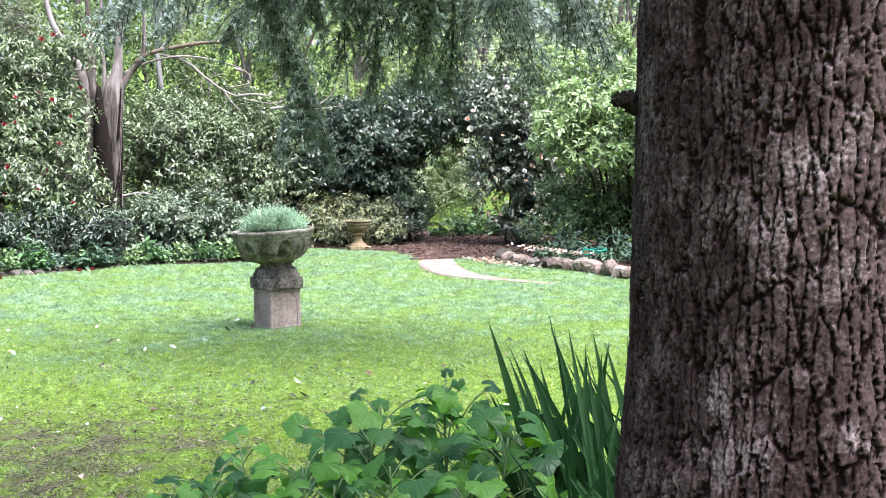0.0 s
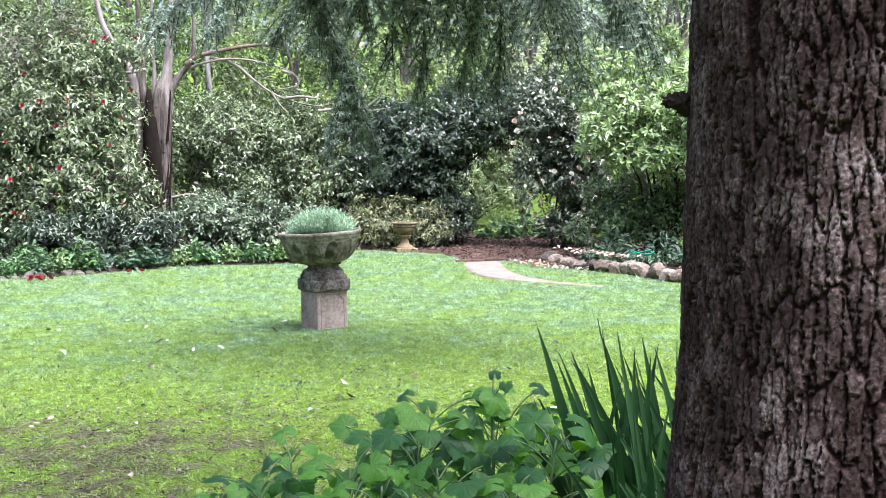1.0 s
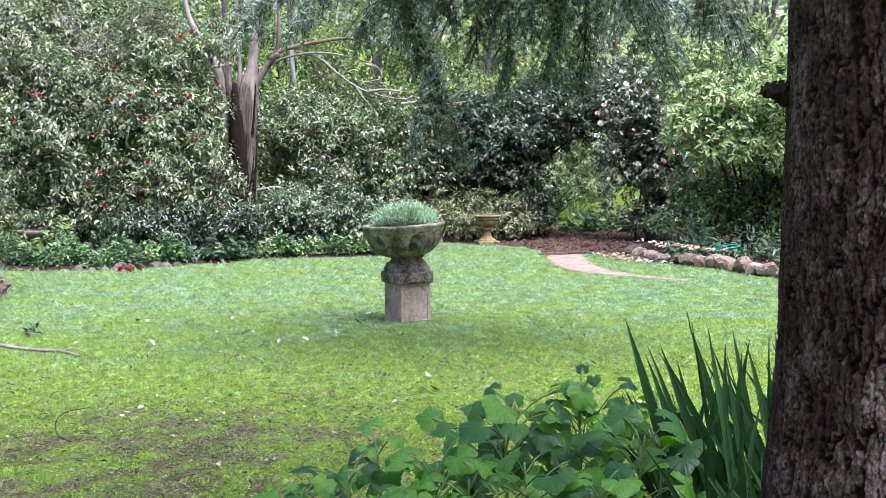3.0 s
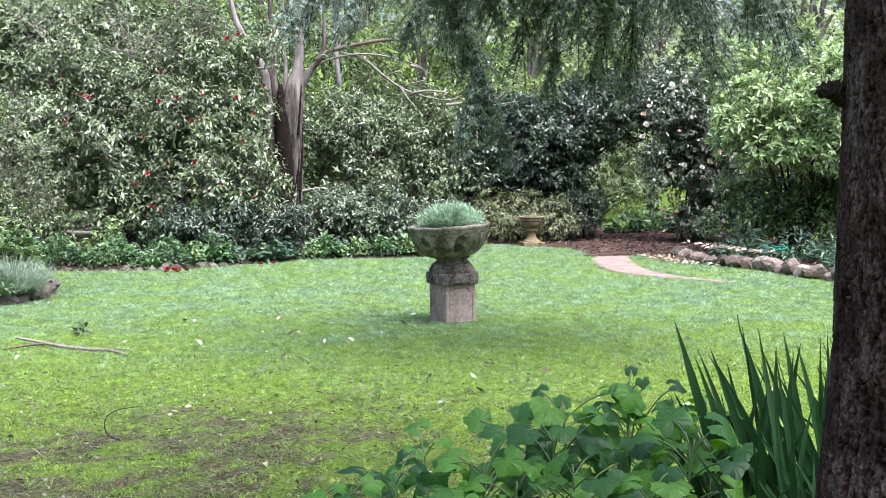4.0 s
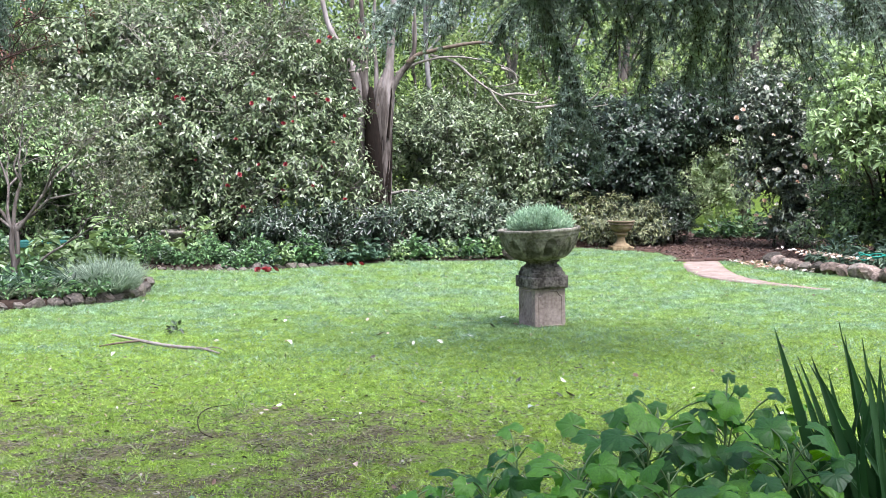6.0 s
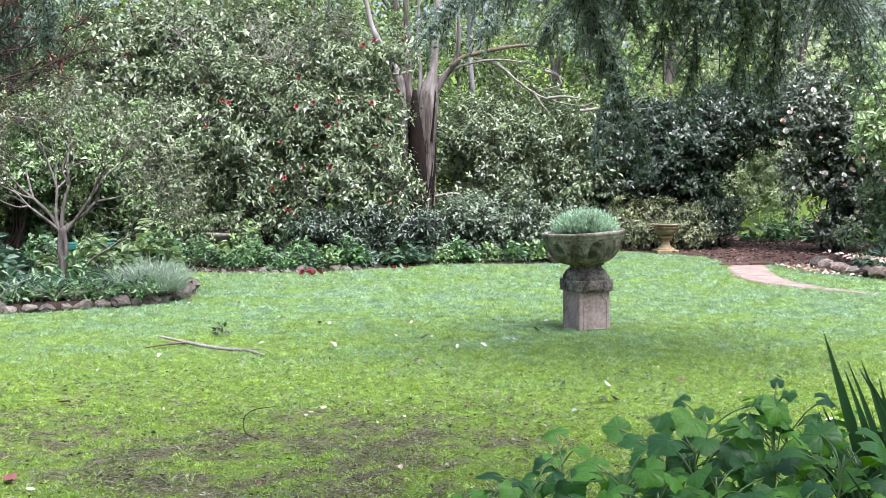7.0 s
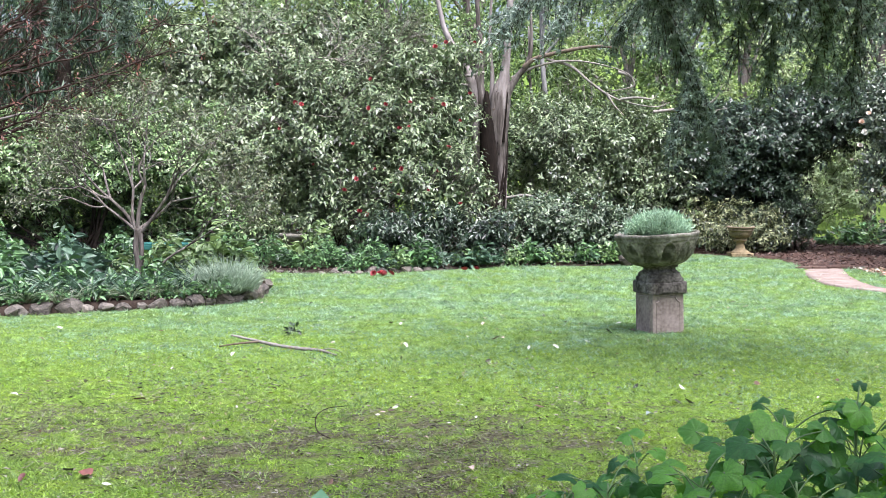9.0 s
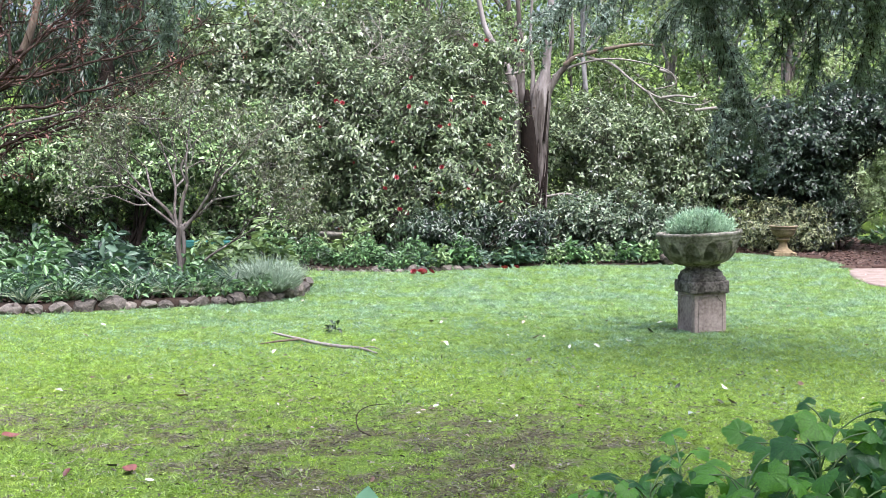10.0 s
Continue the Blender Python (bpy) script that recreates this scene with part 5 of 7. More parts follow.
for ln in ([(-1.49, 20.35, 2.86), (-1.15, 20.3, 3.02), (-0.72, 20.2, 3.11), (-0.28, 20.1, 3.09), (0.25, 20.0, 2.95), (0.5, 19.95, 2.78)], [(-0.93, 20.25, 3.15), (-0.54, 20.2, 3.03), (-0.24, 20.1, 2.78), (0.07, 20.0, 2.56), (0.43, 20.0, 2.43), (0.8, 19.95, 2.38), (1.0, 19.95, 2.45)],
           [(0.02, 20.0, 2.6), (0.15, 20.0, 2.4), (0.3, 20.0, 2.25)], [(0.2, 20.0, 2.93), (0.38, 20.0, 2.86), (0.45, 20.0, 2.72), (0.3, 20.0, 2.66), (0.1, 20.0, 2.63)], [(0.25, 20.0, 2.5), (0.5, 19.9, 2.52), (0.72, 19.9, 2.5), (0.8, 19.9, 2.56)],
           [(-2.24, 20.4, 3.0), (-2.7, 20.2, 3.3), (-3.2, 20.1, 3.75), (-3.5, 20, 4.4)], [(-2.3, 20.4, 3.1), (-2.9, 20.1, 2.95), (-3.2, 20, 3.2), (-3.4, 20, 3.7)],
           [(-2.2, 20.4, 2.75), (-2.6, 20.0, 2.78), (-2.9, 20.0, 3.0), (-3.1, 20.0, 3.4)], [(-1.95, 20.4, 2.95), (-2.25, 20.1, 2.88), (-2.5, 20.0, 2.95), (-2.8, 19.9, 3.3), (-3.0, 19.9, 3.8)], [(1.0, 20.05, 2.33), (1.45, 20.1, 2.35), (1.7, 20.0, 2.5), (1.8, 20.0, 2.7)],
           [(1.25, 20.1, 2.33), (1.45, 20.0, 2.5), (1.5, 20.0, 2.75)], [(0.75, 19.95, 2.3), (1.2, 20.1, 2.35), (1.5, 20.0, 2.3), (1.9, 20.0, 2.36)], [(-1.5, 19.6, 0.95), (-1.2, 19.5, 1.0), (-0.95, 19.5, 0.95), (-0.85, 19.5, 1.08)]):
    gum_limb("branch", ln, 0.026, 0.006, "wood_pale", 7, "pale bare arching branch")

# ---- shrubs of the long border, from the lawn inward ----
def spots(n, cx, cy, cz, rx, ry, rz):
    d = unit(rng.normal(size=(n, 3)))
    d[:, 1] = -np.abs(d[:, 1])
    return d * [rx, ry, rz] + [cx, cy, cz]


shrub("variegated_shrub", "low grey-green shrub with pale-edged leaves", "shrub", (-0.6, 19.3, 0), [((-1.05, 19.35, 0.45), (0.6, 0.6, 0.55)), ((-0.35, 19.4, 0.48), (0.75, 0.65, 0.55)), ((0.3, 19.5, 0.42), (0.5, 0.55, 0.48))],
      "variegated", (0.052, 0.03), 0.2, 280, 7, 0.08, twigs=0.1)
shrub("camellia_bush", "large camellia with red flowers and glossy drooping leaves", "shrub", (-4.2, 19.4, 0),
      [((-3.0, 19.3, 1.5), (1.0, 0.9, 1.2)), ((-4.2, 19.3, 1.75), (1.2, 1.0, 1.35)), ((-5.5, 19.4, 1.5), (1.2, 1.0, 1.25)), ((-2.5, 19.0, 0.9), (0.75, 0.6, 0.8)), ((-4.8, 19.6, 2.5), (1.2, 0.9, 0.9)), ((-3.3, 19.9, 2.75), (1.0, 0.7, 0.95)), ((-4.4, 19.0, 0.8), (0.9, 0.6, 0.75)), ((-5.7, 19.0, 0.8), (0.9, 0.6, 0.75)), ((-2.5, 19.7, 1.9), (0.5, 0.5, 0.9)), ((-2.35, 19.8, 3.15), (0.5, 0.35, 0.35))],
      "olive", (0.078, 0.03), 0.34, 200, 7, 0.13, 0.45, stems=12, flowers=("red", np.concatenate([spots(26, -4.2, 19.2, 1.6, 2.0, 0.9, 1.2), spots(12, -3.0, 18.9, 1.5, 1.0, 0.8, 1.1), spots(6, -2.2, 19.5, 2.9, 0.5, 0.3, 0.5)]), 0.8), twigs=0.22, plain=True)
shrub("leafy_shrub", "deep green leafy shrub below the camellia", "shrub", (-2.3, 18.2, 0), [((-2.6, 18.1, 0.45), (0.6, 0.45, 0.5)), ((-1.9, 18.3, 0.4), (0.55, 0.4, 0.45)), ((-3.1, 17.9, 0.35), (0.5, 0.4, 0.4))],
      "camellia_dark", (0.075, 0.028), 0.2, 240, 7, 0.1, 0.25)
shrub("middle_camellia", "tall camellia with olive-green glossy leaves", "shrub", (-0.4, 22.3, 0), [((-1.0, 22.0, 1.3), (1.1, 0.9, 1.25)), ((0.1, 22.2, 1.45), (1.1, 0.9, 1.2)), ((0.9, 22.4, 1.2), (0.8, 0.8, 1.2)), ((-0.6, 22.5, 2.0), (1.0, 0.8, 0.75))],
      "olive", (0.072, 0.03), 0.32, 215, 7, 0.12, 0.3, stems=10, plain=True)
shrub("dark_camellia", "dark glossy camellia arching over the mulch", "shrub", (2.5, 22.6, 0), [((1.9, 22.4, 1.6), (0.9, 0.9, 0.9)), ((2.7, 22.4, 1.85), (1.0, 1.0, 0.8)), ((3.4, 22.4, 2.25), (0.9, 0.9, 0.62)), ((1.6, 22.6, 1.05), (0.8, 0.6, 0.8)), ((4.1, 22.4, 2.35), (0.9, 0.9, 0.65)), ((2.6, 22.9, 0.9), (0.8, 0.5, 0.8)), ((2.6, 22.0, 1.3), (0.8, 0.6, 0.6)), ((3.0, 21.75, 1.7), (0.65, 0.65, 0.55))],
      "camellia_dark", (0.08, 0.037), 0.3, 210, 7, 0.1, 0.3, stems=20, stem_r=0.04, plain=True)
shrub("white_camellia", "dark camellia bush with white and browning flowers", "shrub", (5.1, 21.4, 0), [((4.95, 21.2, 1.45), (0.7, 0.7, 1.05)), ((5.4, 21.2, 1.7), (0.9, 0.8, 1.2)), ((4.7, 21.4, 2.35), (0.75, 0.7, 0.8)), ((5.3, 21.0, 0.55), (0.7, 0.6, 0.55))],
      "camellia_grey", (0.075, 0.036), 0.28, 190, 7, 0.1, 0.3, stems=10, flowers=("white", np.concatenate([spots(44, 4.9, 21.1, 1.6, 0.85, 0.7, 1.25), spots(22, 5.2, 21.0, 0.8, 0.8, 0.7, 0.7)]), 1.05), plain=True)
shrub("rhododendron", "bright yellow-green shrub with whorled leaves", "shrub", (6.2, 19.2, 0), [((5.5, 18.4, 2.0), (0.9, 0.9, 0.95)), ((6.6, 18.0, 2.05), (1.1, 1.1, 1.0)), ((5.7, 18.9, 2.7), (0.9, 0.9, 0.85)), ((7.4, 18.2, 1.9), (1.0, 1.0, 1.1)), ((6.9, 18.9, 2.9), (1.0, 0.9, 0.8))],
      "rhodo", (0.1, 0.032), 0.3, 150, 8, 0.03, 0.0, True, stems=14, z_min=0.95, stem_r=0.03)
shrub("dark_shrub", "dark shrub in the shade of the rhododendron", "shrub", (6.0, 19.5, 0), [((5.5, 19.5, 0.65), (0.7, 0.5, 0.65)), ((6.4, 19.4, 0.75), (0.9, 0.5, 0.75)), ((7.4, 19.4, 0.8), (0.9, 0.5, 0.8)), ((5.7, 18.9, 0.6), (0.7, 0.4, 0.6)), ((6.8, 18.7, 0.7), (0.9, 0.4, 0.65)), ((8.3, 19.2, 0.8), (0.9, 0.5, 0.85))], "camellia", (0.075, 0.034), 0.26, 170, 7, 0.1, 0.3, plain=True)
shrub("golden_shrub", "rounded golden variegated shrub beside the small urn", "shrub", (2.1, 21.5, 0), [((1.7, 21.4, 0.4), (0.55, 0.45, 0.48)), ((2.45, 21.3, 0.36), (0.55, 0.45, 0.45))], "gold", (0.06, 0.018), 0.18, 300, 7, 0.08, 0.1)
shrub("clipped_dark_shrub", "small dense dark shrub beside the mulch", "shrub", (3.2, 22.1, 0), [((2.75, 21.7, 0.48), (0.6, 0.5, 0.6)), ((3.15, 21.9, 0.6), (0.45, 0.45, 0.6)), ((2.4, 21.9, 0.4), (0.4, 0.4, 0.45))], "camellia_dark", (0.045, 0.02), 0.16, 640, 7, 0.06, 0.1, plain=True)
shrub("pale_shrub", "pale green shrub seen through the arch", "shrub", (4.3, 27.5, 0), [((3.9, 27.5, 0.8), (0.8, 0.7, 0.8)), ((4.6, 27.8, 1.1), (0.8, 0.7, 1.0)), ((5.3, 27.5, 0.7), (0.7, 0.6, 0.7)), ((4.6, 27.4, 1.9), (0.9, 0.6, 0.75)), ((5.4, 27.4, 1.7), (0.8, 0.6, 0.9))], "far_pale", (0.07, 0.03), 0.28, 170, 7, 0.1, 0.1, plain=True)
shrub("left_hedge", "tall dark glossy hedge with light behind its stems", "shrub", (-7.6, 17.9, 0), [((-6.3, 18.1, 1.5), (0.9, 0.7, 0.85)), ((-7.2, 17.9, 1.5), (0.9, 0.7, 0.85)), ((-8.1, 17.8, 1.45), (0.9, 0.7, 0.85)), ((-9.0, 17.8, 1.4), (0.9, 0.7, 0.85)), ((-9.9, 17.8, 1.4), (0.9, 0.7, 0.9)), ((-6.2, 18.4, 0.65), (0.8, 0.4, 0.6)), ((-7.4, 18.4, 0.6), (0.8, 0.4, 0.55)), ((-8.6, 18.3, 0.6), (0.8, 0.4, 0.55)), ((-9.8, 18.2, 0.6), (0.8, 0.4, 0.55)), ((-10.8, 17.9, 1.2), (0.8, 0.6, 1.1))],
      "camellia", (0.075, 0.036), 0.3, 170, 7, 0.11, 0.25, stems=22, stem_r=0.03, plain=True)
shrub("tall_shrub", "light green shrubs behind the hedge", "shrub", (-7.2, 21.5, 0), [((-6.0, 20.6, 2.5), (1.3, 1.0, 1.1)), ((-7.3, 20.4, 2.4), (1.2, 0.9, 1.0)), ((-5.0, 20.8, 3.2), (1.3, 1.0, 1.0)), ((-6.6, 21.0, 3.3), (1.2, 0.9, 0.9))], "olive", (0.085, 0.04), 0.34, 130, 7, 0.12, 0.3, stems=10, plain=True)
shrub("back_shrub", "tall light green shrubs at the back of the border", "shrub", (-4.5, 23.2, 0), [((-3.2, 23.0, 2.6), (1.2, 1.0, 1.6)), ((-5.0, 23.2, 2.9), (1.4, 1.0, 1.7)), ((-6.6, 23.4, 3.0), (1.3, 1.0, 1.6))], "mid", (0.09, 0.04), 0.36, 110, 7, 0.12, 0.3, stems=10, plain=True)

# ---- low plants ----
for x, y, rx, ry, h, mat, leaf, n in (
    (-4.0, 17.15, 0.5, 0.35, 0.42, "undergrowth", 0.075, 1100), (-4.8, 17.2, 0.5, 0.35, 0.44, "undergrowth", 0.075, 1100), (-5.5, 17.3, 0.5, 0.35, 0.42, "undergrowth", 0.075, 1000), (-3.3, 17.2, 0.45, 0.35, 0.38, "undergrowth", 0.075, 950),
    (-2.7, 17.5, 0.4, 0.35, 0.4, "undergrowth", 0.12, 420), (-1.9, 17.95, 0.4, 0.3, 0.36, "blue_green", 0.12, 360), (-1.2, 18.45, 0.4, 0.3, 0.3, "undergrowth", 0.12, 300), (-0.4, 18.75, 0.35, 0.25, 0.26, "undergrowth", 0.12, 240),
    (-6.2, 17.2, 0.5, 0.4, 0.4, "blue_green", 0.12, 420), (-4.3, 18.0, 0.4, 0.35, 0.62, "bright", 0.14, 260), (-3.6, 18.0, 0.4, 0.3, 0.55, "undergrowth", 0.13, 260)):
    clump("border_plant", "leafy green ground plant along the border", "plant", (x, y, 0.03), (rx, ry, h), mat, leaf, n, "border plants")
for k in range(16):
    x = -3.3 + 3.5 * k / 15 + rng.normal() * 0.06
    y = float(np.interp(x, [-3.32, -2.7, -2.12, -1.12, 0.15], [16.85, 17.2, 17.75, 18.32, 18.75])) + rng.uniform(0.0, 0.12)
    clump("border_plant", "dark leafy plant at the lawn's edge", "plant", (x, y, 0.03), (0.24, 0.18, rng.uniform(0.2, 0.36)), ("undergrowth", "blue_green", "camellia")[k % 3], 0.085, 200, "border plants")
for x, y, rx, ry, h, leaf, n in ((5.0, 18.0, 0.4, 0.4, 0.4, 0.12, 320), (5.6, 17.5, 0.45, 0.4, 0.42, 0.12, 360), (6.1, 16.9, 0.45, 0.4, 0.42, 0.12, 360), (6.5, 17.5, 0.5, 0.4, 0.45, 0.12, 360), (5.9, 16.1, 0.3, 0.3, 0.3, 0.11, 220), (6.5, 16.0, 0.4, 0.4, 0.4, 0.12, 260)):
    clump("rock_plant", "blue-green leafy plant behind the stones", "plant", (x, y, 0.02), (rx, ry, h), "blue_green", leaf, n, "plants behind the stones", width=0.3)
for x, y, h, n in ((4.3, 23.6, 0.35, 200), (4.9, 23.9, 0.5, 260), (5.5, 23.4, 0.5, 260)):
    clump("arch_plant", "bright green ferny plant beyond the arch", "plant", (x, y, 0.02), (0.4, 0.3, h), "undergrowth", 0.14, n, "plants beyond the arch")
# the raised bed
for x, y, rx, ry, h, mat, leaf, n in (
    (-6.35, 12.2, 0.32, 0.3, 0.48, "undergrowth", 0.13, 190), (-6.0, 13.3, 0.4, 0.35, 0.4, "blue_green", 0.17, 170), (-6.8, 13.2, 0.4, 0.35, 0.45, "undergrowth", 0.16, 170), (-7.5, 12.8, 0.4, 0.35, 0.45, "undergrowth", 0.16, 170),
    (-5.0, 15.0, 0.45, 0.3, 0.62, "bright", 0.18, 200), (-5.6, 15.3, 0.4, 0.3, 0.5, "bright", 0.17, 170), (-6.5, 14.6, 0.45, 0.35, 0.42, "blue_green", 0.17, 190), (-7.4, 14.4, 0.5, 0.35, 0.42, "undergrowth", 0.17, 190), (-4.6, 14.6, 0.4, 0.3, 0.58, "bright", 0.18, 170)):
    clump("bed_plant", "broad-leaved green plant in the raised bed", "plant", (x, y, 0.1), (rx, ry, h), mat, leaf, n, "plants in the raised bed")
for x, y, rx, ry, h, mat, leaf, n in (
    (-5.2, 13.5, 0.35, 0.3, 0.34, "undergrowth", 0.13, 200), (-5.9, 12.9, 0.35, 0.3, 0.36, "undergrowth", 0.13, 200), (-4.7, 13.9, 0.3, 0.3, 0.4, "bright", 0.13, 160), (-6.6, 12.6, 0.35, 0.3, 0.38, "blue_green", 0.15, 170), (-5.4, 14.5, 0.4, 0.3, 0.5, "bright", 0.13, 240),
    (-6.2, 15.2, 0.5, 0.35, 0.45, "undergrowth", 0.14, 260), (-7.0, 15.4, 0.5, 0.35, 0.5, "blue_green", 0.16, 240), (-7.9, 15.2, 0.5, 0.35, 0.5, "undergrowth", 0.15, 240), (-8.2, 13.6, 0.5, 0.4, 0.5, "undergrowth", 0.15, 240), (-6.9, 11.7, 0.3, 0.25, 0.36, "undergrowth", 0.12, 180)):
    clump("bed_plant", "leafy green plant in the raised bed", "plant", (x, y, 0.1), (rx, ry, h), mat, leaf, n, "plants in the raised bed")
for x, y, rx, h, n in ((-7.0, 17.1, 0.5, 0.5, 420), (-7.9, 17.1, 0.5, 0.5, 420), (-8.8, 17.1, 0.5, 0.55, 380), (-6.6, 18.2, 0.5, 0.6, 300), (-5.6, 18.1, 0.5, 0.6, 320), (-3.0, 18.0, 0.4, 0.5, 260)):
    clump("border_plant", "leafy dark green plant at the hedge's foot", "plant", (x, y, 0.03), (rx, 0.35, h), "undergrowth", 0.11, n, "border plants")
for x, y, h, n in ((-5.35, 12.9, 0.4, 80), (-5.15, 12.75, 0.34, 70), (-4.75, 13.0, 0.34, 70), (-5.5, 12.45, 0.36, 70), (-6.1, 12.1, 0.36, 60), (-6.45, 11.8, 0.36, 60), (-4.5, 13.3, 0.36, 60), (-5.3, 12.35, 0.34, 70), (-4.95, 12.6, 0.34, 70), (-5.85, 12.05, 0.34, 70), (-6.2, 11.75, 0.34, 60), (-6.75, 11.5, 0.34, 60), (-4.55, 12.95, 0.32, 60), (-4.95, 13.2, 0.38, 80), (-5.75, 12.6, 0.4, 70), (-6.7, 11.9, 0.42, 60), (-7.0, 12.2, 0.4, 60), (-4.6, 13.7, 0.42, 70), (-5.5, 13.9, 0.36, 60), (-4.9, 14.2, 0.45, 60)):
    clump("strap_plant", "tuft of arching strap leaves in the raised bed", "plant", (x, y, 0.09), (0.2, 0.2, h), "blue_green", 0.016, n, "strap-leaved tufts", 0.9, blades=True)
for k in range(26):
    q = k / 25
    x = np.interp(q, [0, 0.3, 0.6, 0.85, 1], [-7.0, -5.75, -4.95, -4.45, -4.15]) + rng.normal() * 0.06
    y = np.interp(q, [0, 0.3, 0.6, 0.85, 1], [11.4, 11.9, 12.38, 12.72, 12.9]) + rng.uniform(0.0, 0.3)
    if k % 3:
        clump("edging_tuft", "thin pale-striped strap leaves spilling over the edging stones", "plant", (x, y, 0.09), (0.16, 0.16, rng.uniform(0.2, 0.32)), "striped", 0.011, 60, "tufts along the edging", 1.3, blades=True)
    else:
        clump("bed_plant", "small leafy green plant behind the edging stones", "plant", (x, y + 0.1, 0.09), (0.2, 0.18, rng.uniform(0.2, 0.34)), "undergrowth", 0.085, 110, "plants in the raised bed")
lav = thing("lavender", -4.1, 13.3, 0.04, "silver-green lavender mound at the bed's edge", "plant")
n_ = 1500
a_ = rng.uniform(0, 6.28, n_)
q_ = np.stack([np.cos(a_), np.sin(a_), np.zeros(n_)], 1)
r_ = rng.random((n_, 1)) ** 0.6
v_, f_ = blade_arrays(q_ * r_ * 0.1, q_ * r_ * 1.25 + [0, 0, 0.85], rng.uniform(0.28, 0.54, n_), 0.007, q_ * 0.1 + rng.normal(size=(n_, 3)) * 0.06)
tagged(part("spikes", mesh_of("spikes", v_, f_), M["lavender"], lav), kind="stuff")
P_ = q_ * r_ * 0.32 + [0, 0, 0.06] + rng.random((n_, 1)) ** 2 * [0, 0, 0.22]
v_, f_ = sprig_leaves(P_, q_ * 0.8 + [0, 0, 1], 6, 0.045, 0.006, 0.09, -0.4, fold=0.1, curl=0, spread=0.6)
part("foliage", mesh_of("foliage", v_, f_), M["lavender"], lav)

# ---- small bare-branched tree in the raised bed ----
def twiggy_tree(name, label, base, trunks, wood, levels, mat, leaf, per_tip, radius, tip_len=0.4):
    """A branching tree: each limb forks again and again; small leaves near the tips."""
    t = thing(name, *base, label, "tree")
    lines, tips = [], []

    def grow(p, d, length, r, level):
        q = p + d * length
        mid = (p + q) / 2 + rng.normal(size=3) * length * 0.07
        pts = spline([p, mid, q], 4 if r > radius else 2)
        lines.append((pts, np.linspace(r, r * 0.68, len(pts))))
        if level == 0:
            tips.append((q, d))
            return
        if level <= 2:
            tips.append((mid, d))
        for k in range(int(rng.integers(2, 4))):
            e = unit(d + rng.normal(size=3) * [0.55, 0.5, 0.38] + [0, 0, 0.06])
            grow(q, e, length * rng.uniform(0.62, 0.92), r * 0.62, level - 1)

    for p, d, length, r in trunks:
        grow(np.asarray(p, float), unit(np.asarray(d, float)), length, r, levels)
    for ln in lines:
        if ln[1][0] > radius:
            part("branch", tubes_mesh("branch", [ln], 7), M[wood], t)
    tagged(part("twigs", tubes_mesh("twigs", [ln for ln in lines if ln[1][0] <= radius], 3), M[wood], t), kind="stuff")
    if per_tip:
        P = np.repeat(np.array([a for a, b in tips]), per_tip, 0) + rng.normal(size=(len(tips) * per_tip, 3)) * 0.11
        D = np.repeat(np.array([b for a, b in tips]), per_tip, 0)
        v, f = sprig_leaves(P, D + rng.normal(size=D.shape) * 0.6 + [0, 0, 0.2], 4, leaf[0], leaf[1], 0.06, 0.1)
        part("crown", mesh_of("crown", v, f), M[mat], t)
    return t, lines


M["grey_leaf"] = leaf_material("small_grey_green_leaf", [(0.035, 0.05, 0.022), (0.07, 0.095, 0.04), (0.13, 0.155, 0.075), (0.2, 0.19, 0.12)], 0.34, 0.2)
twiggy_tree("small_tree", "small open tree with thin grey branches and sparse leaves", (-5.3, 13.8, 0.08),
            [((0, 0, 0.62), (-0.8, 0, 1), 0.5, 0.026), ((0, 0, 0.62), (0.15, 0.1, 1), 0.56, 0.026), ((0.03, 0, 0.62), (0.8, -0.1, 1), 0.54, 0.024), ((-0.02, 0, 0.66), (-0.2, 0.4, 1), 0.5, 0.022), ((0.15, 0, 0.1), (0.85, 0, 0.75), 0.55, 0.016), ((0, 0, 0.64), (-1.0, -0.1, 0.8), 0.46, 0.02), ((0, 0, 0.66), (1.0, 0.2, 0.85), 0.5, 0.02)],
            "wood_grey", 5, "grey_leaf", (0.042, 0.018), 2, 0.011)
st_ = scene.objects["small_tree"]
part("trunk", tubes_mesh("trunk", [(spline([(0, 0, -0.1), (0.01, 0, 0.25), (-0.02, 0, 0.45), (0, 0, 0.68)], 6), np.linspace(0.042, 0.03, 19)), (spline([(0.03, 0, 0.2), (0.05, 0, 0.45), (0.03, 0, 0.7)], 6), np.linspace(0.028, 0.022, 13))], 9), M["wood_grey"], st_)

# ---- bare pale branches above the camellia ----
for x, y, d in ((-4.9, 20.1, 0.3), (-3.7, 20.1, -0.2)):
    twiggy_tree("bare_tree", "leafless tree with thin pale twisting branches", (x, y, 0), [((0, 0, 2.3), (d, -0.8, 1), 0.7, 0.022), ((0, 0, 2.3), (d - 0.6, -0.8, 0.9), 0.65, 0.02), ((0, 0, 2.3), (d + 0.6, -0.8, 0.9), 0.65, 0.02)], "wood_pale", 4, "rust", (0.03, 0.014), 0, 0.012)
    t_ = [o for o in scene.objects if o.name.startswith("bare_tree")][-1]
    part("trunk", tubes_mesh("trunk", [(np.array([(0, 0, -0.1), (0.04, 0.02, 0.8), (0.02, 0.01, 1.6), (0, 0, 2.35)]), [0.045, 0.038, 0.03, 0.024])], 8), M["wood_pale"], t_)

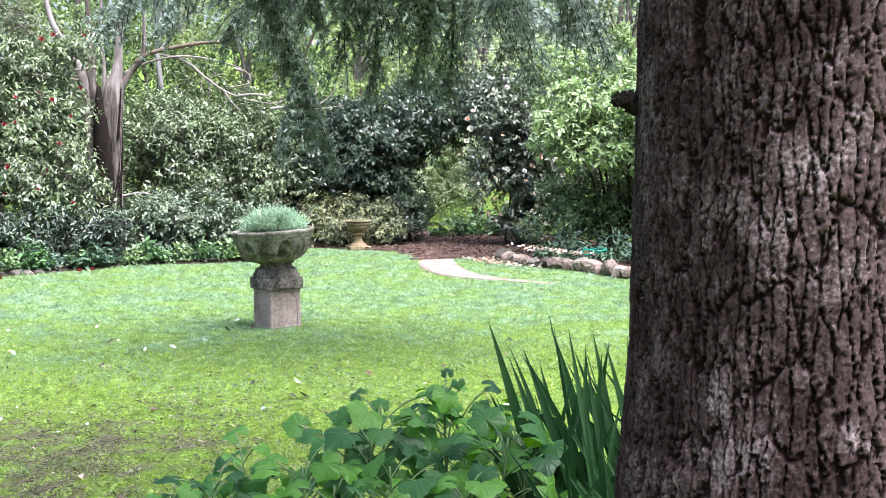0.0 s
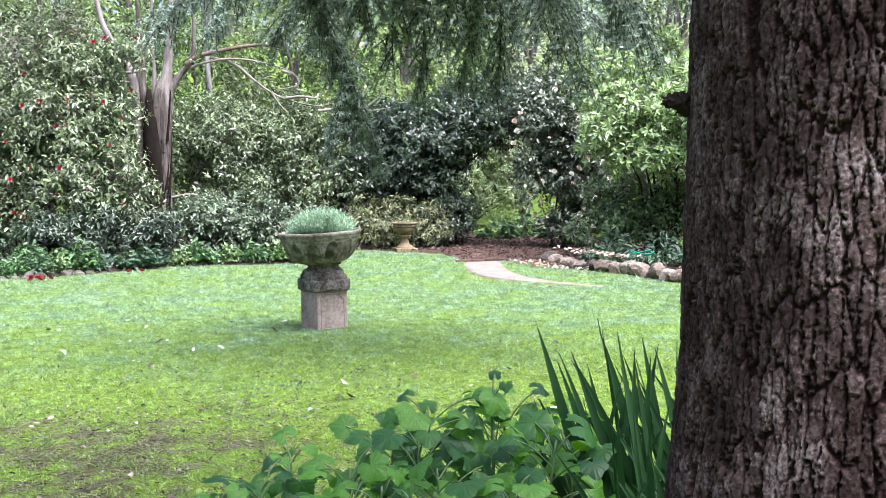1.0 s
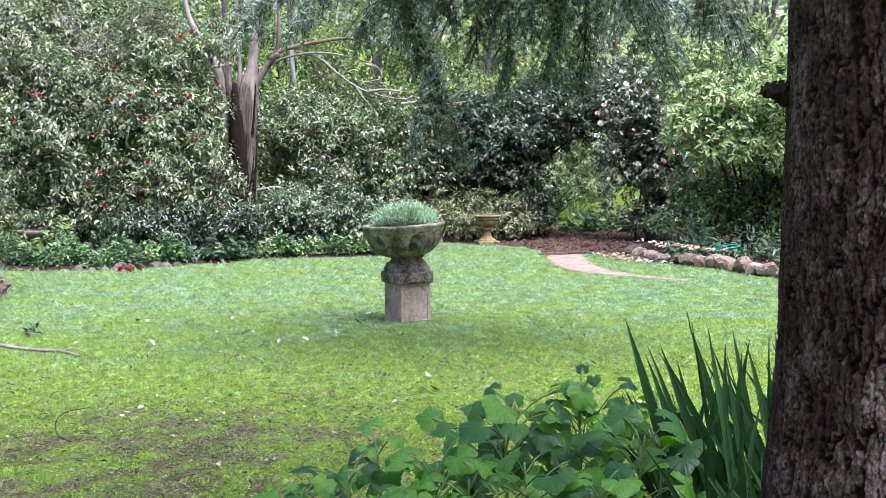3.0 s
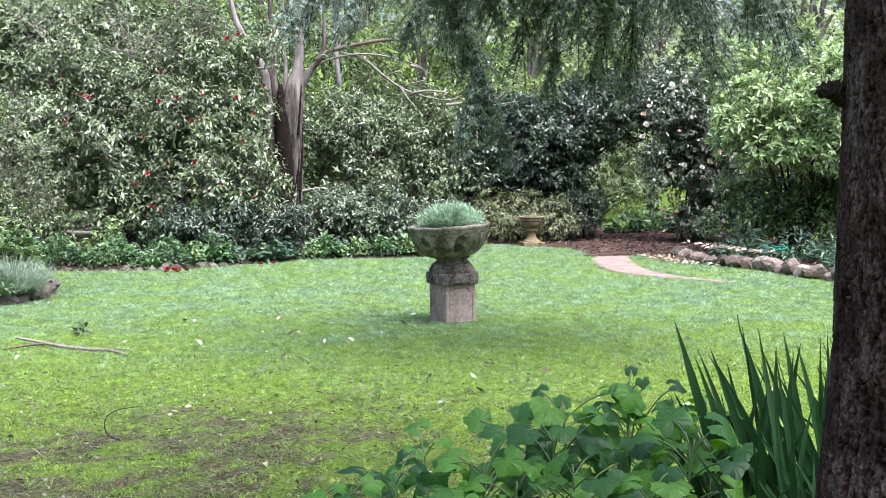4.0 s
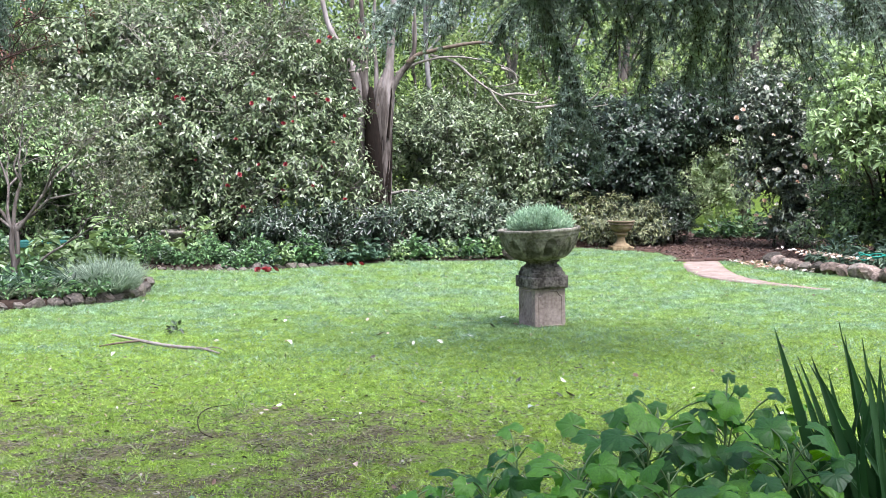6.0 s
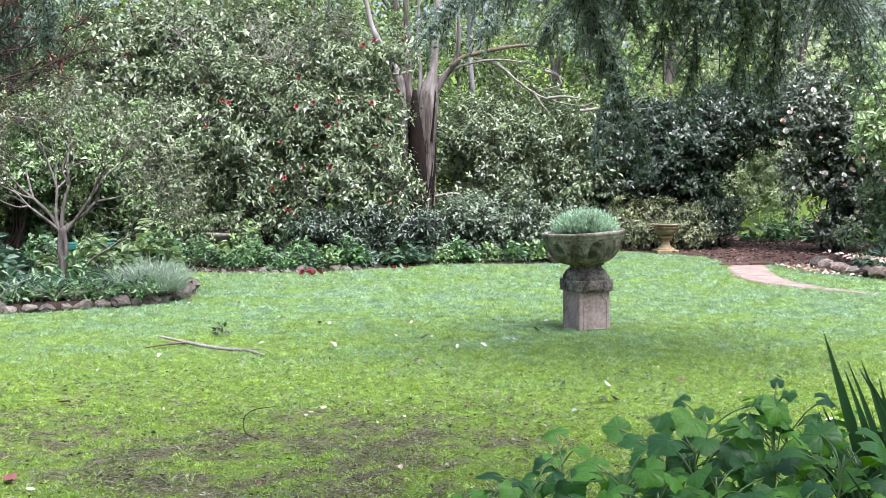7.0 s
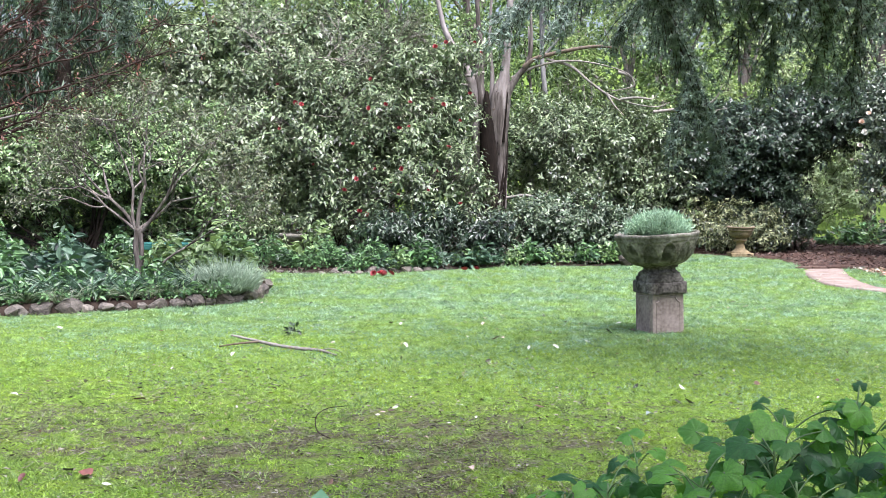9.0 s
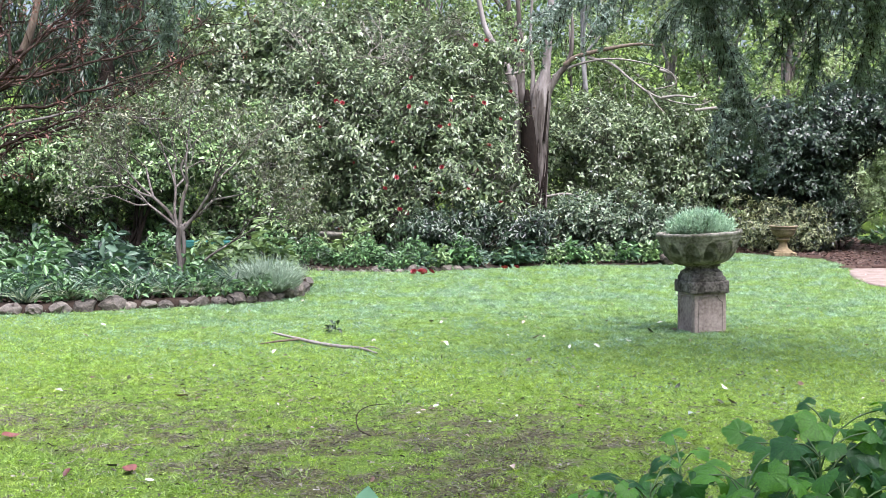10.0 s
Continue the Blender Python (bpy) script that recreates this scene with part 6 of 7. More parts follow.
# ---- bare reddish tree at the end of the bed, dark conifer behind it ----
rt_ = thing("reddish_tree", -8.9, 14.4, 0, "bare tree with tangled reddish twigs and a few rusty leaves", "tree")
part("trunk", tubes_mesh("trunk", [(spline([(0, 0, -0.1), (0.04, 0, 0.6), (0.1, 0, 1.3), (0.5, 0, 2.0), (1.2, 0.1, 2.6), (1.55, 0.1, 3.4), (1.6, 0.1, 4.4)], 6), np.interp(np.linspace(0, 1, 37), [0, 0.3, 0.6, 1], [0.14, 0.11, 0.07, 0.02]))], 10), M["wood_tan"], rt_)
tips_, fine_ = [], []
for a_, b_, r_ in (((0.2, 0, 1.5), (2.7, -0.3, 2.25), 0.034), ((0.3, 0, 1.7), (3.2, 0.1, 2.5), 0.03), ((0.2, 0, 1.4), (2.0, 0.3, 2.05), 0.026), ((0.6, 0, 2.1), (3.7, -0.2, 2.75), 0.028), ((0.8, 0, 2.25), (3.0, 0.2, 3.3), 0.028),
                   ((0.9, 0, 2.35), (2.5, -0.3, 3.6), 0.026), ((0.5, 0, 2.0), (1.5, -0.4, 3.6), 0.028), ((1.1, 0, 2.5), (3.6, 0.1, 3.1), 0.024), ((0.1, 0, 1.3), (1.4, -0.5, 2.9), 0.03), ((1.3, 0, 2.8), (2.6, 0.3, 4.0), 0.022), ((0.4, 0, 1.9), (2.3, -0.5, 2.9), 0.024), ((1.2, 0.1, 2.7), (1.0, -0.2, 4.0), 0.024)):
    ln_ = wander(a_, b_, 14, 0.035, 0.12)
    part("branch", tubes_mesh("branch", [(spline(ln_, 3), np.linspace(r_, 0.006, 40))], 6), M["wood_red"], rt_)
    for k in range(3, 14):
        for q in range(2):
            d_ = unit(ln_[k] - ln_[k - 1]) + rng.normal(size=3) * [0.5, 0.5, 0.6]
            e_ = ln_[k] + unit(d_) * rng.uniform(0.25, 0.7)
            tw_ = wander(ln_[k], e_, 6, 0.022, -0.04)
            fine_.append((tw_, np.linspace(0.009, 0.004, 6)))
            tips_.append((e_, d_))
            for w_ in range(2):
                j_ = int(rng.integers(2, 6))
                g_ = tw_[j_] + unit(d_ + rng.normal(size=3) * 0.9) * rng.uniform(0.1, 0.35)
                fine_.append((wander(tw_[j_], g_, 4, 0.02), np.linspace(0.006, 0.003, 4)))
                tips_.append((g_, d_))
tagged(part("twigs", tubes_mesh("twigs", fine_, 3), M["wood_red"], rt_), kind="stuff")
pick_ = [tips_[i] for i in rng.permutation(len(tips_))[:190]]
v_, f_ = sprig_leaves(np.array([a for a, b in pick_]), np.array([b for a, b in pick_]), 6, 0.05, 0.02, 0.06, 0.2)
part("crown", mesh_of("crown", v_, f_), M["rust"], rt_, "sparse rusty young leaves")
part("branch", tubes_mesh("branch", [(spline([(0.4, 0, 1.55), (1.2, -0.1, 1.9), (1.75, -0.1, 2.02), (2.2, -0.1, 2.09), (3.2, -0.1, 2.0), (3.75, -0.1, 2.12)], 8), np.linspace(0.022, 0.007, 41))], 7), M["wood_ash"], rt_, "long pale bare branch")


def conifer(name, base, height, spread):
    t = thing(name, *base, "dark green conifer with hanging sprays", "tree")
    part("trunk", tubes_mesh("trunk", [(np.array([(0, 0, -0.1), (0, 0, height * 0.5), (0, 0, height)]), [0.16, 0.1, 0.02])], 9), M["wood_dark"], t)
    P, D, lines = [], [], []
    for k in range(100):
        h = height * rng.uniform(0.12, 0.97)
        a = rng.uniform(0, 6.28)
        L = spread * (1 - h / height) ** 0.7 * rng.uniform(0.7, 1.1)
        e = np.array([math.cos(a) * L, math.sin(a) * L, h - 0.25 * L])
        pts = spline([(0, 0, h), (e[0] * 0.5, e[1] * 0.5, h + 0.05), e], 6)
        lines.append((pts, np.linspace(0.02, 0.005, len(pts))))
        m = int(26 * L)
        i = rng.integers(3, len(pts), m)
        P.append(pts[i] + rng.normal(size=(m, 3)) * [0.12, 0.12, 0.05]), D.append(np.tile([[math.cos(a) * 0.3, math.sin(a) * 0.3, -1.0]], (m, 1)))
    tagged(part("limbs", tubes_mesh("limbs", lines, 4), M["wood_dark"], t), kind="stuff")
    P, D = np.concatenate(P), np.concatenate(D)
    v, f = sprig_leaves(P, D + rng.normal(size=D.shape) * 0.25, 7, 0.13, 0.02, 0.3, 0.5, fold=0.1, curl=0.1, spread=0.5, plain=True)
    part("needles", mesh_of("needles", v, f), M["conifer"], t)


conifer("conifer", (-8.9, 20.0, 0), 10.5, 2.6)
conifer("conifer", (-11.0, 19.8, 0), 10.5, 2.7)
conifer("conifer", (-9.9, 21.2, 0), 10.0, 2.4)

M["birch_bark"] = rough_material("pale_bark", [(0.09, 0.085, 0.08), (0.2, 0.195, 0.185), (0.3, 0.295, 0.28)], 6, 0.85, 0.5, 5, (1, 1, 0.3))
# ---- woodland behind ----
for i, (x, y, h, r, mat, wood) in enumerate((
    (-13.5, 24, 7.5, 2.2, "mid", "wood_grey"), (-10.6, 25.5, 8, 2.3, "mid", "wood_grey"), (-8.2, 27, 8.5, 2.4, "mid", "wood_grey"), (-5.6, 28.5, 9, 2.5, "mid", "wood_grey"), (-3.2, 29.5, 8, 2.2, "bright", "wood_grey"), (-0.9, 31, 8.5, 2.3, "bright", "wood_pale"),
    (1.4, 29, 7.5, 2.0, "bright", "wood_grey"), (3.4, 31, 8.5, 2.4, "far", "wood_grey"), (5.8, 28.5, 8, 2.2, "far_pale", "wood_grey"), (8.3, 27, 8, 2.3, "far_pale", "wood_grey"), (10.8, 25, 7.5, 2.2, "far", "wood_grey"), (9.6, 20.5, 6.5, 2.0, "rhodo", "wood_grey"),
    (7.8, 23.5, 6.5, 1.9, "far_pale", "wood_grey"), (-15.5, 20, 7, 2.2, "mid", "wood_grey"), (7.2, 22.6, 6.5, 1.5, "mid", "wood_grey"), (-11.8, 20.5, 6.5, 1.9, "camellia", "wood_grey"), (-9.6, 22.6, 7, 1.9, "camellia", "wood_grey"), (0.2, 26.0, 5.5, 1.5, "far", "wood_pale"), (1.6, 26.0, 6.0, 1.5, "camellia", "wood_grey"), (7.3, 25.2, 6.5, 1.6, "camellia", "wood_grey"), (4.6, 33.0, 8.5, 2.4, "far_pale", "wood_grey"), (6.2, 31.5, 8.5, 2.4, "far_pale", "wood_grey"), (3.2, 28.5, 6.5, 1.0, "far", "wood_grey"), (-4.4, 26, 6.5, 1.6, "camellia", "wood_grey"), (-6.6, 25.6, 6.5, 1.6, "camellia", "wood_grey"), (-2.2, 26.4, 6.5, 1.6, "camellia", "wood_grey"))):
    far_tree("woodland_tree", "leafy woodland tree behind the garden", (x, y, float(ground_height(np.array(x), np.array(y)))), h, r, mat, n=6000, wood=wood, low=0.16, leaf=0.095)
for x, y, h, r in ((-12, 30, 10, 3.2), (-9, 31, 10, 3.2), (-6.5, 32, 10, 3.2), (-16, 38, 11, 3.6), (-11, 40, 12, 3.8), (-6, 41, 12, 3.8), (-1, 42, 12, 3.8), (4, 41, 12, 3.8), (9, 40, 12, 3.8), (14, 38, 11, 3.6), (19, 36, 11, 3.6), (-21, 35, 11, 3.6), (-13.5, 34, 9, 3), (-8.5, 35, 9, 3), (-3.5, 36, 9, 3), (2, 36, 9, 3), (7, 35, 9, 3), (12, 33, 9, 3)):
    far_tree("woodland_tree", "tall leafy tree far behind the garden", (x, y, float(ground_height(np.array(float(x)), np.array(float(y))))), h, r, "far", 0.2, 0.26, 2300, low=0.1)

# ring of unseen trees added beside and behind the camera to block low sky light
for x, y, h, r in ((-15, 8, 9, 3.2), (-14, 2, 9, 3.2), (-12, -5, 10, 3.4), (-7, -9, 10, 3.4), (-2, -10, 10.5, 3.5), (3, -10, 10.5, 3.5), (8, -8, 10, 3.4), (12, -3, 10, 3.2), (12.5, 4, 9, 3.0), (12.5, 10, 9, 3.0), (11.5, 15.5, 8, 2.6)):
    far_tree("woodland_tree", "leafy tree enclosing the garden", (x, y, 0.0), h, r, "camellia", 0.2, 0.4, 1200, low=0.08)

for x, y, h, r, mat in ((-1.5, 25.5, 4.6, 1.4, "bright"), (0.2, 27.5, 5.0, 1.5, "bright"), (-0.3, 24.9, 3.4, 1.1, "mid"), (-2.7, 25.0, 4.6, 1.4, "bright"), (1.3, 25.3, 3.6, 1.1, "bright"), (-0.8, 29.0, 6.0, 1.8, "far"), (3.4, 29.6, 5.0, 1.6, "far_pale"), (4.7, 30.2, 5.0, 1.6, "far"), (-9.3, 23.6, 5.5, 1.7, "camellia"), (-11.4, 23.3, 5.5, 1.7, "camellia"), (-13.4, 22.5, 5.5, 1.7, "mid")):
    far_tree("understorey_tree", "low leafy tree in bright green leaf behind the border", (x, y, float(ground_height(np.array(x), np.array(y)))), h, r, mat, 0.06, 0.095, 4200, wood="wood_grey", low=0.04)
far_tree("slender_tree", "slender pale-barked tree behind the border", (-0.86, 24.0, 0.0), 7.5, 1.2, "bright", 0.07, 0.12, 1600, wood="birch_bark", low=0.62)
clump("hosta", "broad blue-green leaves behind the small urn", "plant", (2.0, 22.15, 0.03), (0.3, 0.25, 0.85), "blue_green", 0.22, 60, width=0.6)
clump("arum", "broad bright yellow-green leaves beside the golden shrub", "plant", (1.3, 21.5, 0.03), (0.2, 0.2, 0.85), "bright", 0.22, 40, width=0.5)

# ---- garden furniture and oddments ----
bench = thing("garden_bench", -6.0, 16.75, 0.0, "low teal painted slatted bench among the plants", "bench")
part("rail", block(0.3, 0.012, 0.3, 0.36, 1, 0.004), M["teal"], bench, m=Matrix.Translation((0, -0.2, 0)))
for k in range(3):
    part("seat_slat", block(0.32, 0.045, 0.36, 0.385, 1, 0.004), M["teal"], bench, m=Matrix.Translation((0, -0.15 + k * 0.11, 0)))
for x in (-0.26, 0.26):
    part("leg", block(0.025, 0.025, -0.03, 0.36, 1, 0.004), M["teal"], bench, m=Matrix.Translation((x, -0.16, 0)))
    part("leg", block(0.025, 0.025, -0.03, 0.36, 1, 0.004), M["teal"], bench, m=Matrix.Translation((x, 0.08, 0)))
bath = thing("bird_bath", -4.62, 18.35, -0.12, "weathered stone bird bath among the plants", "bird bath")
lv_, lf_ = lathe([(0.16, 0.0), (0.16, 0.05), (0.09, 0.09), (0.075, 0.3), (0.1, 0.42), (0.12, 0.45)], 28)
part("pillar", mesh_of("pillar", lv_, lf_, True), M["concrete_dark"], bath)
lv_, lf_ = lathe([(0.08, 0.44), (0.16, 0.47), (0.2, 0.52), (0.205, 0.55), (0.19, 0.555), (0.16, 0.53), (0.001, 0.51)], 36)
part("basin", mesh_of("basin", lv_, lf_, True), M["concrete"], bath)
t_ = np.linspace(0, 4 * np.pi, 90)
coil_ = np.stack([np.cos(t_) * (0.2 + 0.012 * t_ / 3), np.sin(t_) * 0.13 + t_ * 0.004, 0.24 + 0.02 * np.sin(t_ * 2.3) + 0.03 * np.sin(t_ * 0.5)], 1)
tagged(part("garden_hose", tubes_mesh("garden_hose", [(coil_ * [0.8, 0.8, 1], 0.009)], 7), M["hose"], m=Matrix.Translation((5.1, 16.75, -0.0))), "coiled teal garden hose lying on the stones", "hose")

# ---- foreground: broad-leaved plants and iris at the cedar's foot ----
def lobed_leaf(seed):
    """A five-lobed, toothed leaf with raised veins, its stalk end at the origin, one unit long."""
    g = np.random.default_rng(seed)
    th = np.linspace(-2.75, 2.75, 53)
    lobes = np.exp(-((th / 0.36) ** 2)) * 0.3 + sum(np.exp(-(((th - c) / 0.32) ** 2)) * 0.22 for c in (-1.15, 1.15)) + sum(np.exp(-(((th - c) / 0.3) ** 2)) * 0.15 for c in (-2.2, 2.2))
    r = 0.47 + lobes * 0.6 + 0.04 * np.abs(np.sin(th * 9)) + g.normal(size=53) * 0.01
    rings = [np.zeros((1, 3))]
    for q in (0.35, 0.7, 1.0):
        x, y = np.sin(th) * r * q, np.cos(th) * r * q
        vein = np.maximum.reduce([np.exp(-(((th - c) / 0.16) ** 2)) for c in (0, -1.15, 1.15, -2.2, 2.2)])
        z = 0.05 * q * (1 - vein) * (1.0 if q < 0.9 else 0.4) - 0.26 * q**2 * (0.6 + 0.4 * np.cos(th * 2)) + g.normal(size=53) * 0.012 * q
        rings.append(np.stack([x, y, z], 1))
    v = np.concatenate(rings)
    a = np.arange(52)
    f3 = np.stack([0 * a, 1 + a + 1, 1 + a], 1)
    f4 = np.concatenate([np.stack([1 + a, 2 + a, 2 + a + 53, 1 + a + 53], 1), np.stack([54 + a, 55 + a, 55 + a + 53, 54 + a + 53], 1)])
    me = mesh_of("leaf", v, [f3, f4], True)
    me.materials.append(M["vine"])
    return me


LEAVES = [lobed_leaf(s) for s in range(5)]


def mallow(x, y, h, n, r, size=0.15, small=False):
    """A leafy garden plant: green stalk, side stalks, one broad leaf at the end of each."""
    t = thing("broadleaf_plant", x, y, 0.03, "garden plant with broad lobed bright green leaves", "plant", "broad-leaved plants under the cedar")
    lean = rng.normal(size=2) * 0.04
    stalk = spline([(0, 0, -0.05), (lean[0], lean[1], h * 0.5), (lean[0] * 1.5, lean[1] * 1.5, h * 0.92)], 6)
    lines = [(stalk, np.linspace(0.008, 0.004, len(stalk)))]
    n = int(n * 1.5)
    h *= 0.95
    for k in range(n):
        f = 0.45 + 0.55 * (k + rng.random()) / n
        s = stalk[min(len(stalk) - 1, int(f * (len(stalk) - 1)))]
        a = k * 2.4 + rng.normal() * 0.3
        d = r * (1.35 - 0.7 * f) * rng.uniform(0.6, 1.4)
        e = s + np.array([math.cos(a) * d, math.sin(a) * d, (0.06 + 0.1 * rng.random()) * (h / 0.7)])
        lines.append((spline([s, (s + e) / 2 + [0, 0, 0.02], e], 4), 0.0028))
        sc = size * rng.uniform(0.4, 0.82) * (0.55 if small and f > 0.8 else 1)
        tilt_ = Euler((rng.normal() * 0.3 - 0.2, rng.normal() * 0.35, a - math.pi / 2 + rng.normal() * 0.4))
        part("leaf", LEAVES[int(rng.integers(5))], None, t, m=Matrix.Translation(e) @ Matrix.Rotation(0.38, 4, "X") @ Matrix.LocRotScale(None, tilt_, (sc, sc, sc)))
    for ln in lines:
        part("stalk", tubes_mesh("stalk", [ln], 6), M["stalk"], t)


for x, y, h, n, r, size, small in (
    (-0.22, 4.3, 0.44, 6, 0.14, 0.12, False), (-0.02, 4.25, 0.47, 8, 0.16, 0.13, False), (0.14, 4.4, 0.5, 8, 0.16, 0.13, False), (0.27, 4.2, 0.56, 9, 0.17, 0.14, False), (0.42, 4.35, 0.6, 9, 0.18, 0.15, False),
    (0.4, 4.0, 0.54, 8, 0.17, 0.14, False), (0.56, 4.2, 0.68, 10, 0.18, 0.15, False), (0.7, 4.3, 0.72, 10, 0.18, 0.15, False), (0.62, 3.95, 0.6, 9, 0.18, 0.14, False), (0.82, 4.25, 0.81, 8, 0.08, 0.12, True),
    (0.86, 4.0, 0.68, 10, 0.18, 0.17, False), (0.98, 4.3, 0.7, 10, 0.18, 0.16, False), (1.02, 4.05, 0.62, 9, 0.17, 0.15, False), (1.1, 4.4, 0.66, 8, 0.18, 0.15, False), (0.12, 4.0, 0.46, 8, 0.16, 0.12, False),
    (0.2, 3.8, 0.48, 7, 0.15, 0.12, False), (0.5, 3.75, 0.52, 8, 0.16, 0.13, False), (0.78, 3.75, 0.56, 8, 0.16, 0.14, False), (-0.3, 4.1, 0.42, 6, 0.12, 0.11, False)):
    mallow(x, y, h, n, r, size, small)


weed_ = thing("tall_weed", -0.36, 1.4, 0.0, "tall soft blue-green weed with pointed leaves", "plant")
part("stalk", tubes_mesh("stalk", [(spline([(-0.02, 0.02, -0.05), (0.0, 0.01, 0.5), (0.0, 0.0, 1.12)], 8), np.linspace(0.006, 0.003, 17))], 7), M["stalk"], weed_)
wl_ = np.linspace(0, 1, 9)
for turn_, size_, tip_ in ((90, 0.085, 1.15), (10, 0.06, 0.9), (165, 0.06, 0.9), (60, 0.07, 0.5), (230, 0.06, 0.4), (310, 0.07, 0.5)):
    w_ = np.interp(wl_, [0, 0.2, 0.5, 0.8, 1], [0.02, 0.2, 0.3, 0.17, 0.01])
    d_ = np.array([math.cos(radians(turn_)), math.sin(radians(turn_)) * 0.3, tip_])
    c_ = unit(d_) * wl_[:, None] + np.array([0, 0, -0.12]) * (wl_**2)[:, None]
    o_ = np.array([-math.sin(radians(turn_)) if turn_ != 90 else 1.0, 0.3, 0.0])
    o_ = unit(np.cross(unit(d_), [0, -1.0, 0.25]))
    v_ = np.concatenate([c_ - o_ * w_[:, None], c_ + [0, 0.02, 0], c_ + o_ * w_[:, None]]) * size_
    a_ = np.arange(8)
    part("leaf", mesh_of("leaf", v_, np.concatenate([np.stack([a_, a_ + 1, a_ + 10, a_ + 9], 1), np.stack([a_ + 9, a_ + 10, a_ + 19, a_ + 18], 1)]), True), M["weed"], weed_, m=Matrix.Translation((0, 0, 1.13 if turn_ in (90, 10, 165) else 1.0)))


def sword(bend):
    """A stiff sword leaf one unit high, bent within its own plane, slightly thicker along its middle."""
    t = np.linspace(0, 1, 11)
    w = 0.0175 * np.interp(t, [0, 0.3, 0.75, 1], [0.85, 1.0, 0.75, 0.03])
    c = np.stack([0.04 * t**2, bend * t**2.2, t - abs(bend) * 0.35 * t**3], 1)
    rib = c + [0.0035, 0, 0]
    v = np.concatenate([c - w[:, None] * [0, 1, 0], rib, c + w[:, None] * [0, 1, 0]])
    a = np.arange(10)
    me = mesh_of("blade", v, np.concatenate([np.stack([a, a + 1, a + 12, a + 11], 1), np.stack([a + 11, a + 12, a + 23, a + 22], 1)]), True)
    me.materials.append(M["iris"])
    return me


SWORDS = [sword(b) for b in (0.03, 0.07, 0.13, 0.22, 0.36, 0.6)]
for cx, cy, n, tall in ((1.06, 4.25, 9, 1.1), (1.14, 4.35, 13, 1.08), (1.22, 4.2, 13, 1.1), (1.32, 4.35, 13, 1.12), (1.42, 4.2, 13, 1.08), (1.52, 4.38, 13, 1.12), (1.64, 4.25, 13, 1.1), (1.78, 4.4, 12, 1.1), (1.12, 3.9, 11, 0.9), (1.26, 3.85, 11, 0.92), (1.42, 3.95, 11, 0.98)):
    t = thing("iris_clump", cx + 0.15, cy, 0.02, "clump of upright dark green sword-shaped iris leaves", "plant", "iris clumps under the cedar")
    n += 4
    for k in range(n):
        fan = (k + 0.5) / n * 2 - 1 + rng.normal() * 0.12
        s = tall * 0.96 * (1.0 - 0.25 * abs(fan)) * rng.uniform(0.72, 1.0)
        i = min(5, int(abs(fan) * 4 + rng.random() * 1.6))
        plane = math.pi / 2 + rng.normal() * 0.55
        turn_ = Matrix.Rotation(plane, 4, "Z") @ Matrix.Rotation((-1 if fan > 0 else 1) * abs(fan) * 0.34, 4, "X")
        flip = 1 if fan > 0 else -1
        m_ = Matrix.Translation((rng.normal() * 0.05, rng.normal() * 0.05, -0.02)) @ Matrix.Rotation(-0.16 - 0.14 * rng.random(), 4, "Y") @ turn_ @ Matrix.Diagonal((s, s * flip * rng.uniform(0.85, 1.2), s, 1))
        part("blade", SWORDS[i], None, t, m=m_)

edge_ = thing("iris_clump", 1.3, 4.3, 0.02, "tall leaning sword leaves at the open side of the iris", "plant", "iris clumps under the cedar")
for bx_, tip_, z_, i_ in ((-0.05, -0.31, 1.02, 0), (0.0, -0.16, 0.9, 1), (0.03, -0.11, 0.86, 0), (0.12, -0.01, 1.01, 1), (0.2, 0.1, 0.97, 0), (0.26, 0.18, 0.95, 1), (-0.08, -0.3, 0.72, 2), (-0.1, -0.42, 0.62, 3), (0.1, 0.05, 0.88, 1)):
    lean_ = math.atan2(tip_ - bx_, z_)
    s_ = math.hypot(tip_ - bx_, z_)
    part("blade", SWORDS[i_], None, edge_, m=Matrix.Translation((bx_, rng.normal() * 0.04, -0.02)) @ Matrix.Rotation(lean_, 4, "Y") @ Matrix.Rotation(math.pi / 2 + rng.normal() * 0.25, 4, "Z") @ Matrix.Diagonal((s_, s_ * 1.25, s_, 1)))

# ---- things lying on the lawn ----
stick = thing("fallen_branch", -3.17, 10.4, 0.0, "pale forked dead branch lying on the grass", "branch")
part("stem", tubes_mesh("stem", [(spline([(0, 0, 0.05), (0.3, -0.22, 0.035), (0.5, -0.34, 0.022), (0.7, -0.44, 0.018), (0.88, -0.5, 0.016), (1.06, -0.7, 0.012)], 7), np.interp(np.linspace(0, 1, 36), [0, 0.3, 0.8, 1], [0.009, 0.015, 0.013, 0.008]) * (1 + rng.normal(size=36) * 0.08))], 9), M["wood_ash"], stick)
part("fork", tubes_mesh("fork", [(spline([(0.3, -0.22, 0.035), (0.14, -0.34, 0.03), (0.0, -0.4, 0.012)], 5), np.linspace(0.011, 0.005, 11))], 7), M["wood_tan"], stick)
part("twig", tubes_mesh("twig", [(spline([(0.88, -0.5, 0.018), (0.98, -0.5, 0.03), (1.08, -0.56, 0.012)], 5), np.linspace(0.006, 0.003, 11))], 6), M["wood_pale"], stick)
loop_ = thing("curved_twig", -1.62, 6.98, 0.0, "thin dark twig arching out of the grass", "twig")
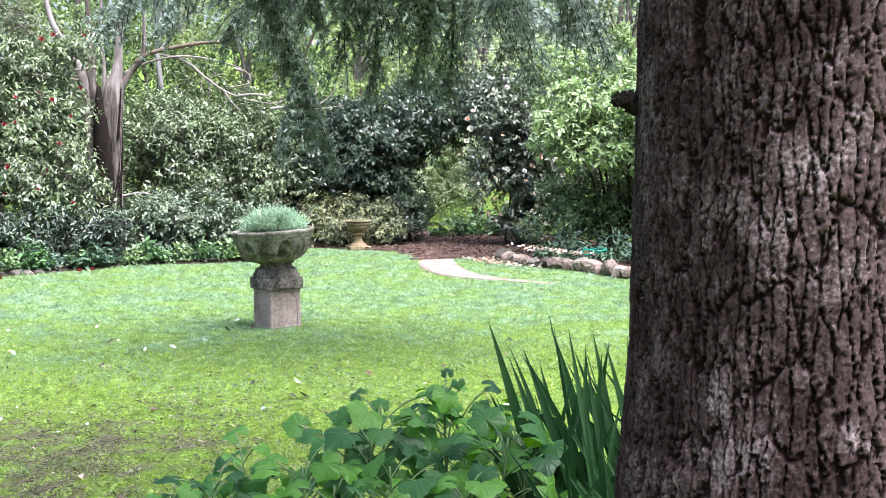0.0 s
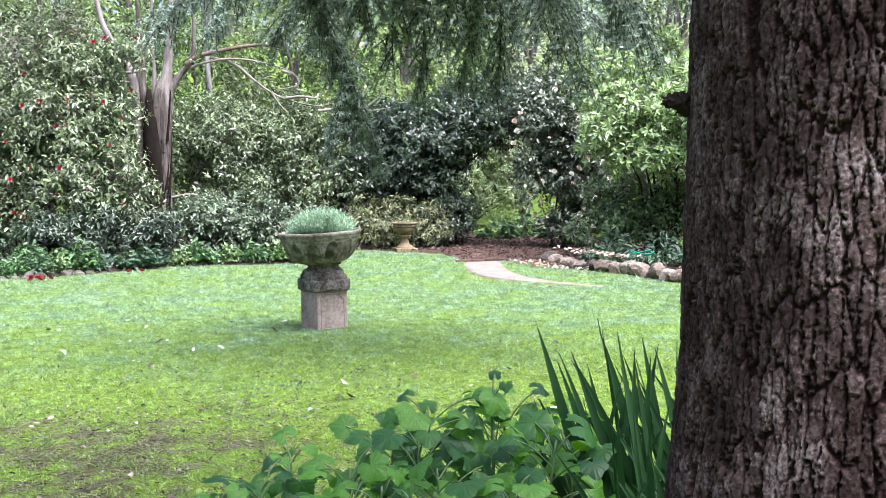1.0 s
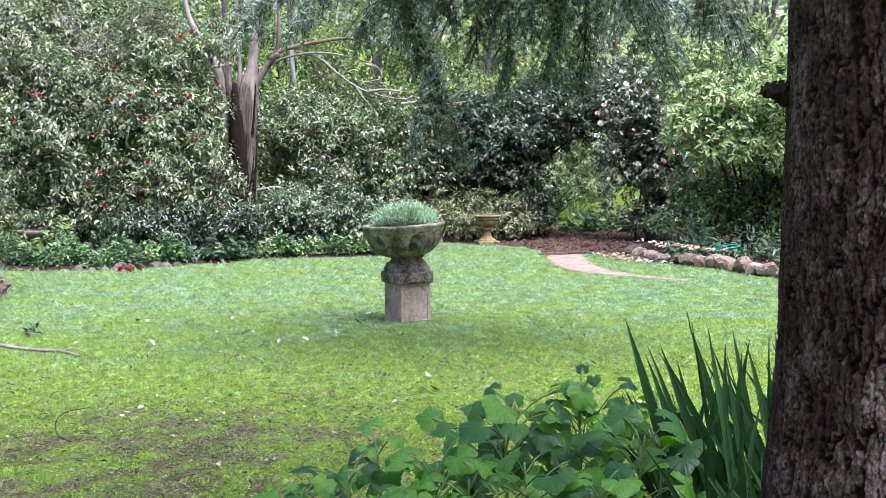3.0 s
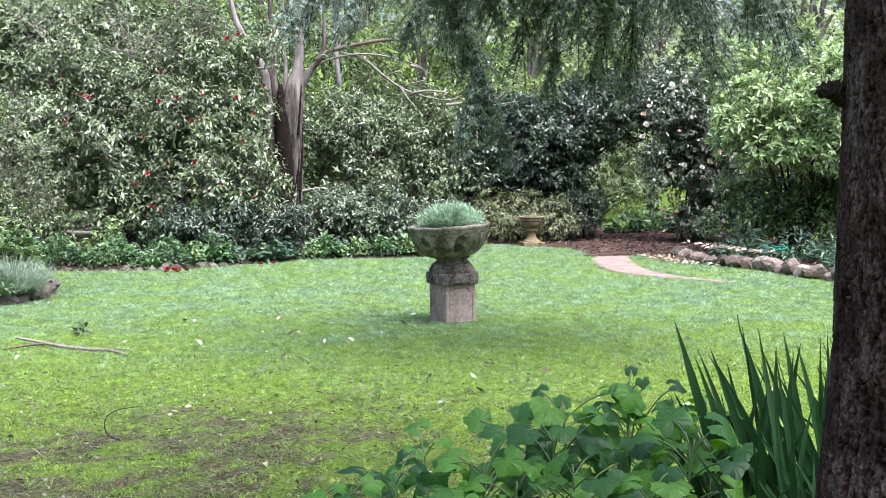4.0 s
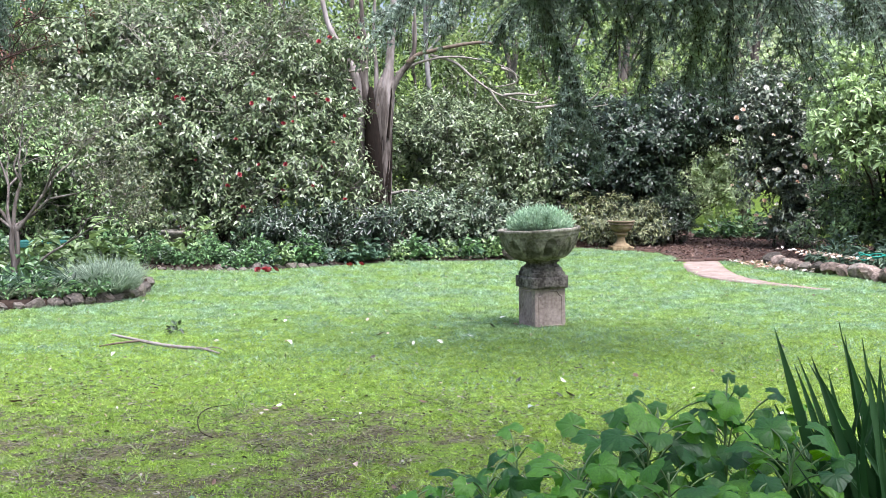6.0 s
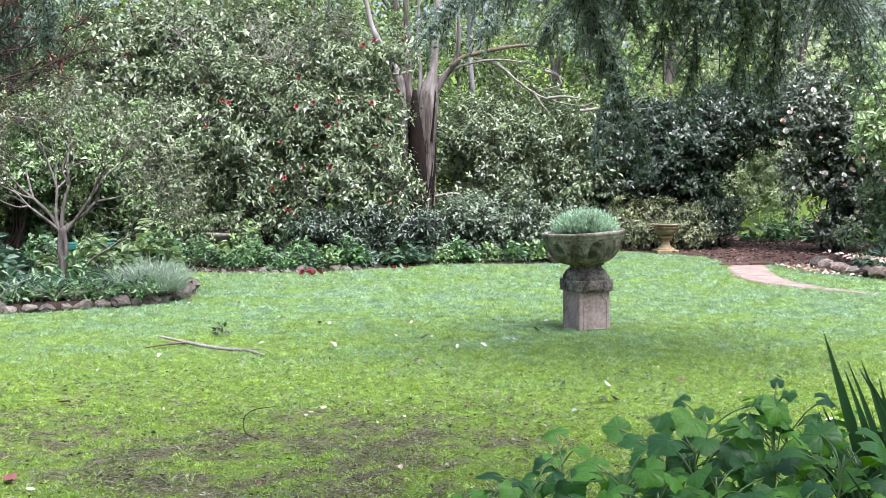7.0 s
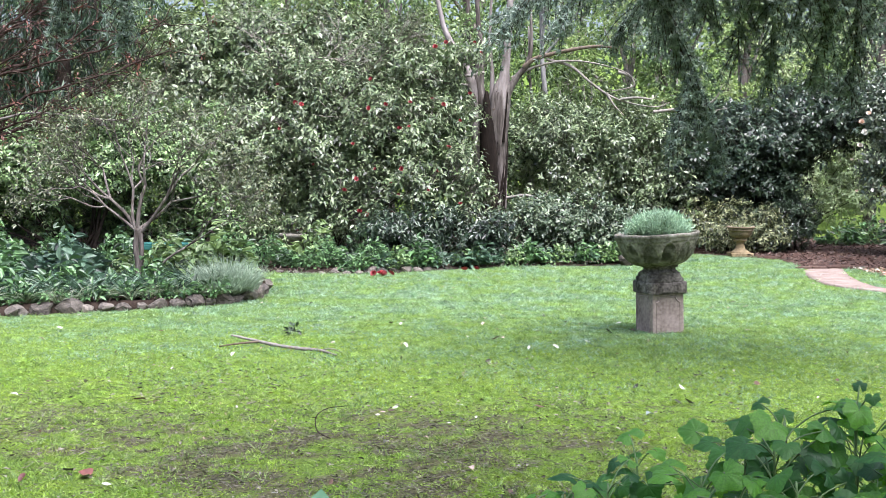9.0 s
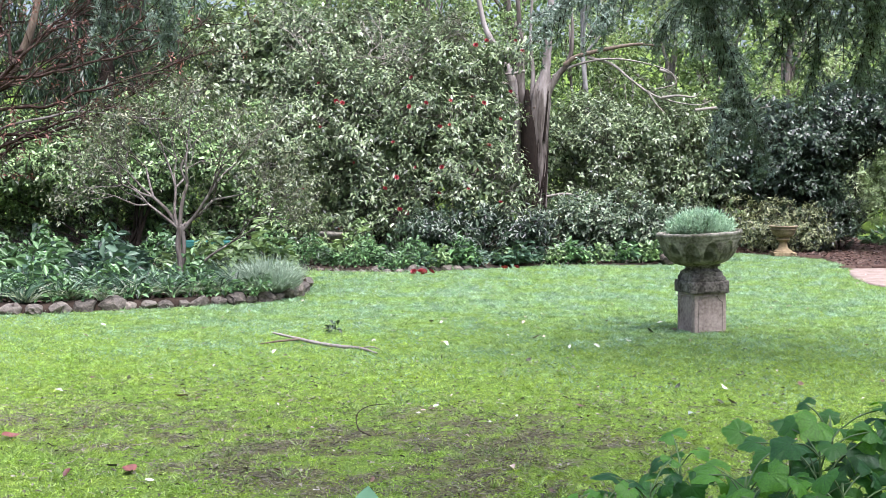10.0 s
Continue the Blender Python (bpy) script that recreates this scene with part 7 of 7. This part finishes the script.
part("stem", tubes_mesh("stem", [(spline([(0.09, -0.16, 0.01), (0.0, -0.08, 0.03), (-0.03, 0.01, 0.09), (0.02, 0.07, 0.13), (0.13, 0.15, 0.135)], 8), np.linspace(0.0042, 0.002, 33))], 6), M["wood_dark"], loop_)
DRY = []
for k in range(4):
    g_ = np.random.default_rng(40 + k)
    t_ = np.linspace(0, 1, 7)
    w_ = np.sin(np.pi * t_**0.85) * 0.24 + 0.004
    c_ = np.stack([t_ - 0.5, 0.1 * np.sin(t_ * 3 + k), 0.12 + 0.16 * np.cos(t_ * 5 + k)], 1)
    v_ = np.concatenate([c_ + np.stack([0 * t_, -w_, w_ * (0.5 + 0.2 * k)], 1), c_, c_ + np.stack([0 * t_, w_, w_ * 0.7], 1)])
    a_ = np.arange(6)
    DRY.append(mesh_of("fallen_leaf", v_, np.concatenate([np.stack([a_, a_ + 1, a_ + 8, a_ + 7], 1), np.stack([a_ + 7, a_ + 8, a_ + 15, a_ + 14], 1)]), True))
    DRY[-1].materials.append(M["litter_one"])


LITTER = {"any": M["litter_one"]}
for tone, c0, c1 in (("white", (0.5, 0.5, 0.47), (0.62, 0.6, 0.56)), ("dark", (0.025, 0.03, 0.014), (0.05, 0.05, 0.025)), ("brown", (0.07, 0.035, 0.02), (0.15, 0.08, 0.05)), ("red", (0.1, 0.025, 0.018), (0.2, 0.06, 0.045)), ("pink", (0.4, 0.27, 0.23), (0.5, 0.38, 0.33)), ("grey", (0.2, 0.25, 0.22), (0.32, 0.36, 0.33))):
    LITTER[tone] = leaf_material("fallen_leaf_" + tone, [c0, c1], 0.55, 0.1, by_object=True)
TONE_WORDS = {"any": "dry curled leaf", "white": "curled white petal", "dark": "dark shrivelled leaf", "brown": "brown curled leaf", "red": "dull red fallen leaf", "pink": "faded pink petal", "grey": "grey-green arched leaf"}


def fallen(x, y, size, z=0.012, tone="any"):
    ob = part("fallen_leaf", DRY[int(rng.integers(4))], None, None, "", Matrix.LocRotScale((x, y, z), Euler((rng.normal() * 0.3, rng.normal() * 0.3, rng.uniform(0, 6.3))), (size, size, size * 0.55)))
    ob.material_slots[0].link = "OBJECT"
    ob.material_slots[0].material = LITTER[tone]
    tagged(ob, TONE_WORDS[tone] + " lying on the mown grass", "leaf", "fallen leaves on the lawn")


for x, y, s, tone in ((-0.85, 7.4, 0.07, "white"), (-0.78, 7.48, 0.05, "white"), (-0.92, 7.3, 0.04, "white"), (-0.93, 10.8, 0.12, "brown"), (-0.88, 10.82, 0.08, "pink"), (0.66, 9.17, 0.1, "dark"), (0.27, 7.71, 0.1, "grey"), (-2.98, 7.71, 0.13, "brown"), (-2.84, 7.65, 0.08, "pink"), (-2.54, 5.85, 0.17, "red"), (-2.66, 5.9, 0.12, "dark"), (-2.83, 5.75, 0.09, "red"),
                      (-0.68, 6.23, 0.08, "pink"), (-3.49, 6.44, 0.15, "red"), (0.53, 8.15, 0.15, "dark"), (0.46, 8.13, 0.1, "dark"), (0.68, 8.15, 0.07, "dark"), (-2.81, 9.11, 0.08, "white"), (-2.93, 9.61, 0.09, "white"), (1.04, 8.88, 0.11, "brown"), (-1.99, 11.65, 0.11, "dark"), (-1.9, 11.6, 0.08, "white"), (-1.32, 7.6, 0.09, "brown"), (-1.36, 7.55, 0.06, "pink"), (0.05, 11.35, 0.13, "dark"), (0.25, 11.45, 0.1, "brown"), (-0.4, 10.4, 0.08, "white"), (-0.62, 10.3, 0.07, "white"), (-0.15, 10.75, 0.09, "white"), (-1.2, 6.75, 0.07, "white"), (-1.0, 6.9, 0.06, "pink")):
    fallen(x, y, s * 0.75, 0.014, tone)
clump("small_weed", "small dark weed standing out of the grass", "plant", (-2.72, 10.75, 0.0), (0.07, 0.05, 0.13), "camellia_dark", 0.06, 18)
k = 0
while k < 150:
    y = 5.0 + 11.5 * rng.random() ** 1.2
    x = rng.uniform(-0.5, 0.36) * y
    if not any(inside(poly, np.array([x]), np.array([y]))[0] for poly in BEDS):
        fallen(x, y, rng.uniform(0.025, 0.065), 0.016, ("any", "white", "white", "pink", "brown", "dark")[k % 6])
        k += 1


def litter(name, label, n, poly, mat, size, z):
    lo, hi = np.min(poly, 0), np.max(poly, 0)
    p = rng.uniform(lo, hi, (n, 2))
    p = p[inside(poly, p[:, 0], p[:, 1])]
    b = np.stack([p[:, 0], p[:, 1], np.full(len(p), z) + rng.random(len(p)) * 0.02], 1)
    v, f = leaf_arrays(b, rng.normal(size=(len(p), 3)) * [1, 1, 0.25], rng.normal(size=(len(p), 3)) * 0.4 + [0, 0, 1], size * rng.uniform(0.5, 1.3, len(p)), size * 0.5)
    tagged(part(name, mesh_of(name, v, f), M[mat]), label, "leaf litter", kind="stuff")


litter("leaf_litter", "fallen brown leaves over the mulch", 9000, MULCH, "litter", 0.06, 0.03)
litter("petal_litter", "fallen white and rusty petals by the stones", 420, [(3.5, 18.4), (4.3, 18.4), (4.7, 17.1), (4.2, 16.6), (3.8, 17.3)], "litter_pale", 0.09, 0.025)
litter("rock_petals", "white and rusty petals lying over the stones", 260, [(4.1, 17.9), (4.5, 17.5), (5.0, 16.2), (4.85, 15.9), (4.3, 16.8)], "litter_pale", 0.08, 0.24)
litter("border_litter", "dry leaves on the border's soil", 2500, [(-5.2, 16.75), (-3.3, 16.62), (-2.1, 17.55), (0.15, 18.55), (0.2, 19.2), (-5.2, 18.2)], "litter", 0.05, 0.05)
litter("bed_litter", "dry leaves and straw on the raised bed", 2500, ISLAND, "litter", 0.07, 0.11)
litter("lawn_debris", "bits of dry grass and leaf over the worn lawn", 1600, [(-4.4, 5), (0.6, 5), (1.0, 9.5), (-3.5, 9.5)], "straw", 0.03, 0.01)
litter("pale_flecks", "small pale petals and dry bits scattered over the lawn", 420, [(-6, 6), (2.2, 6), (4.5, 14.5), (2.6, 18), (-3, 15.5), (-4, 12)], "litter_pale", 0.028, 0.024)
for x, y in ((-2.95, 16.4), (-2.88, 16.35), (-3.02, 16.38), (-2.8, 16.42), (-1.9, 17.2), (-1.75, 17.3), (-2.92, 16.46)):
    ob = part("fallen_flower", BLOSSOM["red"], None, None, "", pose(x, y, 0.03, rng.normal() * 30, rng.normal() * 30, 0))
    tagged(ob, "fallen red camellia flower on the grass", "flower", "fallen flowers")
